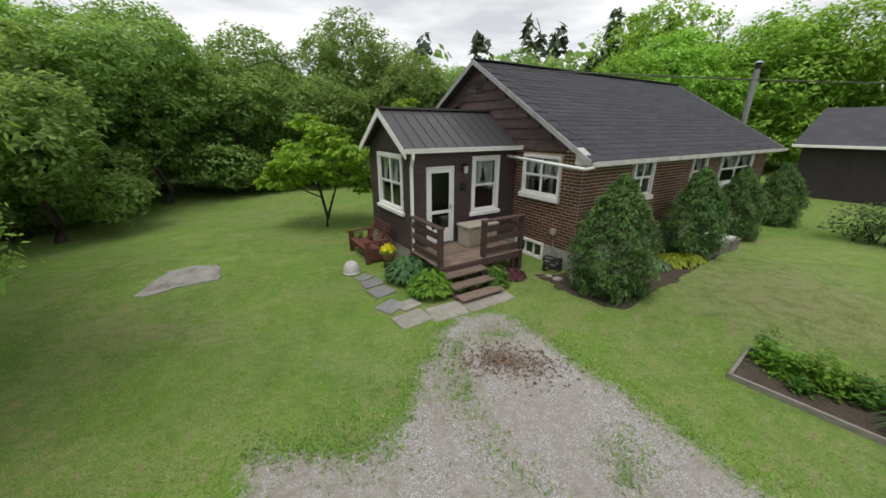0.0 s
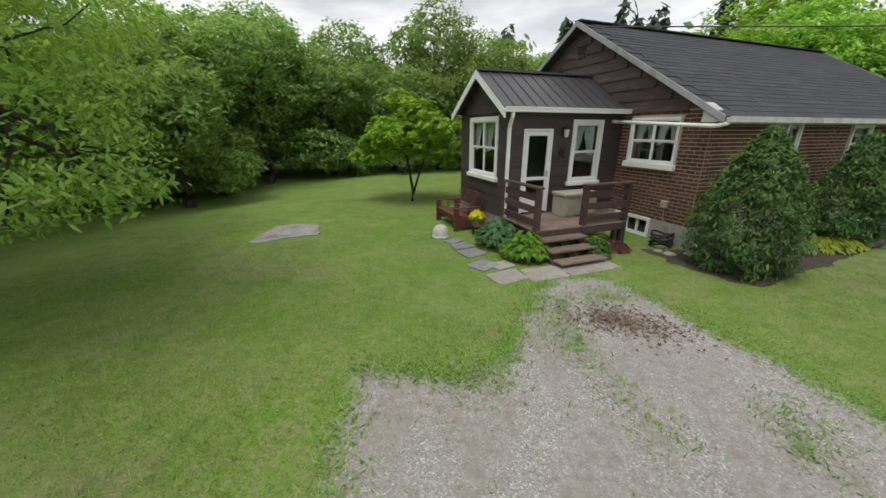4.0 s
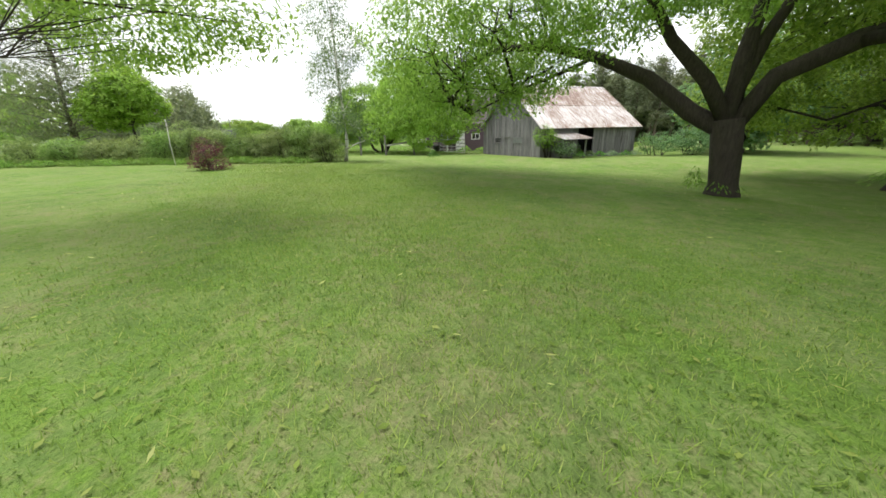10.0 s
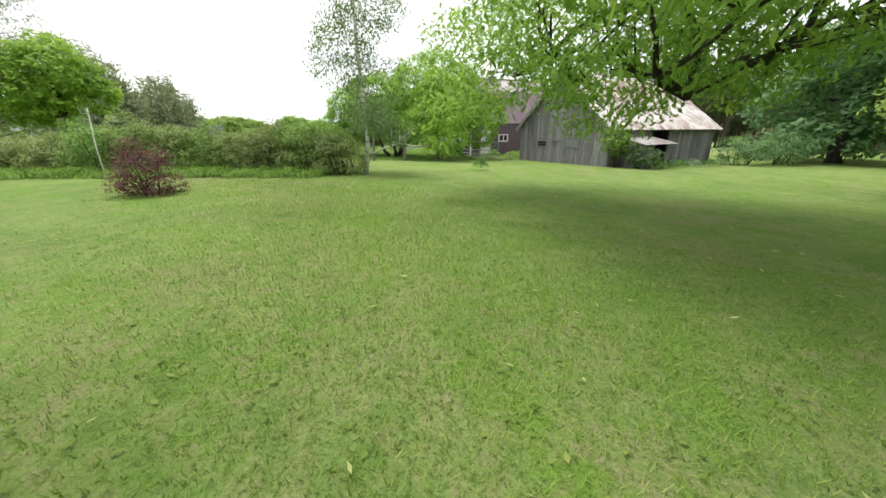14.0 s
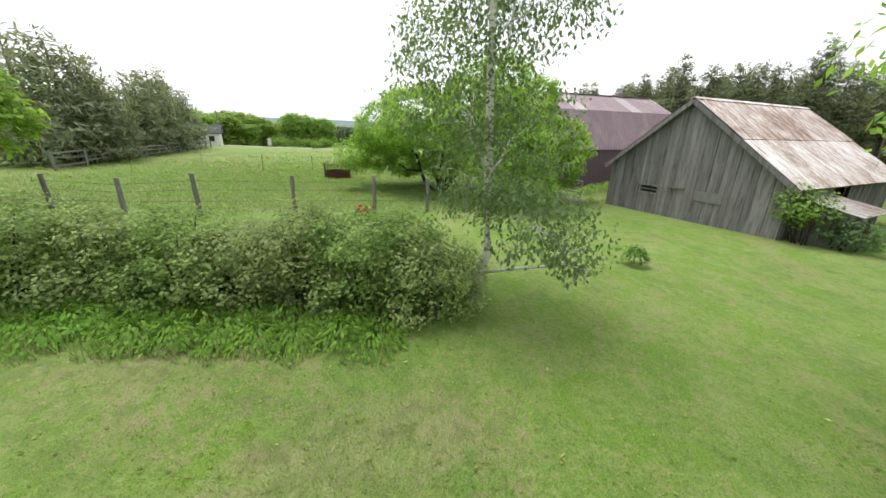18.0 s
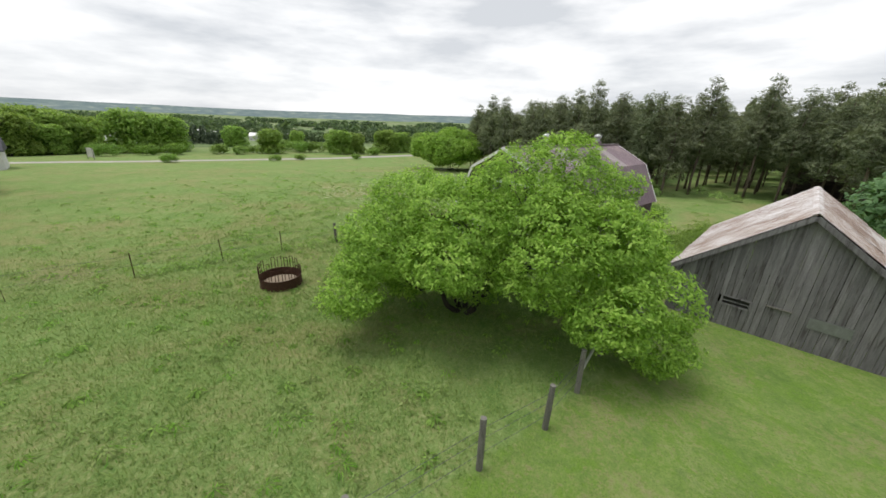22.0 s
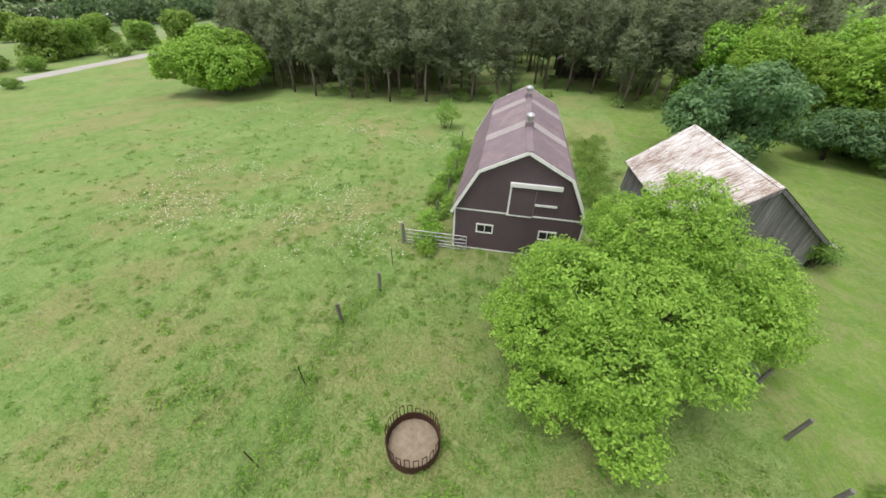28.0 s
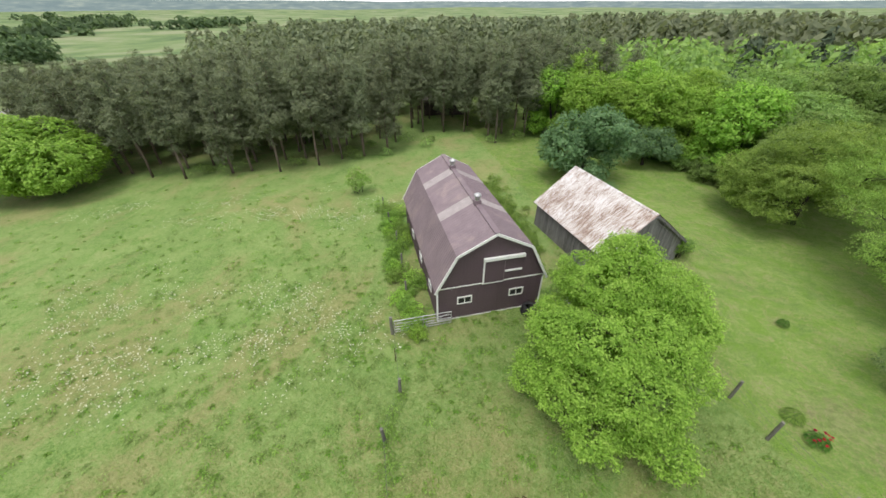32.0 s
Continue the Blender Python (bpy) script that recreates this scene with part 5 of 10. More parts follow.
# trim: corner boards, band between the storeys, base
for nm, boxes in (("corner_board", [(-0.04, -BW / 2 - 0.03, 0, 0.06, -BW / 2 + 0.07, B_E)]), ("corner_board", [(-0.04, BW / 2 - 0.07, 0, 0.06, BW / 2 + 0.03, B_E)]),
                  ("band_board", [(-0.035, -BW / 2, B_E - 0.02, 0.0, BW / 2, B_E + 0.06)]), ("base_trim", [(-0.03, -BW / 2, -0.05, 0.0, BW / 2, 0.04)])):
    bm = bmesh.new()
    for b in boxes:
        box(bm, *b)
    part(nm, bm, WHITE, barn, "white painted trim")
bm = bmesh.new()
box(bm, 0.02, -BW / 2 + 0.02, -0.7, BL - 0.02, BW / 2 - 0.02, 0.0)
part("footing", bm, CONCRETE, barn)
# roof: corrugated sheets on the four slopes, some of them translucent
OVB = 0.22
for sg in (-1, 1):
    for lower in (0, 1):
        p0 = Vector((0, sg * (BW / 2 + 0.14), B_E - 0.12)) if lower else Vector((0, sg * (B_KV + 0.03), B_K - 0.02))
        p1 = Vector((0, sg * B_KV, B_K)) if lower else Vector((0, 0, B_P))
        nrm = Vector((0, (p1 - p0).z * sg, abs((p1 - p0).y))).normalized()
        n = 13
        for k in range(n):
            u0 = -OVB + (BL + 2 * OVB) * k / n
            u1 = -OVB + (BL + 2 * OVB) * (k + 1) / n
            bm = bmesh.new()
            seg = 16
            prev = None
            for q in range(seg + 1):
                u = u0 + (u1 - u0) * q / seg
                h = 0.012 + (0.042 if q % 4 == 0 else 0.0)
                cur = [bm.verts.new(p + nrm * h + Vector((u, 0, 0))) for p in (p0, p1)] + [bm.verts.new(p + nrm * -0.01 + Vector((u, 0, 0))) for p in (p0, p1)]
                if prev:
                    bm.faces.new((prev[0], cur[0], cur[1], prev[1]))
                    bm.faces.new((prev[2], prev[3], cur[3], cur[2]))
                    bm.faces.new((prev[0], prev[2], cur[2], cur[0]))
                prev = cur
            bmesh.ops.recalc_face_normals(bm, faces=bm.faces)
            clear = (not lower) and k in (4, 9)
            part("roof_sheet", bm, SKYLIGHT if clear else BARN_ROOF, barn, "pale translucent roof panel" if clear else "")
for k, u in (("front", -OVB - 0.03), ("rear", BL + OVB - 0.02)):
    for sg in (-1, 1):
        for a, b in (((sg * (BW / 2 + 0.16), B_E - 0.16), (sg * B_KV, B_K - 0.04)), ((sg * B_KV, B_K - 0.04), (0, B_P - 0.03))):
            bm = bmesh.new()
            beam(bm, (u + 0.02, a[0], a[1]), (u + 0.02, b[0], b[1]), 0.16, 0.05, (1, 0, 0))
            part("rake_board", bm, WHITE, barn, "white rake board")
bm = bmesh.new()
beam(bm, (-OVB, 0, B_P + 0.05), (BL + OVB, 0, B_P + 0.05), 0.03, 0.36, (0, 1, 0))
part("ridge_cap", bm, BARN_ROOF, barn)
# loft door on its track, with a white frame and a side rail
loft = tagged(empty("loft_door", Matrix()), "brown sliding loft door shut under a white track box")
loft.parent = barn
bm = bmesh.new()
box(bm, -0.07, -0.72, B_E + 0.02, -0.025, 0.56, 4.46)
part("door_leaf", bm, BARN_WALL, loft)
bm = bmesh.new()
box(bm, -0.2, -2.02, 4.46, -0.02, 0.68, 4.68, 0.01)
part("track_box", bm, WHITE, loft)
for nm, b in (("stile", (-0.085, 0.56, B_E - 0.06, -0.02, 0.66, 4.46)), ("stile", (-0.082, -0.78, B_E - 0.04, -0.02, -0.72, 4.46)), ("bottom_rail", (-0.082, -0.72, B_E - 0.05, -0.02, 0.56, B_E + 0.02)), ("guide_rail", (-0.1, -1.95, 3.4, -0.02, -0.78, 3.51))):
    bm = bmesh.new()
    box(bm, *b)
    part(nm, bm, WHITE if nm != "stile" or b[1] > 0 else BARN_ROOF, loft)


def barn_window(u0, v0, z0, v1, z1, side=None):
    w = tagged(empty("window", Matrix()), "small two-pane white window")
    w.parent = barn
    def at(a, o, z):
        return (-o, a, z) if side is None else (a, side * (BW / 2 + o), z)
    bm = bmesh.new()
    t = 0.08
    for a, b, c, d in ((v0, v0 + t, z0, z1), (v1 - t, v1, z0, z1), (v0 + t, v1 - t, z0, z0 + t), (v0 + t, v1 - t, z1 - t, z1), ((v0 + v1) / 2 - 0.025, (v0 + v1) / 2 + 0.025, z0 + t, z1 - t)):
        p, q = at(a, 0.0, c), at(b, 0.06, d)
        box(bm, min(p[0], q[0]), min(p[1], q[1]), c, max(p[0], q[0]), max(p[1], q[1]), d)
    part("window_frame", bm, WHITE, w)
    for a, b in ((v0 + t, (v0 + v1) / 2 - 0.025), ((v0 + v1) / 2 + 0.025, v1 - t)):
        bm = bmesh.new()
        p, q = at(a, 0.022, z0 + t), at(b, 0.03, z1 - t)
        box(bm, min(p[0], q[0]), min(p[1], q[1]), z0 + t, max(p[0], q[0]), max(p[1], q[1]), z1 - t)
        part("pane", bm, BLACK, w, "dark window pane")
    return w


barn_window(0, 1.28, 1.22, 2.28, 1.84)
barn_window(0, -2.28, 1.22, -1.28, 1.84)
for u in (1.6, 5.0, 8.4):
    barn_window(0, u, 1.1, u + 0.9, 1.7, 1)
barn_window(0, 2.6, 1.1, 3.5, 1.7, -1)
# white side door towards the yard
bm = bmesh.new()
box(bm, 0.9, -BW / 2 - 0.06, 0.02, 1.85, -BW / 2 - 0.022, 2.05, 0.008)
part("side_door", bm, WHITE, barn, "white plank side door, shut")


def cupola(u):
    c = tagged(empty("roof_ventilator", Matrix()), "round galvanised roof ventilator")
    c.parent = barn
    bm = bmesh.new()
    box(bm, u - 0.2, -0.24, B_P - 0.08, u + 0.2, 0.24, B_P + 0.28, 0.02)
    part("base", bm, BARN_ROOF, c)
    bm = bmesh.new()
    rod(bm, (u, 0, B_P + 0.28), (u, 0, B_P + 0.52), 0.17, seg=14)
    part("neck", bm, GALV, c)
    bm = bmesh.new()
    bmesh.ops.create_uvsphere(bm, u_segments=14, v_segments=8, radius=0.26, matrix=Matrix.Translation((u, 0, B_P + 0.6)) @ Matrix.Diagonal((1, 1, 0.72, 1)))
    part("hood", bm, GALV, c, smooth=True)


cupola(3.65)
cupola(10.05)

# ---- old board shed: u along the ridge (0 at the near gable), v across (+ towards the barn side) ----
smx = Matrix.Translation((SX, SY, SZ)) @ Matrix.Rotation(radians(ST), 4, "Z")
SL = 9.0
S_V0, S_V1 = -3.95, 3.6          # lawn-side and barn-side walls, from the ridge
S_P, S_E0, S_E1 = 5.05, 2.13, 2.2
shed = empty("board_shed", smx, "old shed of weathered grey boards under a flaking white tin roof", "shed")
s_rng = np.random.default_rng(31)


def shed_top(v):
    return S_P + (S_E0 - S_P) * (v / S_V0) if v < 0 else S_P + (S_E1 - S_P) * (v / S_V1)


S_OPEN = (0.85, 1.7, 1.0, 1.3)      # low window in the gable
for gable, u in (("near", 0.0), ("far", SL)):
    v = S_V0
    while v < S_V1 - 0.05:
        w = min(s_rng.uniform(0.17, 0.29), S_V1 - v)
        a, b = v + 0.006, v + w - 0.006
        pieces = [(-0.25 + s_rng.uniform(-0.04, 0.12), None)]
        if u == 0.0 and b > S_OPEN[0] and a < S_OPEN[1]:
            pieces = [(-0.2, S_OPEN[2]), (S_OPEN[3], None)]
        for z0, z1 in pieces:
            d = s_rng.uniform(0.0, 0.014)
            lean = s_rng.uniform(-0.01, 0.01)
            o0, o1 = (-0.03 - d, -d) if u == 0 else (u + d, u + 0.03 + d)
            ta, tb = (z1 or shed_top(a) - 0.06), (z1 or shed_top(b) - 0.06)
            bm = bmesh.new()
            vs = [bm.verts.new(p) for p in ((o0, a, z0), (o0, b, z0), (o0, b + lean, tb), (o0, a + lean, ta), (o1, a, z0), (o1, b, z0), (o1, b + lean, tb), (o1, a + lean, ta))]
            for f in ((0, 1, 2, 3), (7, 6, 5, 4), (0, 4, 5, 1), (1, 5, 6, 2), (2, 6, 7, 3), (3, 7, 4, 0)):
                bm.faces.new([vs[k] for k in f])
            bmesh.ops.recalc_face_normals(bm, faces=bm.faces)
            part("board", bm, GREY_WOOD, shed)
        v += w
for sv, top in ((S_V0, S_E0), (S_V1, S_E1)):
    u = 0.02
    while u < SL - 0.05:
        w = min(s_rng.uniform(0.17, 0.29), SL - u)
        if sv < 0 and 3.1 < u < 4.6:
            u += w
            continue
        d = s_rng.uniform(0.0, 0.014)
        bm = bmesh.new()
        y0, y1 = (sv - 0.03 - d, sv - d) if sv < 0 else (sv + d, sv + 0.03 + d)
        box(bm, u + 0.006, y0, -0.25 + s_rng.uniform(-0.04, 0.1), u + w - 0.006, y1, top - 0.02)
        part("board", bm, GREY_WOOD, shed)
        u += w
bm = bmesh.new()
for u in (0.06, SL * 0.33, SL * 0.66, SL - 0.06):
    for v in (S_V0 + 0.08, 0.0, S_V1 - 0.08):
        beam(bm, (u, v, -0.3), (u, v, shed_top(v) - 0.12), 0.14, 0.14)
    beam(bm, (u, S_V0 + 0.1, S_E0 - 0.1), (u, S_V1 - 0.1, S_E1 - 0.1), 0.14, 0.14)
part("frame_timber", bm, GREY_WOOD, shed)
bm = bmesh.new()
box(bm, 0.05, S_V0 + 0.05, -0.3, SL - 0.05, S_V1 - 0.05, 0.02)
part("earth_floor", bm, SOIL, shed)
# patched window, a rail and a dark panel on the near gable
bm = bmesh.new()
for a, b, c, d in ((0.78, 0.85, 0.93, 1.36), (1.7, 1.77, 0.93, 1.36), (0.85, 1.7, 1.3, 1.36), (0.85, 1.7, 0.93, 1.0), (0.85, 1.7, 1.13, 1.16)):
    box(bm, -0.075, a, c, -0.045, b, d)
part("window_frame", bm, GREY_WOOD, shed, "rough board window frame")
# a black sheet fills the opening to paint the dark inside the shed
bm = bmesh.new()
box(bm, -0.01, 0.85, 1.0, 0.0, 1.7, 1.3)
part("window_pane", bm, BLACK, shed, "black sheet standing for the dark inside the empty window")
bm = bmesh.new()
box(bm, -0.11, -0.37, 1.36, -0.045, 0.4, 1.42, 0.008)
part("nailed_rail", bm, POST_WOOD, shed, "short nailed rail")
bm = bmesh.new()
box(bm, -0.07, -1.93, 0.98, -0.045, -0.83, 1.4)
part("panel", bm, DULL_STEEL, shed, "grey sheet over an old opening")
# roof: rows of tin sheets
for sv, top in ((S_V0 - 0.28, None), (S_V1 + 0.22, None)):
    zt = shed_top(sv)
    n, rows = 12, 2
    side = -1 if sv < 0 else 1
    p0, p1 = Vector((0, sv, zt + 0.02)), Vector((0, 0, S_P + 0.02))
    nrm = Vector((0, side * (S_P - zt), abs(sv))).normalized()
    for r in range(rows):
        for k in range(n):
            u0, u1 = -0.3 + (SL + 0.6) * k / n, -0.3 + (SL + 0.6) * (k + 1) / n + 0.03
            a, b = p0.lerp(p1, r / rows), p0.lerp(p1, min(1, (r + 1) / rows + 0.02))
            bm = bmesh.new()
            prev = None
            warp = s_rng.uniform(0, 0.012, 3)
            for q in range(9):
                u = u0 + (u1 - u0) * q / 8
                h = 0.03 + r * 0.012 + 0.008 * (q % 2) + (0.014 if q in (0, 8) else 0) + warp[q % 3] * 0.4
                cur = [bm.verts.new(p + nrm * (h + warp[1] * (1 - w_) * 2) + Vector((u, 0, 0))) for p, w_ in ((a, 0), (b, 1))] + [bm.verts.new(p + nrm * 0.012 + Vector((u, 0, 0))) for p in (a, b)]
                if prev:
                    bm.faces.new((prev[0], cur[0], cur[1], prev[1]))
                    bm.faces.new((prev[2], prev[3], cur[3], cur[2]))
                    bm.faces.new((prev[0], prev[2], cur[2], cur[0]))
                prev = cur
            bmesh.ops.recalc_face_normals(bm, faces=bm.faces)
            part("tin_sheet", bm, RUSTY_TIN if sv < 0 and r == 1 else TIN, shed)
    for u in (-0.28, SL + 0.28):
        bm = bmesh.new()
        beam(bm, (u, sv, zt - 0.06), (u, 0, S_P - 0.06), 0.18, 0.04, (1, 0, 0))
        part("rake_board", bm, GREY_WOOD, shed)
bm = bmesh.new()
for sg in (-1, 1):
    beam(bm, (-0.3, sg * 0.07, S_P + 0.05), (SL + 0.3, sg * 0.07, S_P + 0.05), 0.025, 0.18, (0, 1, -sg * 0.6))
part("ridge_cap", bm, TIN, shed)
# lean-to on the lawn side
lean = tagged(empty("lean_to", Matrix()), "low grey lean-to with a pale tin roof and open front")
lean.parent = shed
for k in range(4):
    bm = bmesh.new()
    box(bm, 0.75 + k * 0.2, S_V0 - 1.45, -0.2, 0.93 + k * 0.2, S_V0 - 1.42, 1.25 + 0.01 * (k % 3))
    part("board", bm, GREY_WOOD, lean)
for k in range(7):
    bm = bmesh.new()
    box(bm, 0.72, S_V0 - 1.4 + k * 0.2, -0.2, 0.75, S_V0 - 1.22 + k * 0.2, 1.3 + 0.03 * k)
    part("board", bm, GREY_WOOD, lean)
bm = bmesh.new()
beam(bm, (2.6, S_V0 - 1.4, -0.2), (2.6, S_V0 - 1.4, 1.25), 0.1, 0.1)
part("post", bm, GREY_WOOD, lean)
bm = bmesh.new()
vs = [bm.verts.new(p) for p in ((0.5, S_V0 - 1.75, 1.28), (3.0, S_V0 - 1.75, 1.3), (3.0, S_V0 - 0.05, 1.66), (0.5, S_V0 - 0.05, 1.64))]
f = bm.faces.new(vs)
bmesh.ops.solidify(bm, geom=[f], thickness=0.04)
part("lean_roof", bm, TIN, lean)

# ---- entrance deck, steps and what stands by the porch (house axes) ----
DZ, D0, D1, DV = 0.57, -0.12, 2.45, -1.5
deck = empty("entrance_deck", hm, "small worn wooden deck with brown board railings", "deck")
n = 10
for k in range(n):
    bm = bmesh.new()
    a = DV + (0.0 - DV) * k / n
    box(bm, D0, a + 0.004, DZ - 0.04, D1, a - DV / n - 0.004, DZ, 0.004)
    part("plank", bm, DECK, deck)
for v in (DV + 0.05, -0.1):
    bm = bmesh.new()
    box(bm, D0 + 0.02, v - 0.04, DZ - 0.2, D1 - 0.02, v, DZ - 0.042)
    part("joist", bm, RAIL, deck)
for u in (D0 + 0.05, 1.2, 2.2, D1 - 0.05):
    bm = bmesh.new()
    beam(bm, (u, DV + 0.1, -0.1), (u, DV + 0.1, DZ - 0.2), 0.1, 0.1)
    part("deck_post", bm, RAIL, deck)
S0, S1 = -0.1, 1.05          # stair flight, along u
for side, u in (("left", D0 + 0.05), ("right", S1 + 0.12)):
    bm = bmesh.new()
    beam(bm, (u, DV + 0.06, -0.05), (u, DV + 0.06, DZ + 0.88), 0.11, 0.11)
    part("post", bm, RAIL, deck)
    if side == "left":
        bm = bmesh.new()
        beam(bm, (u, -0.06, -0.05), (u, -0.06, DZ + 0.88), 0.09, 0.09)
        part("post", bm, RAIL, deck)
        for z in (0.14, 0.42, 0.68):
            bm = bmesh.new()
            box(bm, u - 0.02, DV + 0.0, DZ + z - 0.07, u + 0.02, -0.02, DZ + z + 0.07)
            part("rail_board", bm, RAIL, deck)
        bm = bmesh.new()
        box(bm, u - 0.08, DV - 0.02, DZ + 0.88, u + 0.08, -0.02, DZ + 0.92, 0.006)
        part("cap_board", bm, RAIL, deck)
    else:
        bm = bmesh.new()
        beam(bm, (D1 - 0.06, DV + 0.06, -0.05), (D1 - 0.06, DV + 0.06, DZ + 0.88), 0.11, 0.11)
        part("post", bm, RAIL, deck)
        for z in (0.14, 0.42, 0.68):
            bm = bmesh.new()
            box(bm, u, DV + 0.03, DZ + z - 0.07, D1, DV + 0.07, DZ + z + 0.07)
            part("rail_board", bm, RAIL, deck)
        bm = bmesh.new()
        box(bm, u - 0.06, DV - 0.02, DZ + 0.88, D1, DV + 0.14, DZ + 0.92, 0.006)
        part("cap_board", bm, RAIL, deck)
stair = empty("wooden_steps", hm, "worn open wooden steps leading down from the deck", "steps")
for k in range(3):
    z = DZ - 0.145 * (k + 1)
    bm = bmesh.new()
    box(bm, S0, DV - 0.3 * (k + 1), z - 0.045, S1, DV - 0.3 * k - 0.02, z, 0.008)
    part("tread", bm, DECK, stair)
for u in (S0 + 0.08, (S0 + S1) / 2, S1 - 0.08):
    bm = bmesh.new()
    beam(bm, (u, DV - 0.02, DZ - 0.2), (u, DV - 0.9, -0.15), 0.05, 0.16, (1, 0, 0))
    part("stringer", bm, RAIL, stair)

chest = empty("storage_chest", hm @ Matrix.Translation((1.2, -0.75, DZ)), "beige plastic storage chest with a lid on the deck", "chest")
bm = bmesh.new()
box(bm, 0.03, 0.03, 0, 1.02, 0.52, 0.5, 0.02)
for k in range(4):
    box(bm, 0.1 + k * 0.23, 0.015, 0.06, 0.26 + k * 0.23, 0.03, 0.42)
part("body", bm, BEIGE, chest)
bm = bmesh.new()
box(bm, 0, 0, 0.5, 1.05, 0.55, 0.58, 0.02)
part("lid", bm, BEIGE, chest)
bm = bmesh.new()
box(bm, 0.47, -0.02, 0.42, 0.57, 0.01, 0.53, 0.006)
part("latch", bm, CONCRETE, chest)

# slatted wooden glider bench by the gable wall
bench = empty("garden_bench", hm @ Matrix.Translation((-0.52, 1.62, BENZ)) @ Matrix.Rotation(radians(90), 4, "Z"), "red-brown slatted wooden garden bench beside the porch wall", "bench")
# bench axes: x along the seat (towards the far end), y backwards to the wall is -y after the turn
BLN = 1.3
for k in range(7):
    bm = bmesh.new()
    y = 0.42 - k * 0.075
    box(bm, -BLN / 2, y - 0.03, 0.4 - 0.012 * k, BLN / 2, y + 0.03, 0.425 - 0.012 * k, 0.004)
    part("seat_slat", bm, BENCH, bench)
for k in range(8):
    bm = bmesh.new()
    t = k / 7
    y, z = -0.08 - 0.26 * t, 0.42 + 0.55 * t
    beam(bm, (-BLN / 2, y, z), (BLN / 2, y, z), 0.022, 0.062, (0, 0.55, 0.26))
    part("back_slat", bm, BENCH, bench)
for x in (-BLN / 2 - 0.03, BLN / 2 + 0.03):
    bm = bmesh.new()
    box(bm, x - 0.03, -0.32, 0.6, x + 0.06, 0.5, 0.635, 0.006)
    part("armrest", bm, BENCH, bench)
    for y in (-0.2, 0.4):
        bm = bmesh.new()
        box(bm, x - 0.03, y - 0.07, 0.0, x + 0.03, y + 0.07, 0.6)
        part("leg", bm, BENCH, bench)
    bm = bmesh.new()
    box(bm, x - 0.02, -0.13, 0.1, x + 0.02, 0.33, 0.36)
    part("side_panel", bm, BENCH, bench)
for x in (-0.4, 0.4):
    bm = bmesh.new()
    beam(bm, (x, -0.05, 0.36), (x, -0.36, 1.0), 0.06, 0.05, (1, 0, 0))
    part("back_stile", bm, BENCH, bench)
bm = bmesh.new()
box(bm, -BLN / 2, 0.38, 0.26, BLN / 2, 0.42, 0.39)
box(bm, -BLN / 2, -0.1, 0.26, BLN / 2, -0.06, 0.36)
part("apron", bm, BENCH, bench)
r5 = np.random.default_rng(77)
for spot, s, mat_, lab in (((-0.55, 2.75, 0.0), 0.9, L_MID, "small potted plant behind the bench"),):
    p = empty("potted_plant", hm @ Matrix.Translation((spot[0], spot[1], BENZ)), lab, "plant")
    bm = bmesh.new()
    rod(bm, (0, 0, 0), (0, 0, 0.26), 0.1, 0.15, 14)
    part("pot", bm, BLACK, p)
    quad_mesh("foliage", clump_quads(r5, 90, 0.2, 0.35, 0.14, 0.08) + np.array([0, 0, 0.2]), mat_, p)

# hanging basket of yellow flowers on a stump by the bench
pot = empty("flower_pot", hm @ Matrix.Translation((-0.5, 0.52, BENZ)), "clay pot of yellow flowers standing on a dark stand", "flower pot")
bm = bmesh.new()
for k in range(4):
    a = k * 1.5708 + 0.4
    rod(bm, (math.cos(a) * 0.15, math.sin(a) * 0.15, 0), (math.cos(a) * 0.12, math.sin(a) * 0.12, 0.2), 0.02, 0.02, 6)
rod(bm, (0, 0, 0.19), (0, 0, 0.21), 0.16, seg=12)
part("stand", bm, BLACK, pot)
bm = bmesh.new()
rod(bm, (0, 0, 0.21), (0, 0, 0.4), 0.13, 0.19, 16)
rod(bm, (0, 0, 0.37), (0, 0, 0.42), 0.2, 0.2, 16)
part("pot", bm, TERRA, pot)
quad_mesh("leaves", clump_quads(r5, 120, 0.24, 0.2, 0.12, 0.07) + np.array([0, 0, 0.38]), L_HOSTA, pot)
quad_mesh("flowers", clump_quads(r5, 170, 0.22, 0.26, 0.07, 0.065) + np.array([0, 0, 0.4]), F_YELLOW, pot)

# upturned white bowl on the lawn
bowl = empty("plant_cloche", Matrix.Translation((*DOME, 0)), "upturned white plastic bowl on the lawn", "bowl")
bm = bmesh.new()
prev = None
for k in range(9):
    a = k / 8 * math.pi / 2
    r, z = 0.21 * math.cos(a) ** 0.75 if k < 8 else 0.015, 0.06 + 0.27 * math.sin(a)
    cur = [bm.verts.new((r * math.cos(q * 0.3927), r * math.sin(q * 0.3927), z)) for q in range(16)]
    if prev:
        for q in range(16):
            bm.faces.new((prev[q], prev[(q + 1) % 16], cur[(q + 1) % 16], cur[q]))
    prev = cur
bm.faces.new(prev)
rod(bm, (0, 0, 0.0), (0, 0, 0.065), 0.235, 0.215, 16)
part("shell", bm, OLD_WHITE, bowl, smooth=True)

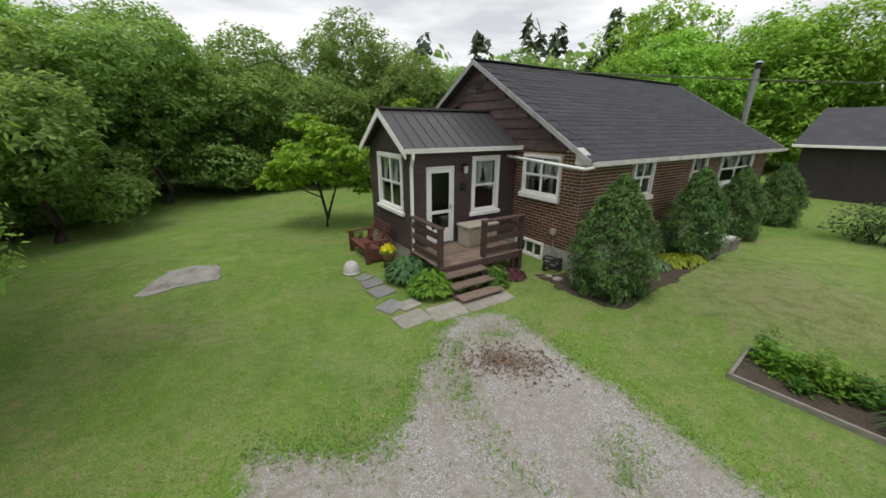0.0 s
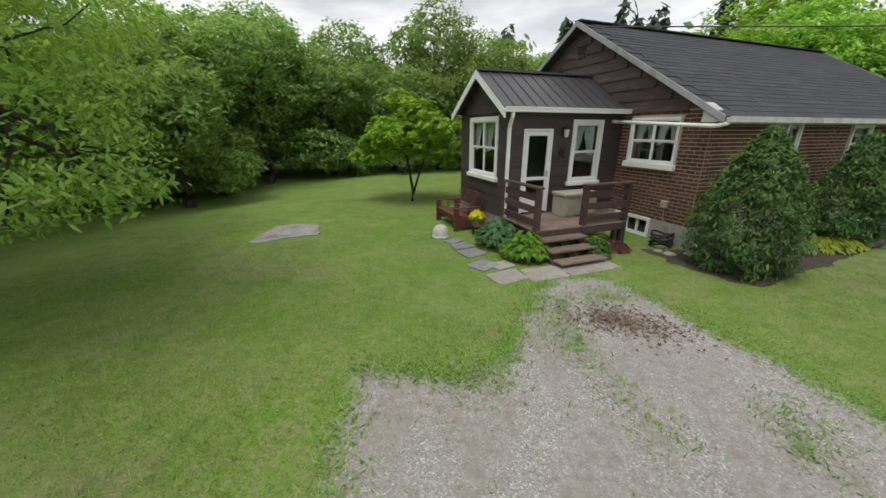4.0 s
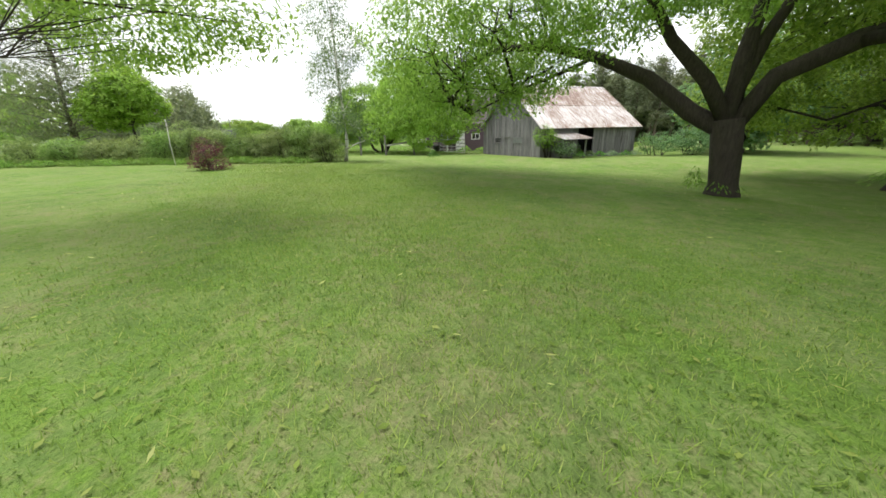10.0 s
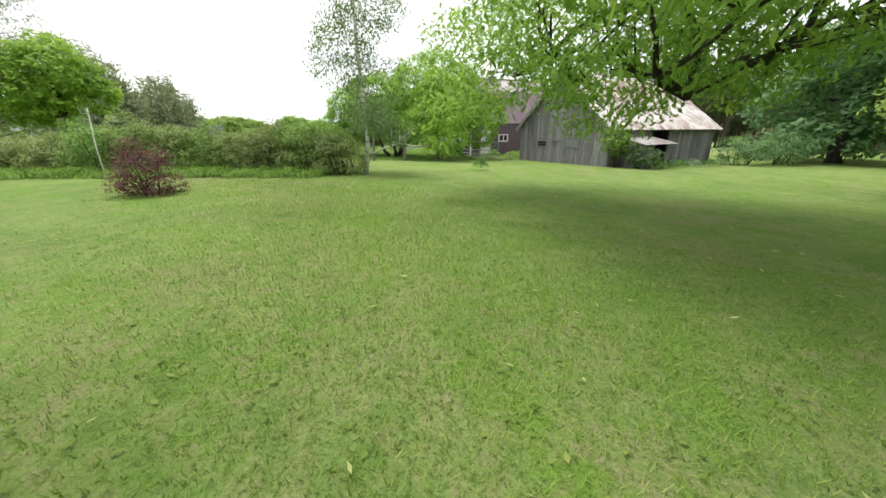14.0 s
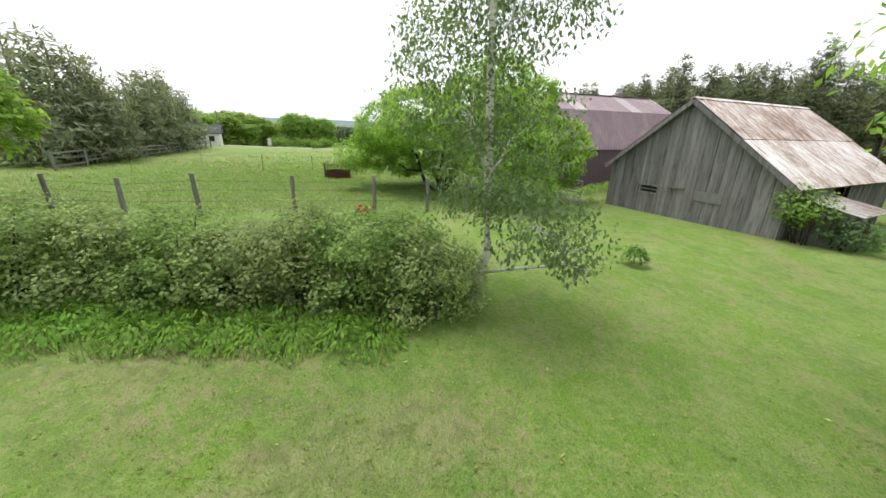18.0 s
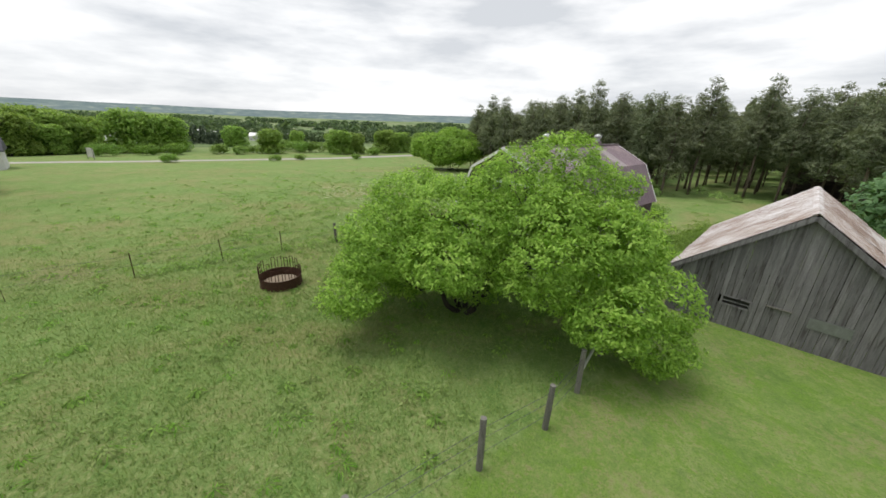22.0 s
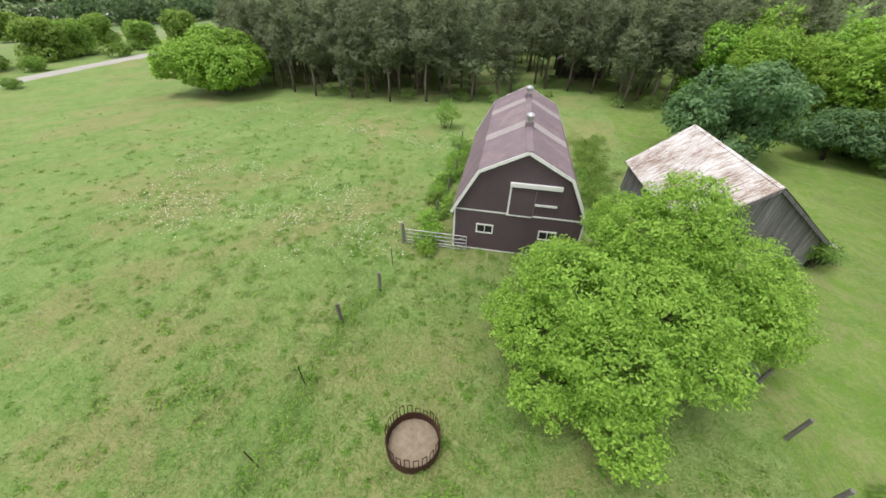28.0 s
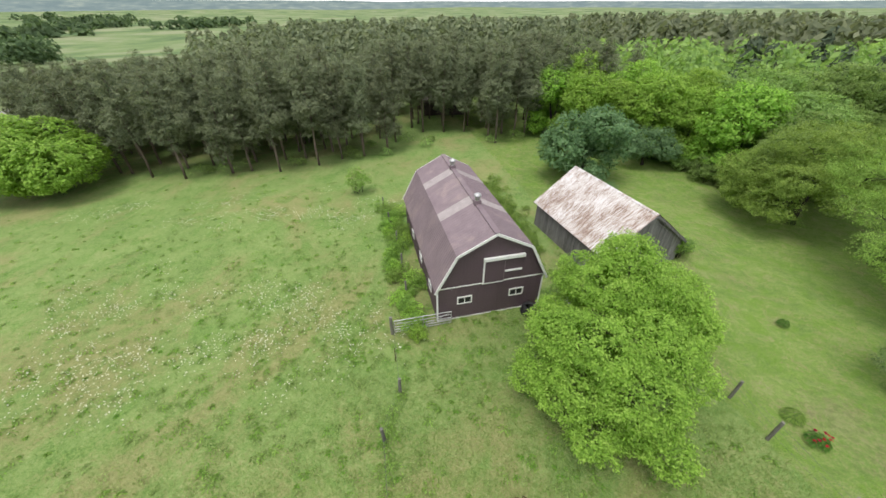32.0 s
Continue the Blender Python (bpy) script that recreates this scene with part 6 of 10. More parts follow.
# hostas and small plants by the steps
for (u, v), rad, hgt, mat_, nl, lab in (((-0.45, -0.55), 0.58, 0.62, L_BLUEHOSTA, 260, "blue-green hosta clump beside the deck"), ((-0.35, -1.5), 0.52, 0.58, L_HOSTA, 250, "bright green hosta clump beside the steps"),
                                        ((1.15, -1.95), 0.32, 0.42, L_BED, 150, "leafy green plant beside the steps"), ((1.4, -1.7), 0.3, 0.4, L_MID, 120, "low green plant under the railing"), ((1.85, -1.75), 0.36, 0.22, L_PURPLE, 110, "dark withered plant by the wall")):
    h_ = empty("hosta" if hgt > 0.5 else "border_plant", hm @ Matrix.Translation((u, v, 0.0)), lab, "plant")
    quad_mesh("foliage", clump_quads(r5, nl * 2, rad, hgt, 0.17 if hgt > 0.5 else 0.12, 0.11 if hgt > 0.5 else 0.07, 0.25), mat_, h_)

# stepping stones and the flag landing
def stone(name, centre, size, turn, mat_, lab, seed, z=0.0):
    rg = np.random.default_rng(seed)
    ob_m = hm @ Matrix.Translation((centre[0], centre[1], z)) @ Matrix.Rotation(radians(turn), 4, "Z")
    bm = bmesh.new()
    pts = []
    hx, hy = size[0] / 2, size[1] / 2
    for cx, cy in ((1, 1), (-1, 1), (-1, -1), (1, -1)):
        jx, jy = rg.uniform(0.92, 1.06), rg.uniform(0.92, 1.06)
        c1, c2 = (hx * cx * jx, hy * cy * jy * 0.84), (hx * cx * jx * 0.84, hy * cy * jy)
        pts += [c1, c2] if cx * cy > 0 else [c2, c1]
    top = [bm.verts.new((x * 0.98, y * 0.98, 0.03 + rg.uniform(-0.004, 0.004))) for x, y in pts]
    mid_ = [bm.verts.new((x, y, 0.018)) for x, y in pts]
    low = [bm.verts.new((x, y, -0.06)) for x, y in pts]
    bm.faces.new(top)
    for a_, b_ in ((low, mid_), (mid_, top)):
        for k in range(8):
            j = (k + 1) % 8
            bm.faces.new((a_[k], a_[j], b_[j], b_[k]))
    ob = link_mesh(name, bm, mat_)
    ob.matrix_basis = ob_m
    tagged(ob, lab, "paving", "stepping stones by the porch")


for i, (c, s, t, d) in enumerate((((-1.25, -2.3), (0.66, 0.52), 4, 0), ((-0.52, -2.42), (0.8, 0.58), -3, 0), ((0.24, -2.45), (0.72, 0.54), -2, 0), ((0.86, -2.48), (0.52, 0.5), 1, 0), ((-1.05, -1.75), (0.5, 0.36), 10, 0), ((-1.4, -1.62), (0.52, 0.44), 24, 1), ((-1.3, -0.85), (0.5, 0.5), 12, 1), ((-1.3, -0.3), (0.5, 0.42), 4, 1), ((-1.35, 0.12), (0.4, 0.3), 20, 1))):
    stone("flagstone", c, s, t, SLATE_FLAG if d else FLAG, "grey weathered stepping stone in the lawn" if d else "pale flagstone at the foot of the steps", 40 + i)

# clipped cedars along the brick wall
for i, (s, off, h, r) in enumerate(CEDARS):
    m_ = hm @ Matrix.Translation((PL + s, -VR - off, 0.0))
    rg = np.random.default_rng(60 + i)
    c = empty("cedar_shrub", m_, "dense dark green clipped cedar beside the brick wall", "shrub", "cedars along the house")
    bm = bmesh.new()
    limb(bm, [(0, 0, -0.1), (0.02, 0, h * 0.4), (0, 0.02, h * 0.85)], [0.07, 0.05, 0.015], 7)
    part("trunk", bm, BARK, c)
    nz = int(1350 * r * h)
    t = rg.uniform(0, 1, nz) ** 0.85
    prof = r * np.clip(np.sin(np.pi * np.clip(0.22 + t * 0.78, 0, 1)) ** 0.7, 0.04, 1) * (1.12 - 0.34 * t)
    a = rg.uniform(0, 6.2832, nz)
    bumpy = 1 + 0.12 * np.sin(a * 5 + t * 11 + i) + 0.12 * np.sin(a * 8 - t * 23) * np.sin(a * 3 + t * 31)
    rr = prof * bumpy * rg.uniform(0.72, 1.04, nz)
    p = np.stack([np.cos(a) * rr, np.sin(a) * rr, 0.04 + t * h], 1)
    o = np.stack([np.cos(a), np.sin(a), 0.5 * t], 1)
    quad_mesh("foliage", sprays(rg, p, o, 6, 0.11, 0.1, 0.03, 0.9, -0.5), L_CEDAR, c)

# bed along the wall: dark soil, yellow ground cover, timber planters, stones, coiled hose
for i, (s, off, rx, ry) in enumerate(((0.3, 0.62, 1.5, 0.6), (2.7, 0.9, 1.4, 0.75), (5.0, 0.9, 1.5, 0.7))):
    bm = bmesh.new()
    rg = np.random.default_rng(90 + i)
    ring = [bm.verts.new((rx * math.cos(k * 0.2618) * rg.uniform(0.9, 1.1), ry * math.sin(k * 0.2618) * rg.uniform(0.9, 1.1), 0.012)) for k in range(24)]
    mid_ = [bm.verts.new((v.co.x * 0.6, v.co.y * 0.6, 0.045 + rg.uniform(-0.012, 0.012))) for v in ring]
    for k in range(24):
        j = (k + 1) % 24
        bm.faces.new((ring[k], ring[j], mid_[j], mid_[k]))
    bm.faces.new(mid_)
    ob = link_mesh("garden_bed", bm, SOIL, smooth=True)
    ob.matrix_basis = hm @ Matrix.Translation((PL + s, -VR - off, 0))
    tagged(ob, "dark bare soil bed along the brick wall", "soil", kind="structure")
for (s, off), rad, hgt, mat_, nl, lab in (((2.1, 1.05), 0.38, 0.3, L_SAGE, 200, "pale variegated plant in the wall bed"), ((2.9, 1.15), 0.5, 0.26, L_YELLOW, 260, "yellow-green ground cover in the wall bed"), ((3.6, 1.2), 0.48, 0.24, L_YELLOW, 240, "yellow-green ground cover in the wall bed"), ((7.6, 1.1), 0.4, 0.4, L_SAGE, 150, "grey-green plant beside the cedars")):
    h_ = empty("ground_cover", hm @ Matrix.Translation((PL + s, -VR - off, 0.0)), lab, "plant")
    quad_mesh("foliage", clump_quads(r5, nl, rad, hgt, 0.14, 0.08), mat_, h_)
for i in range(2):
    pl = empty("planter_box", hm @ Matrix.Translation((PL + 4.7 + i * 0.62, -VR - 1.55 - 0.05 * i, 0.0)), "weathered grey timber planter box with seedlings", "planter", "planter boxes by the house")
    for z in (0.0, 0.19):
        for a, b, c, d in ((0, 0, 0.58, 0.05), (0, 0.85, 0.58, 0.9), (0, 0.05, 0.05, 0.85), (0.53, 0.05, 0.58, 0.85)):
            bm = bmesh.new()
            box(bm, a, b, z + 0.003, c, d, z + 0.187, 0.006)
            part("timber", bm, PLANTER, pl)
    bm = bmesh.new()
    box(bm, 0.05, 0.05, 0.05, 0.53, 0.85, 0.31)
    part("soil", bm, SOIL, pl)
    for k in range(3):
        bm = bmesh.new()
        box(bm, 0.08, 0.1 + k * 0.25, 0.31, 0.5, 0.3 + k * 0.25, 0.42, 0.01)
        part("tray", bm, OLD_WHITE, pl, "pale seed tray")
    quad_mesh("seedlings", clump_quads(r5, 90, 0.26, 0.12, 0.07, 0.04) + np.array([0.29, 0.45, 0.38]), L_SAGE, pl)
step = empty("timber_step", hm @ Matrix.Translation((PL + 4.0, -VR - 1.2, 0.0)), "low grey timber platform beside the planters", "step")
for k in range(4):
    bm = bmesh.new()
    box(bm, 0.0, -0.32 + k * 0.2, 0.0, 0.7, -0.14 + k * 0.2, 0.14, 0.008)
    part("timber", bm, PLANTER, step)
hose = empty("coiled_hose", hm @ Matrix.Translation((PL - 0.35, -2.0, 0.02)), "coiled black garden hose by the basement wall", "hose")
bm = bmesh.new()
for k in range(5):
    pts = [((0.24 + 0.02 * (k % 3)) * math.cos(a * 0.4488), (0.2 + 0.03 * (k % 2)) * math.sin(a * 0.4488), 0.05 + 0.06 * k + 0.05 * math.sin(a * 0.9 + k)) for a in range(15)]
    limb(bm, pts, [0.022] * 15, 6)
part("coil", bm, BLACK, hose, smooth=True)
for i in range(11):
    rg = np.random.default_rng(130 + i)
    bm = bmesh.new()
    bmesh.ops.create_icosphere(bm, subdivisions=2, radius=1.0)
    for v in bm.verts:
        v.co *= 1 + 0.18 * noise.noise(v.co * 1.7 + Vector((i * 3.1, 0, 0)))
    ob = link_mesh("stone", bm, ROCK, smooth=True)
    s = rg.uniform(0.06, 0.14)
    ob.matrix_basis = hm @ Matrix.Translation((PL + rg.uniform(-0.9, 1.3), -VR - rg.uniform(-0.2, 1.1), s * 0.3)) @ Matrix.Rotation(rg.uniform(0, 6), 4, "Z") @ Matrix.Diagonal((s * 1.4, s, s * 0.6, 1))
    tagged(ob, "pale field stone edging the soil bed", "stone", "stones by the wall bed")

# ---- drive, slab, raised bed ----
def ragged(name, ring, mat_, lab, lift, amp, seed, cat, step=0.09):
    """A flat area whose outline wanders, sinking into the turf at its rim."""
    dense = []
    for a, b in zip(ring, ring[1:] + ring[:1]):
        a, b = np.array(a, float), np.array(b, float)
        k = max(2, int(np.linalg.norm(b - a) / step))
        d = (b - a) / np.linalg.norm(b - a)
        for t in np.linspace(0, 1, k, endpoint=False):
            p = a + (b - a) * t
            w = sum(noise.noise(Vector((p[0] * q, p[1] * q, seed))) / q ** 0.6 for q in (1.3, 3.1, 7.0))
            dense.append(p + np.array([d[1], -d[0]]) * w * amp)
    bm = bmesh.new()
    inner = [bm.verts.new((p[0], p[1], lz(*p) + lift)) for p in dense]
    c = np.mean(dense, 0)
    outer = [bm.verts.new((*(c + (p - c) * 1.012), lz(*p) - 0.03)) for p in dense]
    for k in range(len(dense)):
        j = (k + 1) % len(dense)
        bm.faces.new((outer[k], outer[j], inner[j], inner[k]))
    for t in tessellate_polygon([[v.co for v in inner]]):
        bm.faces.new([inner[i] for i in t])
    bmesh.ops.recalc_face_normals(bm, faces=bm.faces)
    if sum(f_.normal.z * f_.calc_area() for f_ in bm.faces) < 0:
        bmesh.ops.reverse_faces(bm, faces=bm.faces)
    return tagged(link_mesh(name, bm, mat_), lab, cat, kind="structure")


RING = np.array([(-5.3, 4.5), (-5.5, 4.95), (-5.15, 4.9), (-4.95, 5.0), (-4.4, 4.95), (-3.95, 5.25), (-3.75, 5.8), (-3.65, 6.8), (-3.55, 7.5), (-3.25, 8.25), (-2.6, 8.5), (-2.0, 8.1), (-1.45, 7.1), (-0.86, 6.39), (-0.41, 5.76), (0.08, 5.08), (1.6, 2.6), (3.5, -3.0), (4.5, -9.0), (-1.5, -9.5), (-3.2, -3.0), (-4.4, 2.5)])


def inside_by(ring, x, y):
    """Distance inwards from the outline; negative outside."""
    d, odd = np.full(x.shape, 1e9), np.zeros(x.shape, bool)
    for (ax, ay), (bx, by) in zip(ring, np.roll(ring, -1, 0)):
        t = np.clip(((x - ax) * (bx - ax) + (y - ay) * (by - ay)) / ((bx - ax) ** 2 + (by - ay) ** 2), 0, 1)
        d = np.minimum(d, np.hypot(x - ax - t * (bx - ax), y - ay - t * (by - ay)))
        odd ^= ((ay > y) != (by > y)) & (x < (bx - ax) * (y - ay) / (by - ay + 1e-12) + ax)
    return np.where(odd, d, -d)


def spots_at(spots_, x, y):
    out = np.zeros(x.shape)
    for px, py, rx, ry, amt in spots_:
        out = np.maximum(out, amt * np.exp(-((x - px) / rx) ** 2 - ((y - py) / ry) ** 2))
    return out


dx_, dy_ = np.arange(-7.2, 5.6, 0.13), np.arange(-10.6, 9.6, 0.13)
XX, YY = np.meshgrid(dx_, dy_, indexing="ij")
deep_in = inside_by(RING, XX, YY)
ZZ = land(XX, YY) + 0.012
nx, ny = len(dx_), len(dy_)
idx = np.arange(nx * ny).reshape(nx, ny)
quads = np.stack([idx[:-1, :-1], idx[1:, :-1], idx[1:, 1:], idx[:-1, 1:]], -1).reshape(-1, 4)
quads = quads[(deep_in.ravel()[quads] > -0.95).all(1)]
me = bpy.data.meshes.new("gravel_drive")
me.from_pydata(np.stack([XX, YY, ZZ], -1).reshape(-1, 3).tolist(), [], quads.tolist())
me.shade_smooth()
cover = np.clip(0.5 + deep_in / 1.5, 0.0, 0.9)
weed_ = spots_at(((-3.25, 7.2, 0.28, 0.6, 0.75), (-3.05, 6.3, 0.24, 0.6, 0.7), (-2.95, 5.7, 0.22, 0.35, 0.6), (-2.5, 7.75, 0.6, 0.28, 0.75), (-1.25, 5.15, 0.3, 0.35, 0.7), (-2.4, 4.95, 0.25, 0.2, 0.6), (-3.3, 3.0, 0.3, 0.8, 0.55), (-4.2, 4.4, 0.5, 0.35, 0.6)), XX, YY)
mould_ = spots_at(((-2.45, 7.0, 0.62, 0.36, 0.8), (-3.6, 4.4, 0.4, 0.2, 0.5), (-1.2, 4.7, 0.2, 0.2, 0.5)), XX, YY)
for nm, val in (("cover", (cover, weed_, mould_)), ("layers", (field_edge(XX, YY), np.zeros_like(XX), np.zeros_like(XX)))):
    att = me.color_attributes.new(nm, "FLOAT_COLOR", "POINT")
    att.data.foreach_set("color", np.stack([*val, np.ones_like(XX)], -1).astype(np.float32).ravel())
me.materials.append(DRIVE)
tagged(new("gravel_drive", me), "grey gravel drive with weeds and bare earth", "drive", kind="structure")
ragged("old_well_slab", [(-10.4, 8.3), (-11.05, 9.75), (-9.95, 10.35), (-9.3, 9.35)], OLD_SLAB, "cracked stained concrete slab flush in the lawn", 0.03, 0.2, 12.0, "slab")
ragged("soil_strip", [(-1.5, 10.6), (-0.9, 9.7), (-0.25, 9.1), (0.1, 9.0), (1.75, 10.5), (3.2, 11.9), (4.6, 13.3), (4.0, 13.9), (2.0, 12.4), (0.0, 11.0)], SOIL, "bare soil strip beside the brick wall", 0.012, 0.15, 13.0, "soil")
rg = np.random.default_rng(200)


def stones_on(name, n, where, size, mat_, lab):
    """Loose stones as one mass of small faceted lumps."""
    p = where(n)
    n = len(p)
    base = np.array([(1, 0, 0), (-1, 0, 0), (0, 1, 0), (0, -1, 0), (0, 0, 1)], float)
    tri = np.array([(0, 2, 4), (2, 1, 4), (1, 3, 4), (3, 0, 4)])
    s = size * rg.uniform(0.4, 1.3, (n, 1, 3)) * np.array([1, 1, 0.7])
    a = rg.uniform(0, 6.28, n)
    rot = np.stack([np.stack([np.cos(a), -np.sin(a), 0 * a], 1), np.stack([np.sin(a), np.cos(a), 0 * a], 1), np.stack([0 * a, 0 * a, 1 + 0 * a], 1)], 1)
    v = np.einsum("nij,nkj->nki", rot, base[None] * s) + p[:, None, :]
    ob = quad_mesh(name, v[:, tri].reshape(-1, 3), mat_, None, 3)
    return tagged(ob, lab, "gravel", kind="stuff")


def in_drive(n):
    t = rg.uniform(0, 1, n)
    y = 8.2 - t * 12
    half = 0.45 + 2.6 * np.clip(t * 1.9, 0, 1)
    cx = -2.9 + 0.4 * t + np.clip(t, 0, 1) * 0.6
    x = cx + rg.uniform(-1, 1, n) * half
    return np.stack([x, y, land(x, y) + 0.03], 1)


def off_drive(n):
    """Stones strewn just past the rim of the drive."""
    rim = np.array([(-5.5, 4.9), (-4.6, 5.0), (-3.9, 5.4), (-3.65, 6.8), (-3.4, 8.2), (-2.4, 8.5), (-1.5, 7.2), (-0.4, 5.8), (0.1, 5.1), (1.6, 2.6)])
    k = rg.integers(0, len(rim) - 1, n)
    t = rg.uniform(0, 1, (n, 1))
    q = rim[k] * (1 - t) + rim[k + 1] * t + rg.normal(size=(n, 2)) * 0.2
    return np.concatenate([q, land(q[:, 0], q[:, 1])[:, None] + 0.01], 1)


stones_on("strewn_gravel", 900, off_drive, 0.012, CONCRETE, "gravel strewn into the grass beside the drive")
stones_on("loose_gravel", 5000, in_drive, 0.0095, ROCK, "loose pale gravel on the drive")

bed = empty("raised_bed", Matrix.Translation((0.85, 6.95, 0)) @ Matrix.Rotation(radians(-45), 4, "Z"), "timber edged vegetable bed with dark soil and young plants", "garden bed")
for a, b, c, d in ((0, 0, 3.4, 0.045), (0, 1.07, 3.4, 1.12), (0, 0.045, 0.05, 1.07), (3.35, 0.045, 3.4, 1.07)):
    bm = bmesh.new()
    box(bm, a, b, -0.05, c, d, 0.1, 0.006)
    part("edge_timber", bm, PLANTER, bed)
bm = bmesh.new()
bmesh.ops.create_grid(bm, x_segments=34, y_segments=12, size=0.5, matrix=Matrix.Translation((1.7, 0.56, 0.06)) @ Matrix.Diagonal((3.26, 0.98, 1, 1)))
for v in bm.verts:
    v.co.z += 0.035 * noise.noise(v.co * 5.0)
part("soil", bm, SOIL, bed, smooth=True)
for cx, cy, rad, hgt, mat_, nl, le, wi in ((0.42, 0.75, 0.34, 0.48, L_HOSTA, 700, 0.085, 0.04), (0.9, 0.8, 0.4, 0.5, L_HOSTA, 800, 0.085, 0.04), (1.35, 0.85, 0.36, 0.42, L_BED, 600, 0.085, 0.04), (0.25, 0.95, 0.2, 0.6, L_BED, 260, 0.08, 0.03), (0.75, 0.4, 0.2, 0.2, L_BED, 160, 0.07, 0.035), (1.75, 0.35, 0.26, 0.55, L_SAGE, 120, 0.38, 0.03), (2.05, 0.5, 0.3, 0.6, L_SAGE, 150, 0.42, 0.03), (2.35, 0.35, 0.26, 0.5, L_SAGE, 110, 0.36, 0.03), (2.0, 0.98, 0.32, 0.5, L_YELLOW, 420, 0.07, 0.036), (2.5, 0.95, 0.3, 0.4, L_YELLOW, 300, 0.07, 0.036), (2.75, 0.5, 0.28, 0.34, L_BED, 420, 0.08, 0.04), (3.1, 0.8, 0.32, 0.42, L_HOSTA, 400, 0.08, 0.04)):
    if le > 0.2:
        quad_mesh("plant", clump_quads(rg, nl, rad, hgt, le, wi, 0.9) + np.array([cx, cy, 0.05]), mat_, bed)
        continue
    tips = unit(rg, nl // 5) * rg.uniform(0.3, 1.0, (nl // 5, 1)) * (rad, rad, hgt)
    tips[:, 2] = np.abs(tips[:, 2]) * rg.uniform(0.6, 1.2, nl // 5)
    quad_mesh("plant", sprays(rg, tips + np.array([cx, cy, 0.06]), tips * 0 + (0, 0, 0.4), 7, 0.09, le, wi, 0.7, 0.1), mat_, bed)

# ---- garage beyond the house (house axes) ----
gar = empty("garage", hm @ Matrix.Translation((23.1, -1.4, 0.0)), "dark brown garage with a shingle roof and white trim", "garage")
GW, GD, GH, GP = 12.0, 7.0, 2.75, 4.6
bm = bmesh.new()
slab_wall(bm, lambda s, o, z: (-o, -s, z), 0, GW, -0.1, GH, [(5.15, 7.9, -0.1, 2.25)], -0.15, 0.0)
box(bm, 0.15, -0.15, -0.1, GD, 0.0, GH)
box(bm, 0.15, -GW, -0.1, GD, -GW + 0.15, GH)
box(bm, GD - 0.15, -GW + 0.15, -0.1, GD, -0.15, GH)
part("wall", bm, SHED_WALL, gar)
for k in range(24):
    bm = bmesh.new()
    a = k * 0.5
    if not 4.9 < a < 7.9:
        box(bm, -0.014, -a - 0.49, 0.02, -0.001, -a - 0.01, GH - 0.02)
        part("cladding_sheet", bm, SHED_WALL, gar)
    else:
        bm.free()
bm = bmesh.new()
box(bm, 0.05, -7.9, 0.0, 0.1, -5.15, 2.25)
part("garage_door", bm, SHED_WALL, gar, "dark garage door, shut")
bm = bmesh.new()
for k in range(5):
    box(bm, 0.035, -7.85, 0.05 + k * 0.44, 0.05, -5.2, 0.45 + k * 0.44)
part("door_panels", bm, SHED_WALL, gar)
bm = bmesh.new()
box(bm, -0.04, -5.15, -0.05, 0.0, -4.98, 2.4)
box(bm, -0.04, -8.07, -0.05, 0.0, -7.9, 2.4)
box(bm, -0.04, -7.9, 2.25, 0.0, -5.15, 2.4)
part("door_trim", bm, WHITE, gar, "white door trim")
bm = bmesh.new()
vs = [(-0.4, GH - 0.05), (GD / 2, GP), (GD + 0.4, GH - 0.05), (GD + 0.4, GH + 0.05), (GD / 2, GP + 0.12), (-0.4, GH + 0.05)]
va = [bm.verts.new((u, 0.35, z)) for u, z in vs]
vb = [bm.verts.new((u, -GW - 0.35, z)) for u, z in vs]
bm.faces.new(va)
bm.faces.new(vb[::-1])
for i in range(6):
    bm.faces.new((va[(i + 1) % 6], va[i], vb[i], vb[(i + 1) % 6]))
bmesh.ops.recalc_face_normals(bm, faces=bm.faces)
part("roof", bm, SHINGLE, gar, "dark shingle roof")
bm = bmesh.new()
box(bm, -0.5, -GW - 0.35, GH - 0.1, -0.4, 0.35, GH + 0.04, 0.01)
part("gutter", bm, WHITE, gar)
for g_u in (GD,):
    bm = bmesh.new()
    pr = [(0.15, GH), (GD - 0.15, GH), (GD / 2, GP - 0.05)]
    for yy0, yy1 in ((-0.15, 0.0), (-GW, -GW + 0.15)):
        va = [bm.verts.new((u, yy0, z)) for u, z in pr]
        vb = [bm.verts.new((u, yy1, z)) for u, z in pr]
        bm.faces.new(va)
        bm.faces.new(vb[::-1])
        for i in range(3):
            bm.faces.new((va[(i + 1) % 3], va[i], vb[i], vb[(i + 1) % 3]))
    bmesh.ops.recalc_face_normals(bm, faces=bm.faces)
    part("gable", bm, SHED_WALL, gar)

# overhead service wire from the gable to a pole past the garage
wire = empty("service_wire", Matrix(), "twisted overhead service wire above the roof", "cable")
bm = bmesh.new()
a_, b_ = hm @ Vector((PL - 0.25, vm - 1.0, HP - 0.3)), Vector((16.5, 17.2, 5.0))
pts = [a_.lerp(b_, t) + Vector((0, 0, -0.12 * math.sin(math.pi * t))) for t in np.linspace(0, 1, 14)]
limb(bm, pts, [0.018] * 14, 6)
part("conductor", bm, CABLE, wire, smooth=True)
pole = empty("utility_pole", Matrix.Translation((16.5, 17.2, 0)), "grey wooden utility pole", "pole")
bm = bmesh.new()
rod(bm, (0, 0, -0.5), (0, 0, 5.3), 0.13, 0.11, 10)
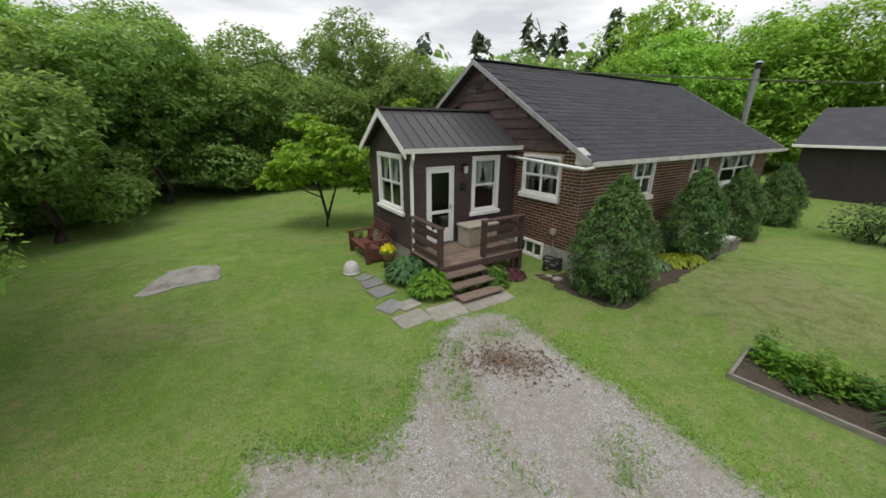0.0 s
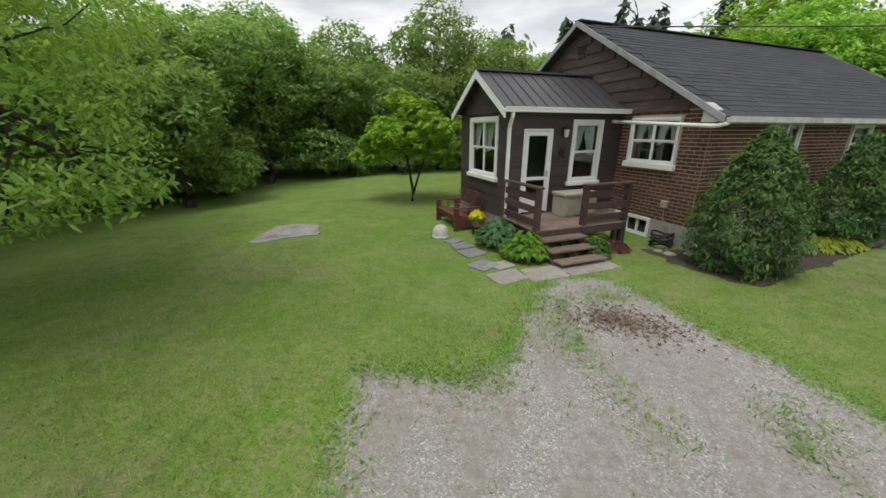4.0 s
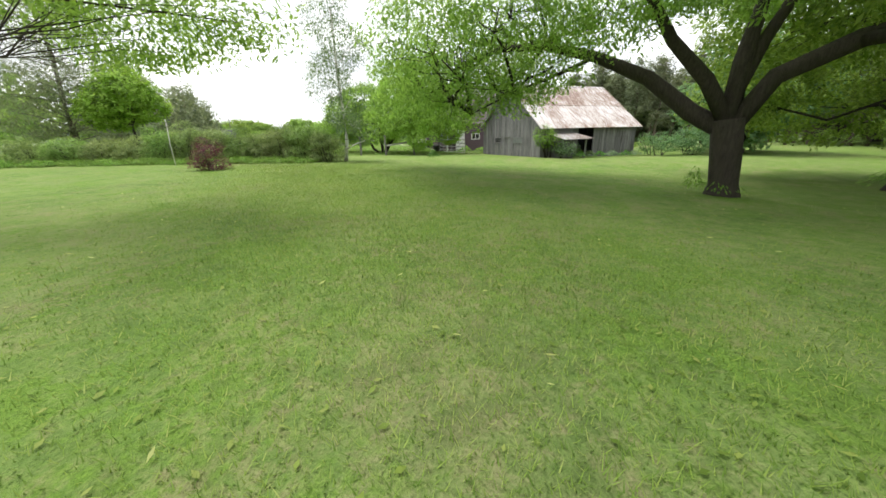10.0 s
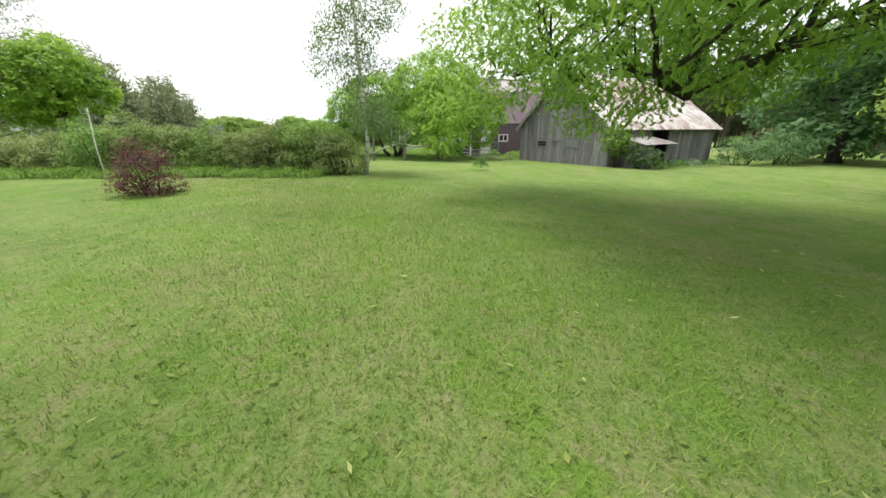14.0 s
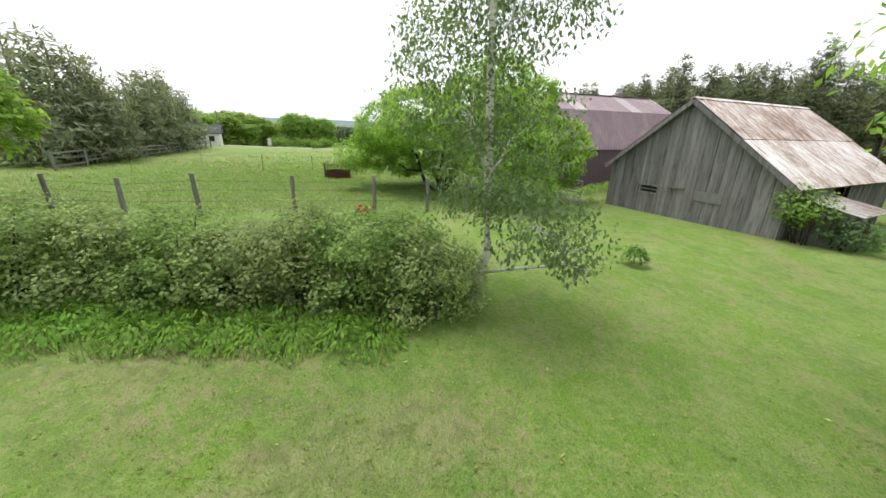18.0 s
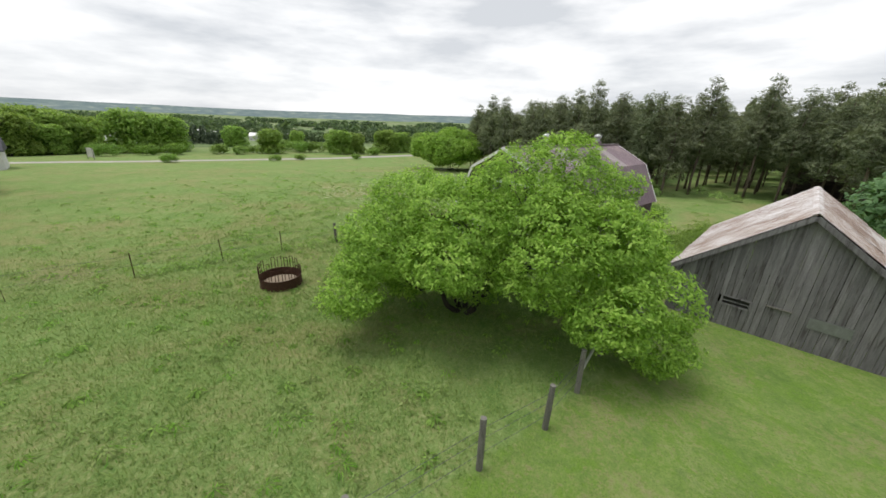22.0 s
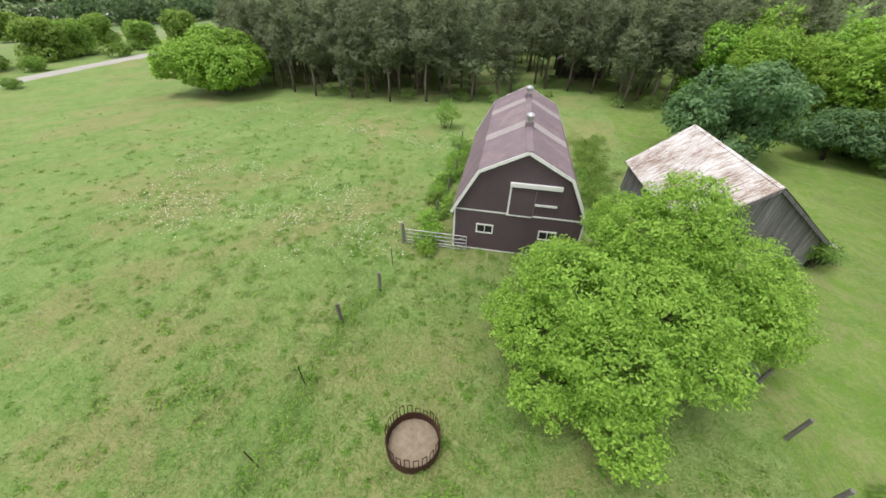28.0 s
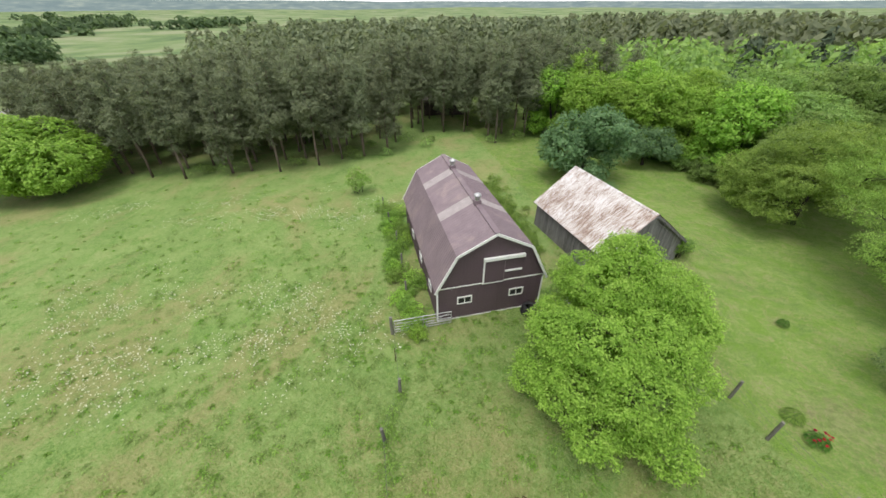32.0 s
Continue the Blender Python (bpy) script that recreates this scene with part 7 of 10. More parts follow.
part("shaft", bm, POST_WOOD, pole)

# ---- fences ----
def post(name, x, y, h, r, tilt, turn, mat_, lab, group, square=False):
    bm = bmesh.new()
    if square:
        beam(bm, (0, 0, -0.3), (0, 0, h), r * 1.8, r * 1.8)
    else:
        rod(bm, (0, 0, -0.3), (0, 0, h * 0.55), r, r * 0.97, 9)
        rod(bm, (0, 0, h * 0.55), (0, 0, h), r * 0.97, r * 0.86, 9)
    ob = link_mesh(name, bm, mat_)
    ob.matrix_basis = Matrix.Translation((x, y, lz(x, y))) @ Matrix.Rotation(radians(turn), 4, "Z") @ Matrix.Rotation(radians(tilt), 4, "X")
    return tagged(ob, lab, "fence post", group)


LAWN_POSTS = ((-29.9, -29.0, 1.25), (-30.45, -26.6, 1.2), (-31.3, -24.35, 1.45), (-32.95, -21.7, 1.4), (-34.4, -19.05, 1.45), (-35.4, -17.1, 1.4), (-36.65, -15.6, 1.5))
for i, (x, y, h) in enumerate(LAWN_POSTS):
    post("fence_post", x, y, h, 0.08, rg.uniform(-3, 3), rg.uniform(0, 360), POST_WOOD, "weathered grey wooden fence post in the grass", "posts along the lawn")
wirefence = empty("wire_fence", Matrix(), "thin rusty fence wires between wooden posts", "fence")
for z in (0.45, 0.85, 1.15):
    bm = bmesh.new()
    pts = [(x, y, lz(x, y) + z * h / 1.4) for x, y, h in LAWN_POSTS]
    limb(bm, pts, [0.006] * len(pts), 4)
    part("wire", bm, CABLE, wirefence)
rail = empty("fence_rail", Matrix(), "pale loose rail nailed to the last fence post", "rail")
bm = bmesh.new()
p0, p1 = Vector((-36.65, -15.6, lz(-36.65, -15.6) + 0.72)), Vector((-38.4, -13.9, lz(-38.4, -13.9) + 1.05))
beam(bm, p0, p1, 0.05, 0.13)
part("board", bm, OLD_WHITE, rail)
post("fence_post", -38.4, -13.9, 1.4, 0.09, 2, 30, POST_WOOD, "weathered grey wooden fence post in the grass", "posts along the lawn")


def gate(name, a, b, h, lab, z0=0.12):
    """A tubular farm gate: frame, five rails, brace."""
    a, b = Vector((*a, lz(*a))), Vector((*b, lz(*b)))
    g = empty(name, Matrix.Translation(a) @ Matrix.Rotation(math.atan2(b.y - a.y, b.x - a.x), 4, "Z"), lab, "gate")
    n = (b - a).length
    dz = (b.z - a.z)
    for k in range(5):
        bm = bmesh.new()
        z = z0 + (h - z0) * (k / 4) ** 1.15
        rod(bm, (0, 0, z), (n, 0, z + dz), 0.03, seg=8)
        part("rail", bm, GALV, g)
    for x in (0.0, n * 0.5, n):
        bm = bmesh.new()
        rod(bm, (x, 0, z0 + dz * x / n), (x, 0, h + dz * x / n), 0.028, seg=8)
        part("upright", bm, GALV, g)
    bm = bmesh.new()
    rod(bm, (0, 0.0, h), (n * 0.5, 0.0, z0 + dz * 0.5), 0.02, seg=6)
    rod(bm, (n * 0.5, 0.0, z0 + dz * 0.5), (n, 0.0, h + dz), 0.02, seg=6)
    part("brace", bm, GALV, g)
    return g


def barn_at(u, v):
    p = bmx @ Vector((u, v, 0))
    return (p.x, p.y)


gate("farm_gate", barn_at(-0.35, 6.45), barn_at(-0.35, 2.75), 1.08, "five-bar galvanised farm gate beside the barn")
post("gate_post", *barn_at(-0.35, 6.62), 1.5, 0.11, 1, 0, POST_WOOD, "stout grey gate post beside the barn", "gate posts")
gate("yard_gate", barn_at(-1.0, -4.3), (-41.0, -10.2), 1.2, "galvanised tube gate between barn and shed")
post("gate_post", *barn_at(-1.0, -4.15), 1.4, 0.1, 1, 0, POST_WOOD, "grey gate post beside the yard gate", "gate posts")
PASTURE = ((-45.8, -33.5, 0), (-48.05, -30.5, 0), (-49.7, -27.9, 0), (-51.45, -25.0, 1), (-51.9, -22.35, 1))
for x, y, wood in PASTURE:
    if wood:
        post("fence_post", x, y, 1.3, 0.09, rg.uniform(-4, 4), rg.uniform(0, 360), POST_WOOD, "leaning grey wooden post in the pasture fence", "pasture posts")
    else:
        bm = bmesh.new()
        box(bm, -0.02, -0.005, -0.3, 0.02, 0.005, 1.25)
        box(bm, -0.005, 0.005, -0.3, 0.005, 0.035, 1.25)
        ob = link_mesh("steel_post", bm, RUST)
        ob.matrix_basis = Matrix.Translation((x, y, lz(x, y))) @ Matrix.Rotation(rg.uniform(0, 3), 4, "Z") @ Matrix.Rotation(radians(rg.uniform(-6, 6)), 4, "X")
        tagged(ob, "thin rusty steel fence post in the pasture", "fence post", "steel pasture posts")
for x, y in ((-43.3, -36.6), (-40.5, -39.6), (-53.0, -20.6)):
    bm = bmesh.new()
    box(bm, -0.02, -0.005, -0.3, 0.02, 0.005, 1.2)
    ob = link_mesh("steel_post", bm, RUST)
    ob.matrix_basis = Matrix.Translation((x, y, lz(x, y))) @ Matrix.Rotation(rg.uniform(0, 3), 4, "Z")
    tagged(ob, "thin rusty steel fence post in the pasture", "fence post", "steel pasture posts")
pf = empty("pasture_wire", Matrix(), "thin wires of the pasture fence", "fence")
for z in (0.6, 1.1):
    bm = bmesh.new()
    pts = [(x, y, lz(x, y) + z) for x, y in ((-43.3, -36.6), (-45.8, -33.5), (-48.05, -30.5), (-49.7, -27.9), (-51.45, -25.0), (-51.9, -22.35), (-53.9, -18.9))]
    limb(bm, pts, [0.005] * len(pts), 4)
    part("wire", bm, CABLE, pf)
# posts behind the barn
for i, (u, v) in enumerate(((3.0, 5.2), (6.5, 5.0), (10.0, 5.0), (13.5, 5.2), (17.0, 5.4))):
    post("fence_post", *barn_at(u, v), 1.3, 0.08, rg.uniform(-5, 5), rg.uniform(0, 360), POST_WOOD, "grey fence post among weeds beside the barn", "posts by the barn")

# round iron hay feeder
fx, fy = -44.85, -26.45
feeder = empty("hay_feeder", Matrix.Translation((fx, fy, lz(fx, fy))), "rusty round hay feeder with upright bars and old straw", "feeder")
FR = 0.92
for z0, z1 in ((0.03, 0.5),):
    bm = bmesh.new()
    rings = [[bm.verts.new((r * math.cos(k / 28 * 6.2832), r * math.sin(k / 28 * 6.2832), z)) for k in range(28)] for r, z in ((FR, z0), (FR, z1), (FR - 0.012, z1), (FR - 0.012, z0))]
    for ra, rb in zip(rings, rings[1:] + rings[:1]):
        for k in range(28):
            j = (k + 1) % 28
            bm.faces.new((ra[k], ra[j], rb[j], rb[k]))
    bmesh.ops.recalc_face_normals(bm, faces=bm.faces)
    part("skirt", bm, RUST, feeder)
for z in (0.05, 0.5):
    bm = bmesh.new()
    limb(bm, [(FR * math.cos(a), FR * math.sin(a), z) for a in np.linspace(0, 6.2832, 33)], [0.022] * 33, 6)
    part("hoop", bm, RUST, feeder)
for k in range(20):
    a = k / 20 * 6.2832
    bm = bmesh.new()
    c, s = math.cos(a), math.sin(a)
    da = 0.09
    top = 1.05 + 0.05 * math.sin(k * 2.3)
    if k in (6, 7, 13):
        top = 0.8
    pts = [(FR * math.cos(a - da), FR * math.sin(a - da), 0.5), (FR * math.cos(a - da), FR * math.sin(a - da), top), (FR * math.cos(a + da), FR * math.sin(a + da), top), (FR * math.cos(a + da), FR * math.sin(a + da), 0.5)]
    for p, q in zip(pts, pts[1:]):
        rod(bm, p, q, 0.016, seg=6)
    part("upright_loop", bm, RUST, feeder)
bm = bmesh.new()
ring = []
for r, z in ((0.89, 0.12), (0.66, 0.2), (0.34, 0.17), (0.05, 0.2)):
    ring.append([bm.verts.new((r * math.cos(k * 0.2618), r * math.sin(k * 0.2618), z + rg.uniform(-0.03, 0.03))) for k in range(24)])
for a, b in zip(ring, ring[1:]):
    for k in range(24):
        bm.faces.new((a[k], a[(k + 1) % 24], b[(k + 1) % 24], b[k]))
bm.faces.new(ring[-1])
STRAW = worn("old_straw", (0.17, 0.13, 0.09), (0.34, 0.28, 0.21), size=5, fine=60, rough=0.95, relief=0.7, vary=0.1)
part("straw_bed", bm, STRAW, feeder, "trampled old straw", smooth=True)

# stacked dark tyres by the barn and a trough
for i in range(3):
    x, y = barn_at(-0.6, -2.55)
    bm = bmesh.new()
    prev = None
    for k in range(21):
        a = k / 20 * 6.2832
        cur = [bm.verts.new(((0.36 + 0.13 * math.cos(b)) * math.cos(a), (0.36 + 0.13 * math.cos(b)) * math.sin(a), 0.12 + 0.115 * math.sin(b))) for b in np.linspace(0, 6.2832, 9)[:-1]]
        if prev:
            for q in range(8):
                bm.faces.new((prev[q], cur[q], cur[(q + 1) % 8], prev[(q + 1) % 8]))
        prev = cur
    ob = link_mesh("old_tyre", bm, BLACK, smooth=True)
    ob.matrix_basis = Matrix.Translation((x + 0.05 * i, y - 0.03 * i, lz(x, y) + 0.235 * i))
    tagged(ob, "old black tyre stacked by the barn wall", "tyre", "stacked tyres")

# ---- road across the valley side, far houses ----
ribbon("gravel_road", [(-66, -128), (-88, -104), (-107.7, -84), (-120, -70), (-128, -61), (-138.5, -44), (-148, -32), (-162, -11), (-178, 15), (-200, 50), (-225, 95)], 5.0, ASPHALT, "pale gravel road beyond the pasture", 0.12, 0.25, 21, sub=8)


def far_house(x, y, turn, w, d, h, p, lab, roof_mat):
    o = empty("farmhouse", Matrix.Translation((x, y, lz(x, y))) @ Matrix.Rotation(radians(turn), 4, "Z"), lab, "house", "far houses")
    bm = bmesh.new()
    box(bm, -w / 2, -d / 2, -0.5, w / 2, d / 2, h)
    part("wall", bm, FAR_WALL, o)
    bm = bmesh.new()
    prism(bm, [(-w / 2 - 0.4, h), (w / 2 + 0.4, h), (w / 2 + 0.4, h + 0.15), (0, p), (-w / 2 - 0.4, h + 0.15)], -d / 2 - 0.4, d / 2 + 0.4)
    bmesh.ops.recalc_face_normals(bm, faces=bm.faces)
    part("roof", bm, roof_mat, o)
    for k in range(3):
        bm = bmesh.new()
        box(bm, w / 2 + 0.01, -d / 2 + 1 + k * d / 3, 1.0, w / 2 + 0.06, -d / 2 + 2 + k * d / 3, 2.1)
        part("window", bm, BLACK, o)
    return o


far_house(-203, -138, 30, 9, 14, 3.2, 6.2, "far pale house with a white metal roof among trees", WHITE)
far_house(-420, -150, 10, 14, 40, 4.5, 7.5, "long white farm shed far across the valley", WHITE)
far_house(-430, -195, 20, 12, 26, 4.5, 7.5, "white farm building far across the valley", WHITE)
far_house(-455, -235, -10, 12, 22, 4.5, 7.5, "white farm building far across the valley", WHITE)
far_house(-88, -84, 40, 7, 9, 2.6, 4.4, "small pale house behind the roadside pines", SHINGLE)
sign = empty("road_sign", Matrix.Translation((-118.4, -89.8, lz(-118.4, -89.8))) @ Matrix.Rotation(radians(-30), 4, "Z"), "pale blank signboard beside the road", "sign")
bm = bmesh.new()
box(bm, -0.04, -1.5, 0.5, 0.04, 1.5, 2.6, 0.02)
part("board", bm, OLD_WHITE, sign)
for y in (-1.3, 1.3):
    bm = bmesh.new()
    rod(bm, (0.06, y, -0.3), (0.06, y, 2.6), 0.06, seg=8)
    part("post", bm, POST_WOOD, sign)
hydro = empty("utility_pole", Matrix.Translation((-121, -110, lz(-121, -110))), "tall wooden utility pole beside the road", "pole")
bm = bmesh.new()
rod(bm, (0, 0, -0.5), (0, 0, 11.0), 0.16, 0.11, 8)
part("shaft", bm, POST_WOOD, hydro)
bm = bmesh.new()
beam(bm, (-0.9, 0, 10.4), (0.9, 0, 10.4), 0.1, 0.12)
part("crossarm", bm, POST_WOOD, hydro)
# split-rail fence along the roadside pines
rf = empty("rail_fence", Matrix(), "old grey split-rail fence along the roadside pines", "fence")
pts = [(-37.5 - k * 3.0, -41.5 - k * 2.05) for k in range(13)]
for i, (x, y) in enumerate(pts):
    bm = bmesh.new()
    beam(bm, (x, y, lz(x, y) - 0.2), (x + rg.uniform(-0.1, 0.1), y, lz(x, y) + 1.25), 0.13, 0.13)
    part("post", bm, POST_WOOD, rf)
    if i < len(pts) - 1:
        x2, y2 = pts[i + 1]
        for z in (0.35, 0.75, 1.1):
            bm = bmesh.new()
            beam(bm, (x, y, lz(x, y) + z + rg.uniform(-0.08, 0.08)), (x2, y2, lz(x2, y2) + z + rg.uniform(-0.08, 0.08)), 0.1, 0.09)
            part("rail", bm, POST_WOOD, rf)

# ---- trees and shrubs ----
def on(x, y, turn=0.0, s=1.0):
    return Matrix.Translation((x, y, lz(x, y))) @ Matrix.Rotation(radians(turn), 4, "Z") @ Matrix.Diagonal((s, s, s, 1))


R = np.random.default_rng(9)

# old forked lawn tree: a short bole, a drooping limb to one side and a very long bough to the other
lb = [((-1.2, -4.6, 4.7), (2.1, 1.8, 1.0)), ((-1.6, -6.2, 3.7), (1.8, 1.5, 1.0)), ((-2.9, -5.0, 4.4), (1.9, 1.7, 1.1)), ((-0.6, -7.0, 2.3), (1.2, 1.0, 0.8)), ((-2.2, -6.9, 2.2), (1.3, 1.1, 0.9)), ((0.1, -5.6, 2.5), (1.0, 0.9, 0.7)), ((-1.6, -5.2, 2.4), (1.0, 0.9, 0.7)), ((-0.6, -4.2, 2.9), (0.8, 0.7, 0.5)), ((0.3, -6.6, 3.3), (1.1, 1.0, 0.7)), ((-3.6, -4.4, 3.0), (1.3, 1.2, 0.8)), ((1.2, -5.4, 3.9), (1.2, 1.1, 0.7)), ((0.6, -7.6, 3.4), (1.3, 1.1, 0.8)), ((-0.8, -8.0, 3.0), (1.2, 1.0, 0.8)), ((1.6, -6.6, 2.9), (1.0, 0.9, 0.7)), ((-2.6, -8.0, 3.2), (1.2, 1.1, 0.8)), ((-3.8, -8.6, 2.6), (1.1, 1.0, 0.8)), ((-4.6, -7.6, 3.2), (1.4, 1.3, 0.9)), ((-3.2, -7.4, 4.2), (1.5, 1.4, 0.9)), ((-5.2, -6.0, 4.0), (1.5, 1.4, 1.0)), ((0.4, -3.2, 4.3), (1.5, 1.2, 0.7)), ((-0.6, -5.4, 4.4), (1.7, 1.5, 0.9)), ((-3.4, -6.4, 3.4), (1.4, 1.2, 0.9)), ((0.9, -0.6, 4.9), (1.6, 1.4, 0.8)), ((2.2, 1.9, 4.2), (1.6, 1.4, 0.7)), ((-1.8, 1.6, 4.5), (1.5, 1.4, 0.7)), ((0.9, -4.2, 5.4), (1.9, 1.7, 1.1)), ((-4.4, -2.4, 5.4), (2.1, 1.9, 1.2)), ((0.6, -2.2, 6.8), (2.2, 2.0, 1.3)), ((-1.8, -0.4, 7.6), (2.5, 2.3, 1.4)), ((2.6, -0.4, 6.4), (2.1, 2.0, 1.2)), ((-3.8, 1.8, 6.0), (2.2, 2.1, 1.3)), ((0.4, 2.8, 6.8), (2.3, 2.1, 1.3)), ((3.4, 1.6, 5.4), (1.9, 1.8, 1.0)),
      ((5.4, 1.7, 5.3), (2.0, 1.8, 1.1)), ((4.6, 3.6, 5.6), (1.9, 1.8, 1.1)), ((7.4, 3.2, 4.9), (1.9, 1.8, 1.2)), ((6.6, 5.2, 4.8), (1.8, 1.7, 1.2)), ((9.2, 4.3, 4.9), (1.7, 1.6, 1.2)), ((10.9, 4.9, 3.8), (1.35, 1.3, 1.1)), ((10.3, 5.0, 2.4), (1.3, 1.2, 1.0)), ((9.6, 3.7, 2.9), (1.3, 1.2, 0.9)), ((8.6, 5.6, 3.0), (1.4, 1.3, 1.0)), ((7.8, 4.2, 3.2), (1.3, 1.2, 0.9)), ((11.2, 5.3, 2.1), (0.7, 0.65, 0.6)), ((10.9, 4.1, 2.0), (0.7, 0.65, 0.55)), ((6.4, 3.0, 3.6), (1.1, 1.0, 0.6)), ((9.3, 6.2, 2.0), (0.9, 0.8, 0.7)), ((6.0, 2.5, 6.8), (2.4, 2.2, 1.2)), ((8.6, 4.2, 6.3), (2.1, 2.0, 1.2)), ((3.9, 0.4, 7.2), (2.2, 2.0, 1.2)), ((7.2, 0.9, 5.6), (1.9, 1.8, 1.1))]
lb = [(np.array(c), np.array(r)) for c, r in lb]
lb = [(np.array(c) + (0.4, -0.4, 0.45), np.array(r)) for c, r in lb]
# more lobes; the high ones, out of view, are added to shade the lawn
lb += [(np.array(c), np.array(r)) for c, r in (((2.5, 4.5, 6.8), (2.2, 2.0, 1.3)), ((1.5, 6.5, 6.2), (2.0, 2.0, 1.2)), ((4.5, 6.2, 6.6), (2.1, 2.0, 1.2)), ((7.0, 5.5, 7.2), (2.2, 2.0, 1.2)), ((-2.0, 5.0, 6.8), (2.2, 2.1, 1.3)), ((9.5, 3.0, 6.6), (2.0, 1.9, 1.1)), ((-0.5, 8.0, 5.4), (1.8, 1.7, 1.1)), ((3.0, 2.4, 8.6), (2.4, 2.2, 1.2)), ((5.2, 0.2, 6.8), (2.0, 1.9, 1.1)), ((2.0, 3.4, 5.2), (1.4, 1.3, 0.7)), ((3.2, 6.6, 4.4), (1.4, 1.3, 0.8)), ((0.2, -2.6, 4.8), (1.5, 1.4, 0.8)), ((1.4, -3.4, 4.0), (1.2, 1.1, 0.7)), ((0.6, -4.8, 3.2), (1.1, 1.0, 0.7)), ((2.3, -1.4, 4.9), (1.4, 1.3, 0.8)), ((-0.8, -7.4, 3.0), (1.1, 1.0, 0.8)), ((2.8, -3.0, 5.4), (1.5, 1.4, 0.8)), ((1.6, 0.8, 5.2), (1.3, 1.2, 0.7)), ((5.0, 4.4, 8.2), (2.4, 2.2, 1.2)), ((1.0, 5.4, 8.2), (2.4, 2.2, 1.2)), ((6.6, 7.4, 5.8), (2.0, 1.9, 1.1)), ((3.6, 8.4, 5.6), (2.0, 1.9, 1.1)), ((5.0, -1.8, 5.6), (1.6, 1.5, 0.9)), ((6.2, 1.6, 4.6), (1.3, 1.2, 0.7)), ((-2.4, -4.0, 7.0), (2.2, 2.0, 1.2)), ((4.0, -4.5, 6.4), (2.1, 2.0, 1.1)), ((5.5, -6.5, 6.2), (2.0, 1.9, 1.0)), ((2.5, -6.8, 6.3), (2.1, 2.0, 1.1)), ((7.2, -3.8, 6.6), (2.2, 2.0, 1.1)), ((7.8, -1.2, 7.0), (2.2, 2.0, 1.2)), ((10.4, 0.6, 6.8), (2.2, 2.0, 1.1)), ((11.2, 3.4, 6.6), (2.1, 2.0, 1.1)), ((9.6, -2.4, 7.2), (2.2, 2.0, 1.1)), ((-3.2, -10.0, 3.7), (0.9, 0.85, 0.75)), ((-2.9, -9.6, 2.7), (0.8, 0.75, 0.55)), ((-2.3, -10.0, 3.2), (0.8, 0.7, 0.55)), ((-1.4, -9.9, 2.4), (0.6, 0.55, 0.4)), ((-1.15, -10.3, 1.75), (0.35, 0.35, 0.35)), ((-4.0, -9.6, 4.2), (1.1, 1.0, 0.8)), ((0.5, -7.0, 5.4), (1.9, 1.7, 1.0)), ((-0.2, -8.0, 4.5), (1.6, 1.4, 0.9)), ((1.4, -5.4, 5.9), (1.7, 1.5, 0.9)), ((1.8, -0.9, 4.3), (1.0, 1.0, 0.55)), ((2.4, 0.8, 5.0), (1.3, 1.2, 0.7)), ((1.4, -2.0, 4.7), (1.3, 1.2, 0.7)))]


def along(azimuth, *sz):
    """Points of a limb that leaves the bole in one direction: reach and height."""
    c, q = math.cos(radians(azimuth)), math.sin(radians(azimuth))
    return [(c * a, q * a, z) for a, z in sz]


tr1 = [([(-0.05, 0.05, -0.1), (-0.02, -0.05, 0.9), (0.04, -0.24, 1.9)], 0.31, 0.36),
       ([(0.0, -0.2, 1.6)] + along(250, (1.0, 2.08), (2.1, 2.98), (3.5, 3.65), (5.0, 4.12), (6.5, 4.2), (8.0, 3.85), (9.0, 3.2)), 0.25, 0.04),
       ([(0.04, -0.24, 1.75), (0.05, -0.2, 3.2), (-0.08, 0.0, 4.5), (0.0, 0.0, 6.4)], 0.24, 0.06),
       ([(0.02, -0.2, 1.6)] + along(70, (0.5, 2.8), (1.7, 3.4), (2.8, 3.65), (3.9, 3.76), (4.9, 4.2), (6.2, 4.42), (7.6, 4.75)), 0.23, 0.06),
       ([(0.04, -0.24, 1.8)] + along(285, (1.0, 2.8), (2.0, 3.62), (2.55, 4.4), (3.4, 5.3), (4.3, 6.0)), 0.2, 0.05),
       ([(0.05, -0.2, 2.5)] + along(80, (0.15, 3.6), (0.7, 4.9), (1.8, 5.45), (3.4, 5.7)), 0.16, 0.05),
       ([(0.55, 1.55, 3.36), (2.2, 2.3, 3.3), (4.2, 2.9, 3.5), (6.2, 3.4, 3.7), (8.4, 3.9, 3.9), (10.4, 4.4, 3.6)], 0.13, 0.03),
       ([(-1.2, -3.3, 3.65), (-0.6, -4.2, 3.2), (-0.3, -5.6, 2.7), (0.1, -6.6, 2.2)], 0.06, 0.015),
       ([(-1.7, -4.7, 4.1), (-2.6, -5.4, 3.5), (-3.4, -6.2, 2.8)], 0.06, 0.015),
       ([(-2.2, -6.1, 4.2), (-1.8, -7.2, 3.5), (-1.6, -8.0, 2.7)], 0.05, 0.012)]
tree("lawn_tree", on(-21.0, 0.3), "old spreading lawn tree with a forked dark trunk", 1, lb, tr1, L_ASH, BARK, 7.5, 18, 0.42, (0.115, 0.05), 58, 0.7, twigs=5, droop=0.45, girth=0.13)
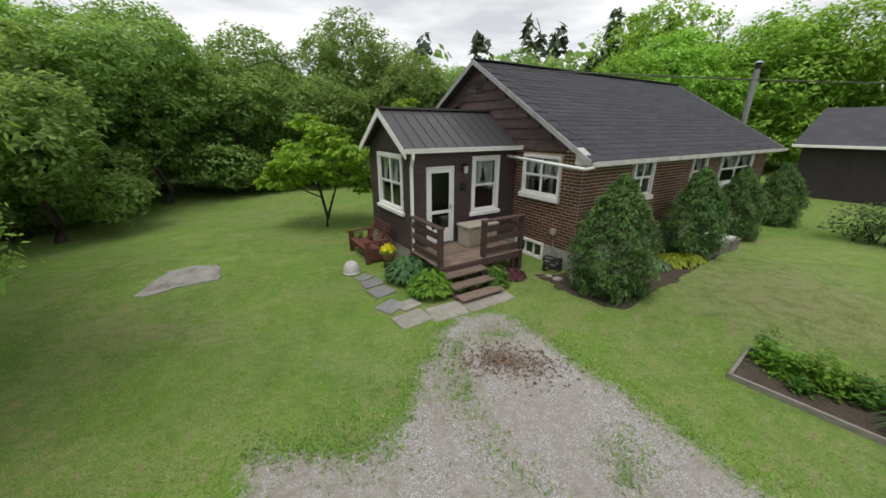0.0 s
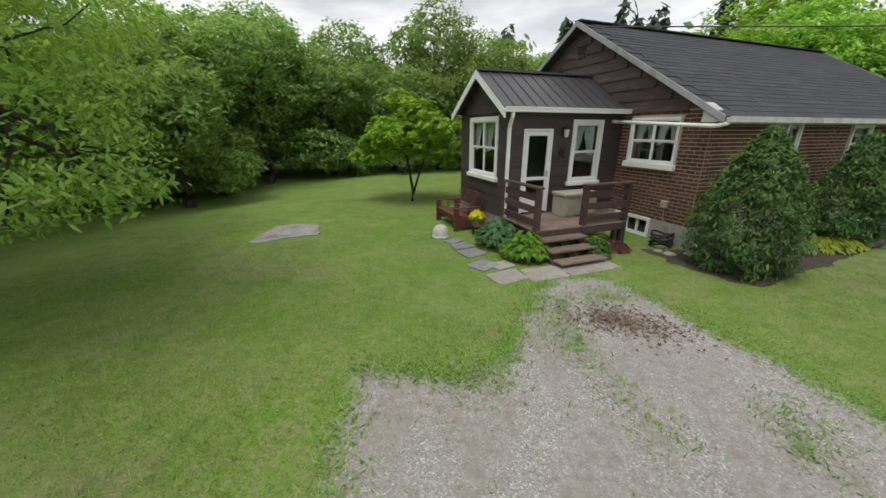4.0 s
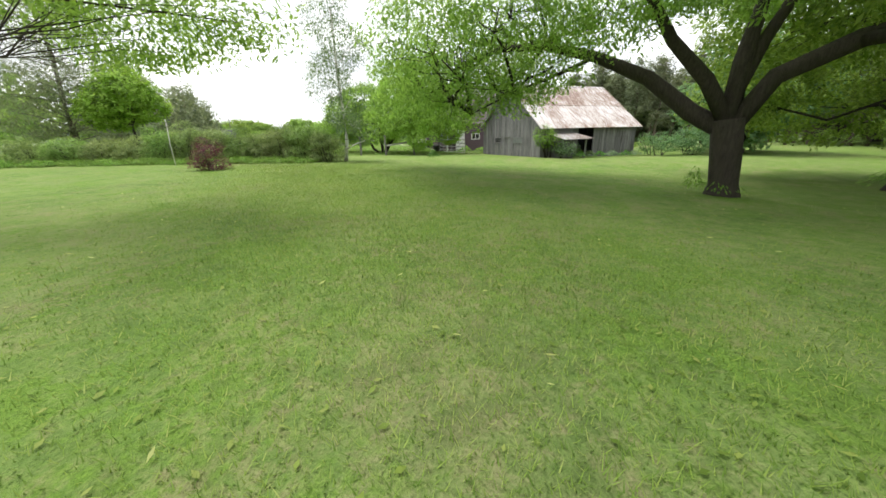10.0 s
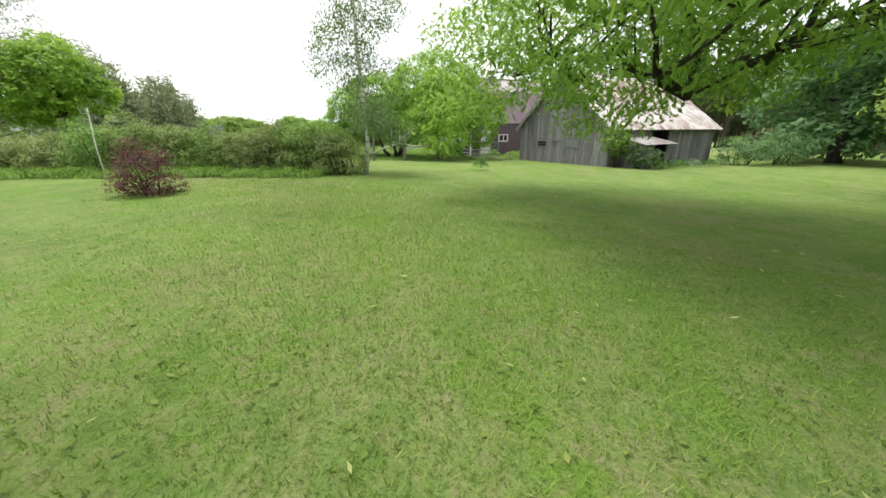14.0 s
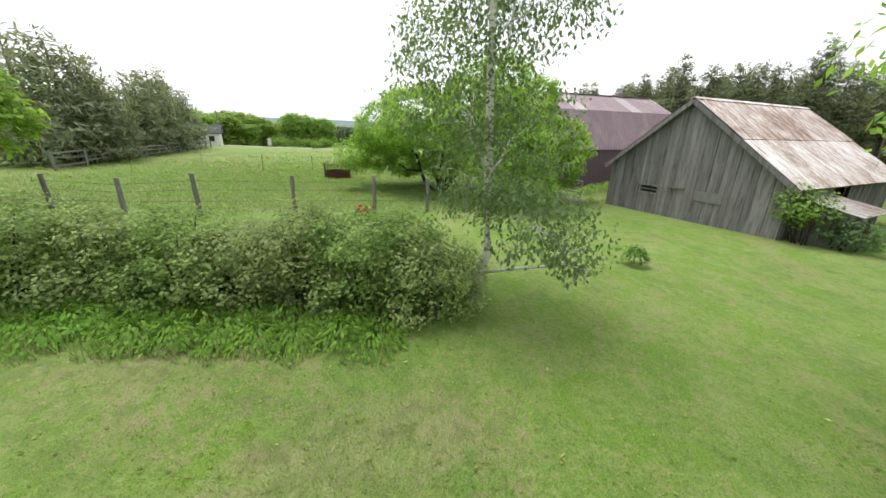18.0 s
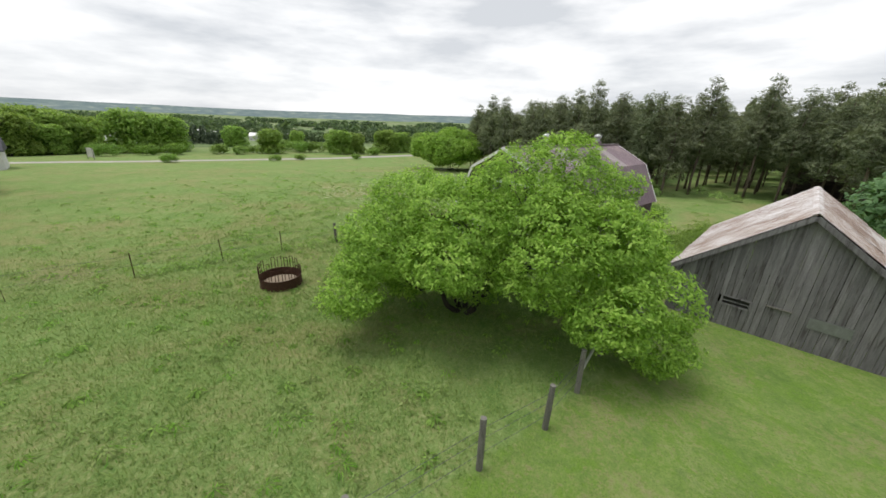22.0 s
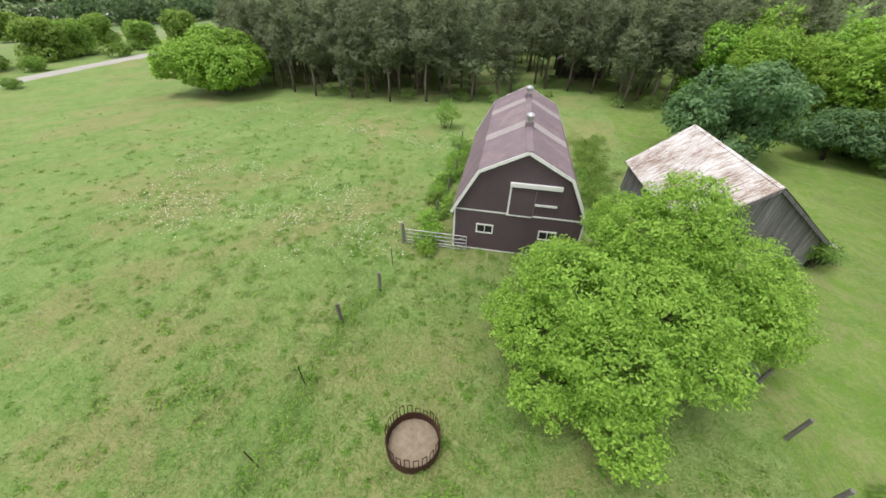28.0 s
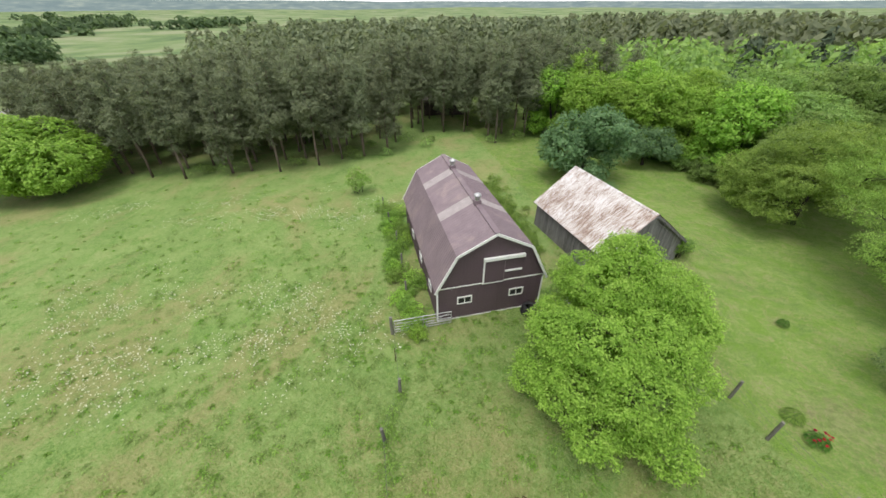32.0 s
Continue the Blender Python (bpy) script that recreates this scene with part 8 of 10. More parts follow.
# second old tree, leaning, its crown behind the first
lb = [((-4.6, 0.0, 2.8), (1.9, 1.8, 1.4)), ((-4.0, 3.0, 2.6), (1.8, 1.7, 1.3)), ((-3.8, -3.2, 3.0), (1.8, 1.7, 1.3)), ((-5.4, 1.5, 4.0), (1.8, 1.7, 1.2)), ((-2.0, 0.6, 7.4), (2.4, 2.2, 1.4)), ((2.2, 4.4, 6.4), (2.2, 2.0, 1.3)), ((4.4, 2.0, 6.6), (2.2, 2.0, 1.3)), ((4.2, 0.0, 4.4), (1.9, 1.8, 1.2)), ((-4.2, 0.5, 4.8), (2.0, 1.9, 1.3)), ((0.0, -4.0, 4.7), (1.9, 1.8, 1.2)), ((-3.0, -3.4, 5.2), (2.0, 1.9, 1.2)), ((3.2, -3.4, 4.9), (1.9, 1.8, 1.1)), ((-4.0, 3.4, 4.2), (1.9, 1.8, 1.2)), ((0.2, 0.4, 6.4), (2.6, 2.4, 1.6)), ((2.4, -1.4, 5.6), (2.2, 2.0, 1.3)), ((2.6, 1.6, 5.4), (2.3, 2.1, 1.4)), ((0.8, 2.8, 4.8), (2.2, 2.0, 1.3)), ((-2.4, 1.6, 5.4), (2.2, 2.2, 1.4)), ((-1.8, -1.8, 5.2), (2.0, 2.0, 1.3)), ((1.5, 4.6, 3.6), (1.8, 1.6, 1.2)), ((-1.0, 4.4, 3.8), (1.9, 1.7, 1.2)), ((3.8, 3.2, 4.0), (1.7, 1.6, 1.1)), ((0.4, 0.6, 8.0), (2.0, 2.0, 1.3)), ((-3.2, -0.4, 3.8), (1.6, 1.5, 1.0))]
lb = [(np.array(c), np.array(r)) for c, r in lb]
tr2 = [([(0, 0, -0.1), (0.1, 0.2, 0.9), (0.25, 0.5, 1.9), (0.5, 0.8, 3.2)], 0.36, 0.24), ([(0.4, 0.7, 2.6), (1.4, 0.2, 3.6), (2.4, -0.8, 4.6)], 0.16, 0.06), ([(0.5, 0.8, 3.0), (0.2, 0.7, 4.6), (0.2, 0.4, 6.4)], 0.18, 0.06), ([(0.3, 0.6, 2.2), (0.6, 2.2, 3.0), (0.4, 4.0, 3.6)], 0.14, 0.05)]
tree("lawn_tree", on(-24.2, 6.6), "leaning old tree with a dark furrowed trunk", 2, lb, tr2, L_ASH, BARK, 7.0, 16, 0.45, (0.17, 0.075), 17, 0.9, twigs=2, droop=0.4, girth=0.16)
sk = empty("sucker_shoots", on(-23.8, 6.9), "leafy sucker shoots at the tree foot", "shoots", "shoots at tree feet")
quad_mesh("foliage", np.concatenate([clump_quads(R, 160, 0.8, 0.7, 0.15, 0.05, 0.6) + np.array([-0.2, -0.7, 0]), clump_quads(R, 120, 0.6, 0.8, 0.15, 0.05, 0.6)]), L_MID, sk)
sk = empty("sucker_shoots", on(-21.2, -0.3), "leafy sucker shoots at the tree foot", "shoots", "shoots at tree feet")
quad_mesh("foliage", np.concatenate([clump_quads(R, 150, 0.62, 0.4, 0.12, 0.03, 0.5) + np.array([0.2, 0.5, 0]), clump_quads(R, 110, 0.3, 0.7, 0.13, 0.045, 0.5)]), L_MID, sk)
# tree south of the path, seen as an overhanging bough
lb = lobes_in(np.random.default_rng(3), (0, -1.6, 5.4), (4.2, 4.0, 2.2), 9, (0.3, 0.42))
lb += [(np.array(c), np.array(r)) for c, r in (((-3.5, 6.0, 2.75), (0.7, 0.6, 0.35)), ((-2.9, 5.4, 2.8), (0.9, 0.8, 0.4)), ((-3.5, 4.3, 2.7), (1.0, 0.9, 0.45)), ((-3.0, 3.6, 3.2), (1.1, 1.0, 0.5)), ((-2.2, 4.8, 3.2), (1.0, 0.9, 0.5)), ((-4.1, 3.2, 2.9), (1.0, 0.9, 0.5)), ((-1.6, 5.8, 3.5), (0.9, 0.8, 0.45)), ((-2.4, 2.6, 3.8), (1.2, 1.1, 0.6)))]
tree("lawn_tree", on(-11.6, -14.6), "broad lawn tree with drooping boughs", 3, lb, simple_trunk(np.random.default_rng(3), 3.2, 0.3), L_ASH, BARK, 17.0, 16, 0.34, (0.085, 0.036), 18, 1.5, twigs=3, droop=0.4, girth=0.05)

# woodland trees: five builds, then copies along the edge of the wood
builds = []
for i in range(7):
    rg_ = np.random.default_rng(300 + i)
    h = (8.5, 9.5, 10.5, 7.5, 9.0, 8.6, 9.4)[i]
    lb = lobes_in(rg_, (0, 0, h * 0.56), (h * 0.34, h * 0.34, h * 0.42), 16, (0.34, 0.5), 0.85)
    lb += [(np.array([math.cos(a) * h * 0.27, math.sin(a) * h * 0.27, h * 0.2]), np.array([h * 0.13, h * 0.13, h * 0.13])) for a in rg_.uniform(0, 6.28, 6)]
    builds.append((lb, h))
EDGE = [(-24.5, 12.0, 0, 1.0), (-19.0, 13.3, 3, 1.0), (-22.8, 15.8, 1, 1.0), (-20.6, 19.8, 2, 1.0), (-18.3, 23.4, 4, 0.95), (-14.8, 25.6, 0, 0.9), (-11.6, 26.3, 3, 0.95), (-8.0, 28.2, 1, 0.9), (-4.2, 29.6, 4, 0.9), (-0.2, 31.2, 2, 0.85), (3.8, 32.6, 0, 0.95), (7.8, 34.0, 3, 1.1), (12.0, 35.4, 1, 1.05), (16.5, 37.0, 4, 1.15), (21.0, 38.0, 2, 1.1), (26.0, 36.5, 0, 1.15), (31.0, 33.0, 1, 1.2), (34.0, 27.0, 3, 1.2), (-27.0, 19.0, 4, 1.0), (-31.0, 22.5, 1, 0.95), (-35.5, 24.0, 0, 1.0), (-40.0, 25.5, 3, 0.95), (-44.5, 26.0, 2, 0.95), (-49.0, 29.0, 4, 0.95), (-24.5, 23.5, 2, 1.1), (-20.0, 28.0, 1, 1.15), (-13.0, 31.0, 2, 1.1), (-5.0, 35.0, 0, 1.1), (4.0, 38.0, 4, 1.15), (-30.0, 28.5, 3, 1.1), (-38.0, 31.0, 1, 1.15), (-46.0, 33.0, 0, 1.1), (13.0, 42.0, 2, 1.3), (24.0, 44.0, 1, 1.3)]
first = {}
for x, y, k, s in EDGE:
    s *= 1.07 if y > 15 and x < 5 else 1.0
    s *= 1.16 if x > 9 else 1.0
    if x < -25.5 or x > 5:
        k = 5 + k % 2
    a = R.uniform(0, 360)
    if k not in first:
        lb, h = builds[k]
        rg_ = np.random.default_rng(400 + k)
        first[k] = tree("woodland_tree", on(x, y, a, s), "leafy green deciduous tree at the edge of the wood", 500 + k, lb, simple_trunk(rg_, h * 0.5, 0.17, 0.04), L_BRIGHT if k > 4 else L_WOOD, BARK, 6.0, 11, 0.42, (0.23, 0.115), 12, 0.4, group="wood edge trees", droop=0.25)
    else:
        copy_thing(first[k], on(x, y, a, s))
# young maple on the lawn, with a bright crown, and one behind the porch
lb = [((-0.9, -0.3, 2.1), (0.85, 0.8, 0.45)), ((0.8, 0.2, 2.0), (0.9, 0.8, 0.42)), ((0.1, 0.7, 2.5), (0.8, 0.8, 0.42)), ((-0.2, -0.8, 2.6), (0.75, 0.7, 0.4)), ((0.2, 0.1, 3.2), (0.7, 0.7, 0.42)), ((-1.3, 0.5, 2.7), (0.6, 0.6, 0.35)), ((1.2, -0.4, 2.7), (0.6, 0.6, 0.35)), ((-1.5, -0.4, 1.7), (0.55, 0.5, 0.3)), ((-0.5, 0.2, 3.7), (0.45, 0.45, 0.3)), ((1.5, 0.4, 1.6), (0.5, 0.5, 0.28))]
lb = [(np.array(c), np.array(r)) for c, r in lb]
trm = [([(0, 0, -0.05), (0.02, 0, 0.5), (-0.1, 0.02, 1.1), (-0.25, 0.05, 1.9)], 0.065, 0.04), ([(0.03, 0, 0.25), (0.22, 0.1, 0.9), (0.5, 0.15, 1.7)], 0.05, 0.03)]
mp = tree("young_maple", on(-8.75, 14.5), "young maple with bright yellow-green leaves on the lawn", 7, lb, trm, L_MAPLE, BARK, 13, 12, 0.24, (0.16, 0.12), 10, 0.6, group="young maples", twigs=2, girth=0.07, flat=0.4)
copy_thing(mp, on(-5.7, 17.0, 80, 1.15))
# shrub and thin stem below the leaning tree
bush("wood_shrub", on(-21.4, 14.1), "dark shrub at the edge of the wood", 8, lobes_in(np.random.default_rng(8), (0, 0, 1.0), (1.2, 1.2, 0.9), 6), L_WOOD, 8, 10, 0.3, (0.14, 0.07))
bush("dead_brush", on(-20.6, 16.4), "bare grey dead brush at the wood edge", 81, lobes_in(np.random.default_rng(81), (0, 0, 1.6), (1.0, 1.0, 1.4), 7), TWIG, 3, 3, 0.3, (0.3, 0.012), stems=60, bark=TWIG)

# birch by the hedge: leaning white stem, hanging leaves
lb = [((0.15, 0.1, 2.4), (0.9, 0.9, 0.6)), ((-0.5, 0.5, 3.1), (0.9, 0.9, 0.7)), ((0.6, -0.4, 3.6), (0.95, 0.9, 0.8)), ((-0.3, -0.5, 4.3), (0.95, 0.95, 0.8)), ((0.5, 0.6, 4.8), (0.95, 0.9, 0.8)), ((0.0, 0.0, 5.7), (0.95, 0.9, 0.8)), ((-0.5, 0.7, 5.4), (0.8, 0.8, 0.7)), ((0.3, -0.6, 6.4), (0.8, 0.8, 0.7)), ((0.0, 0.2, 7.1), (0.6, 0.6, 0.6)), ((0.3, 1.5, 1.35), (0.75, 0.6, 0.4)), ((1.0, 0.9, 1.9), (0.8, 0.7, 0.5)), ((-0.9, 0.0, 1.9), (0.8, 0.7, 0.5))]
lb = [(np.array(c), np.array(r)) for c, r in lb]
trb = [([(0, 0, -0.1), (-0.05, 0.05, 0.5), (0.05, 0.2, 1.0), (0.0, 0.12, 2.4), (0.05, 0.05, 4.2), (0.0, 0.0, 6.8)], 0.11, 0.045), ([(0.0, 0.1, 0.6), (0.3, 0.9, 0.9), (0.4, 1.5, 1.05), (0.4, 1.9, 1.0)], 0.035, 0.012)]
tree("birch_tree", on(-27.3, -13.95), "slender white-stemmed birch with loose hanging leaves", 12, lb, trb, L_BIRCH, BIRCH, 20, 12, 0.3, (0.056, 0.046), 13, 0.4, twigs=5, droop=0.8, girth=0.05, flat=0.9)
tree("young_birch", on(-23.2, -20.2, 0, 0.75), "thin young birch standing in the hedge", 13, [(np.array((0, 0, 2.4)), np.array((0.3, 0.3, 0.4)))], [([(0, 0, -0.1), (0.03, 0.02, 1.2), (-0.05, 0.05, 2.6)], 0.035, 0.012)], L_BIRCH, BIRCH, 6, 6, 0.2, (0.08, 0.05), 1, 0.4, twigs=3, girth=0.03)

# long shrub hedge beside the lawn
HEDGE = [(-26.9, -14.7), (-26.75, -15.8), (-26.5, -16.9), (-26.2, -18.0), (-25.9, -19.1), (-25.55, -20.2), (-25.2, -21.3), (-24.8, -22.5), (-24.4, -23.8), (-23.9, -25.2), (-23.3, -26.7), (-22.6, -28.3)]
HEDGE = [(x, y, 1.12 + 0.1 * math.sin(k * 2.1), 1.62 - max(0, k - 5) * 0.09 + 0.15 * math.sin(k * 1.3)) for k, (x, y) in enumerate(HEDGE)]
for i, (x, y, r, h) in enumerate(HEDGE):
    rg_ = np.random.default_rng(600 + i)
    lb = lobes_in(rg_, (0, 0, h * 0.58), (r, r, h * 0.5 * rg_.uniform(0.85, 1.15)), 14, (0.3, 0.52), 0.8)
    lb += [(np.array([math.cos(a) * r * 0.52, math.sin(a) * r * 0.52, 0.46]), np.array([0.48, 0.48, 0.38])) for a in np.arange(5) * 1.26 + i]
    bush("hedge_shrub", on(x, y), "dense old hedge shrub with small dull green leaves", 620 + i, lb, L_SAGE_HEDGE if i % 3 == 1 else L_HEDGE, 26, 16, 0.2, (0.068, 0.042), 14, group="hedge beside the lawn")
    if i == 0:
        continue
    w = empty("hedge_weeds", on(x + 1.45, y + 0.35), "low bright weeds along the hedge foot", "weeds", "weeds along the hedge")
    quad_mesh("foliage", np.concatenate([clump_quads(rg_, 230, 0.5, rg_.uniform(0.16, 0.34), 0.09, 0.045, 0.4) + np.array([dx + rg_.uniform(-0.2, 0.2), dy, 0]) for dx in (-0.55, 0.0) for dy in (-0.8, -0.25, 0.3)]), L_HOSTA, w)
    quad_mesh("grass_blades", blades(rg_, np.stack([rg_.uniform(-0.9, 0.5, 450), rg_.uniform(-1.0, 0.7, 450), np.zeros(450)], 1), 0.3, 0.008, 0.5), L_TALL, w, 3)
lb = [((0, 0, 0.75), (0.75, 0.75, 0.5)), ((0.5, 0.4, 1.0), (0.5, 0.5, 0.45)), ((-0.5, -0.3, 1.05), (0.5, 0.5, 0.5)), ((0.1, -0.5, 0.5), (0.6, 0.5, 0.35)), ((-0.2, 0.5, 1.35), (0.35, 0.35, 0.35)), ((0.6, -0.2, 0.4), (0.55, 0.5, 0.35)), ((-0.6, 0.3, 0.4), (0.55, 0.5, 0.35)), ((0.2, 0.6, 0.35), (0.5, 0.5, 0.32)), ((0.2, 0.0, 1.5), (0.4, 0.4, 0.4))]
bush("purple_shrub", on(-21.45, -16.45, 0, 0.63), "dark purple-leaved shrub standing in the lawn", 14, [(np.array(c), np.array(r)) for c, r in lb], L_PURPLE, 22, 12, 0.2, (0.075, 0.045), 12)
for x, y, s in ((-30.8, -10.2, 0.9)  ,):
    o = empty("grass_tuft", on(x, y), "tall unmown green tuft in the lawn", "weeds")
    quad_mesh("foliage", clump_quads(R, 420, 0.38 * s, 0.62 * s, 0.1, 0.04, 0.3), L_BED, o)
# peony bush with red flowers by the fence, and a green neighbour
pe = empty("peony_bush", on(-32.4, -18.55), "peony bush with red flowers beside the fence", "flower bush")
quad_mesh("foliage", clump_quads(R, 240, 0.5, 0.6, 0.16, 0.07, 0.6), L_BED, pe)
for k in range(9):
    a, r = R.uniform(0, 6.28), R.uniform(0.1, 0.5)
    quad_mesh("flower", clump_quads(R, 22, 0.07, 0.06, 0.07, 0.06) + np.array([math.cos(a) * r, math.sin(a) * r, 0.62 - 0.3 * r]), F_RED, pe)
pg = empty("green_bush", on(-32.9, -17.45), "low green perennial clump beside the fence", "bush")
quad_mesh("foliage", clump_quads(R, 260, 0.5, 0.6, 0.18, 0.045, 0.4), L_MID, pg)

# big bright box elder between fence and barn
lb = [((-0.6, -1.6, 4.3), (2.0, 2.0, 1.3)), ((-2.3, -1.2, 3.6), (1.5, 1.4, 1.1)), ((1.6, -0.6, 4.3), (1.8, 1.7, 1.2)), ((0.2, 1.6, 5.2), (1.9, 1.8, 1.3)), ((0.4, 3.6, 5.6), (1.7, 1.6, 1.3)), ((0.9, -3.0, 3.4), (1.8, 1.6, 1.2)), ((-1.6, -3.2, 2.6), (1.6, 1.4, 1.1)), ((-3.0, 0.8, 2.9), (1.25, 1.2, 0.9)), ((2.7, -1.2, 3.3), (1.4, 1.3, 0.9)), ((2.4, 2.2, 4.2), (1.7, 1.6, 1.2)), ((-1.4, 3.4, 4.2), (1.7, 1.6, 1.2)), ((1.2, -3.7, 2.7), (1.2, 1.0, 0.8)), ((-3.4, -2.0, 1.9), (1.3, 1.2, 0.9)), ((2.6, 3.6, 2.9), (1.5, 1.4, 1.1)), ((-0.4, -4.4, 1.7), (1.2, 1.1, 0.8)), ((0.9, 5.0, 3.9), (1.5, 1.3, 1.1)), ((1.8, 5.2, 2.3), (1.2, 1.1, 0.9)), ((-1.6, 4.6, 2.6), (1.3, 1.2, 1.0)), ((3.0, 1.4, 3.0), (1.2, 1.1, 0.8)), ((-2.2, 2.4, 2.2), (1.3, 1.2, 1.0)), ((0.8, 6.0, 3.2), (1.4, 1.3, 1.2)), ((1.2, 6.7, 1.9), (1.2, 1.1, 1.0)), ((0.2, 7.3, 2.9), (1.2, 1.1, 1.0)), ((0.4, 5.4, 4.9), (1.3, 1.2, 1.0)), ((4.6, 5.3, 1.3), (1.05, 1.0, 0.9)), ((4.5, 3.5, 2.4), (1.4, 1.3, 1.0)), ((4.4, 5.0, 2.6), (1.2, 1.1, 1.0)), ((3.9, 2.0, 3.3), (1.4, 1.3, 1.0)), ((3.2, 4.4, 4.0), (1.5, 1.4, 1.1)), ((2.3, -4.4, 2.0), (1.0, 0.9, 0.8)), ((0.2, 0.4, 1.6), (1.3, 1.2, 0.8)), ((-0.6, -2.4, 1.4), (1.2, 1.1, 0.7))]
lb = [(np.array(c) * (0.98, 0.98, 1.05), np.array(r)) for c, r in lb]
trx = [(bent(R, (0.2 * math.cos(a), 0.2 * math.sin(a), -0.1), (1.9 * math.cos(a), 1.9 * math.sin(a), 2.6), 5, 0.12), 0.13, 0.06) for a in (0.3, 1.5, 2.7, 3.8, 5.0)]
tree("box_elder", on(-41.9, -18.1), "broad bright green box elder with many low stems", 15, lb, trx, L_BRIGHT, BARK, 16.0, 18, 0.28, (0.135, 0.066), 21, 0.5, twigs=2, girth=0.13, droop=0.35, flat=0.7)
# pasture bushes and trees round the barn
lb = lobes_in(np.random.default_rng(16), (0, 0, 3.4), (8.0, 6.6, 3.8), 26, (0.3, 0.42))
bush("pasture_thicket", on(-107.5, -10.5, 20, 1.25), "rounded bright green thicket in the pasture corner", 16, lb, L_BRIGHT, 5.5, 12, 0.45, (0.32, 0.17), 12)
tree("blue_green_tree", on(-43.4, 11.0, 0, 1.95), "dense blue-green tree behind the shed", 17, lobes_in(np.random.default_rng(17), (0, 0, 2.4), (2.8, 2.8, 2.4), 17, (0.36, 0.5)), simple_trunk(R, 2.4, 0.2), L_SPRUCE, BARK, 10, 13, 0.35, (0.2, 0.1), 10, 0.3)
tree("blue_green_tree", on(-36.0, 18.6, 0, 1.55), "low spreading blue-green tree behind the shed", 18, lobes_in(np.random.default_rng(18), (0, 0, 1.7), (2.5, 2.5, 1.4), 12, (0.34, 0.46)), simple_trunk(R, 1.6, 0.14), L_SPRUCE, BARK, 10, 13, 0.35, (0.18, 0.09), 9, 0.5)
for i, (x, y, r, h, mat_) in enumerate(((-67.1, -1.0, 1.5, 3.2, L_MID), (-46.8, 13.5, 1.8, 3.0, L_MID), (-35.6, -3.6, 0.95, 2.2, L_MID), (-35.2, -2.6, 0.8, 1.2, L_SPRUCE), (-40.5, 4.6, 1.6, 1.9, L_SPRUCE), (-41.6, 7.0, 1.9, 2.3, L_SPRUCE), (-58.0, 2.5, 1.2, 1.6, L_MID), (10.0, 14.6, 1.3, 1.3, L_CEDAR), (11.6, 13.4, 1.1, 1.2, L_CEDAR))):
    lb = lobes_in(np.random.default_rng(700 + i), (0, 0, h * 0.52), (r, r, h * 0.5), 9, (0.38, 0.55))
    bush("shrub", on(x, y), "rounded green shrub by the yard" if i > 0 else "small leafy tree in the pasture corner", 720 + i, lb, mat_, 9, 11, 0.3, (0.13, 0.07), 8)
for i in range(30):
    u, v = -1.0 + i * 0.6, R.uniform(3.9, 6.0)
    x, y = barn_at(u, v)
    r = R.uniform(0.5, 1.0)
    o = empty("weed_clump", on(x, y), "tall green weeds between the barn and the pasture fence", "weeds", "weeds beside the barn")
    tips = unit(R, 70) * (r, r, R.uniform(0.5, 1.2)) * R.uniform(0.5, 1.1, (70, 1))
    tips[:, 2] = np.abs(tips[:, 2]) + 0.1
    quad_mesh("foliage", sprays(R, tips, tips * 0.3, 8, 0.22, 0.16, 0.07, 0.8, 0.1), L_MID if i % 3 else L_BRIGHT, o)
for i in range(9):
    u, v = 1.0 + i * 1.5, R.uniform(-6.4, -4.6)
    x, y = barn_at(u, v)
    o = empty("weed_clump", on(x, y), "tall green weeds between barn and shed", "weeds", "weeds behind the barn")
    quad_mesh("foliage", clump_quads(R, 150, R.uniform(0.5, 0.8), R.uniform(0.5, 0.9), 0.22, 0.09, 0.5), L_MID, o)
for i in range(7):
    u, v = 0.8 + i * 1.1, -5.2 - R.uniform(0, 0.6)
    p = smx @ Vector((u, v, 0))
    o = empty("weed_clump", on(p.x, p.y), "low pale weeds along the shed wall", "weeds", "weeds along the shed")
    quad_mesh("foliage", clump_quads(R, 120, 0.5, 0.45, 0.16, 0.07, 0.6), L_BED if i % 2 else L_SAGE, o)

# bushes along the foot of the wood
first_ = None
for i, (x, y, k) in enumerate(((-27.0, 13.6, 1.0), (-29.4, 16.2, 1.2), (-32.0, 19.0, 1.0), (-27.6, 10.6, 0.8), (-34.4, 21.6, 1.2), (-38.6, 23.0, 1.1), (-42.4, 23.6, 1.2), (-46.5, 24.4, 1.1), (-25.0, 15.4, 1.1), (-22.4, 13.6, 0.9), (-16.4, 22.4, 1.0), (-12.8, 23.8, 0.9))):
    if first_ is None:
        first_ = bush("wood_edge_bush", on(x, y, 0, k), "dark leafy bush at the foot of the wood", 770, lobes_in(np.random.default_rng(770), (0, 0, 1.2), (1.9, 1.9, 1.2), 11, (0.34, 0.5)), L_WOOD, 7, 11, 0.3, (0.2, 0.1), 9, group="bushes at the wood edge")
    else:
        copy_thing(first_, on(x, y, i * 57.0, k))

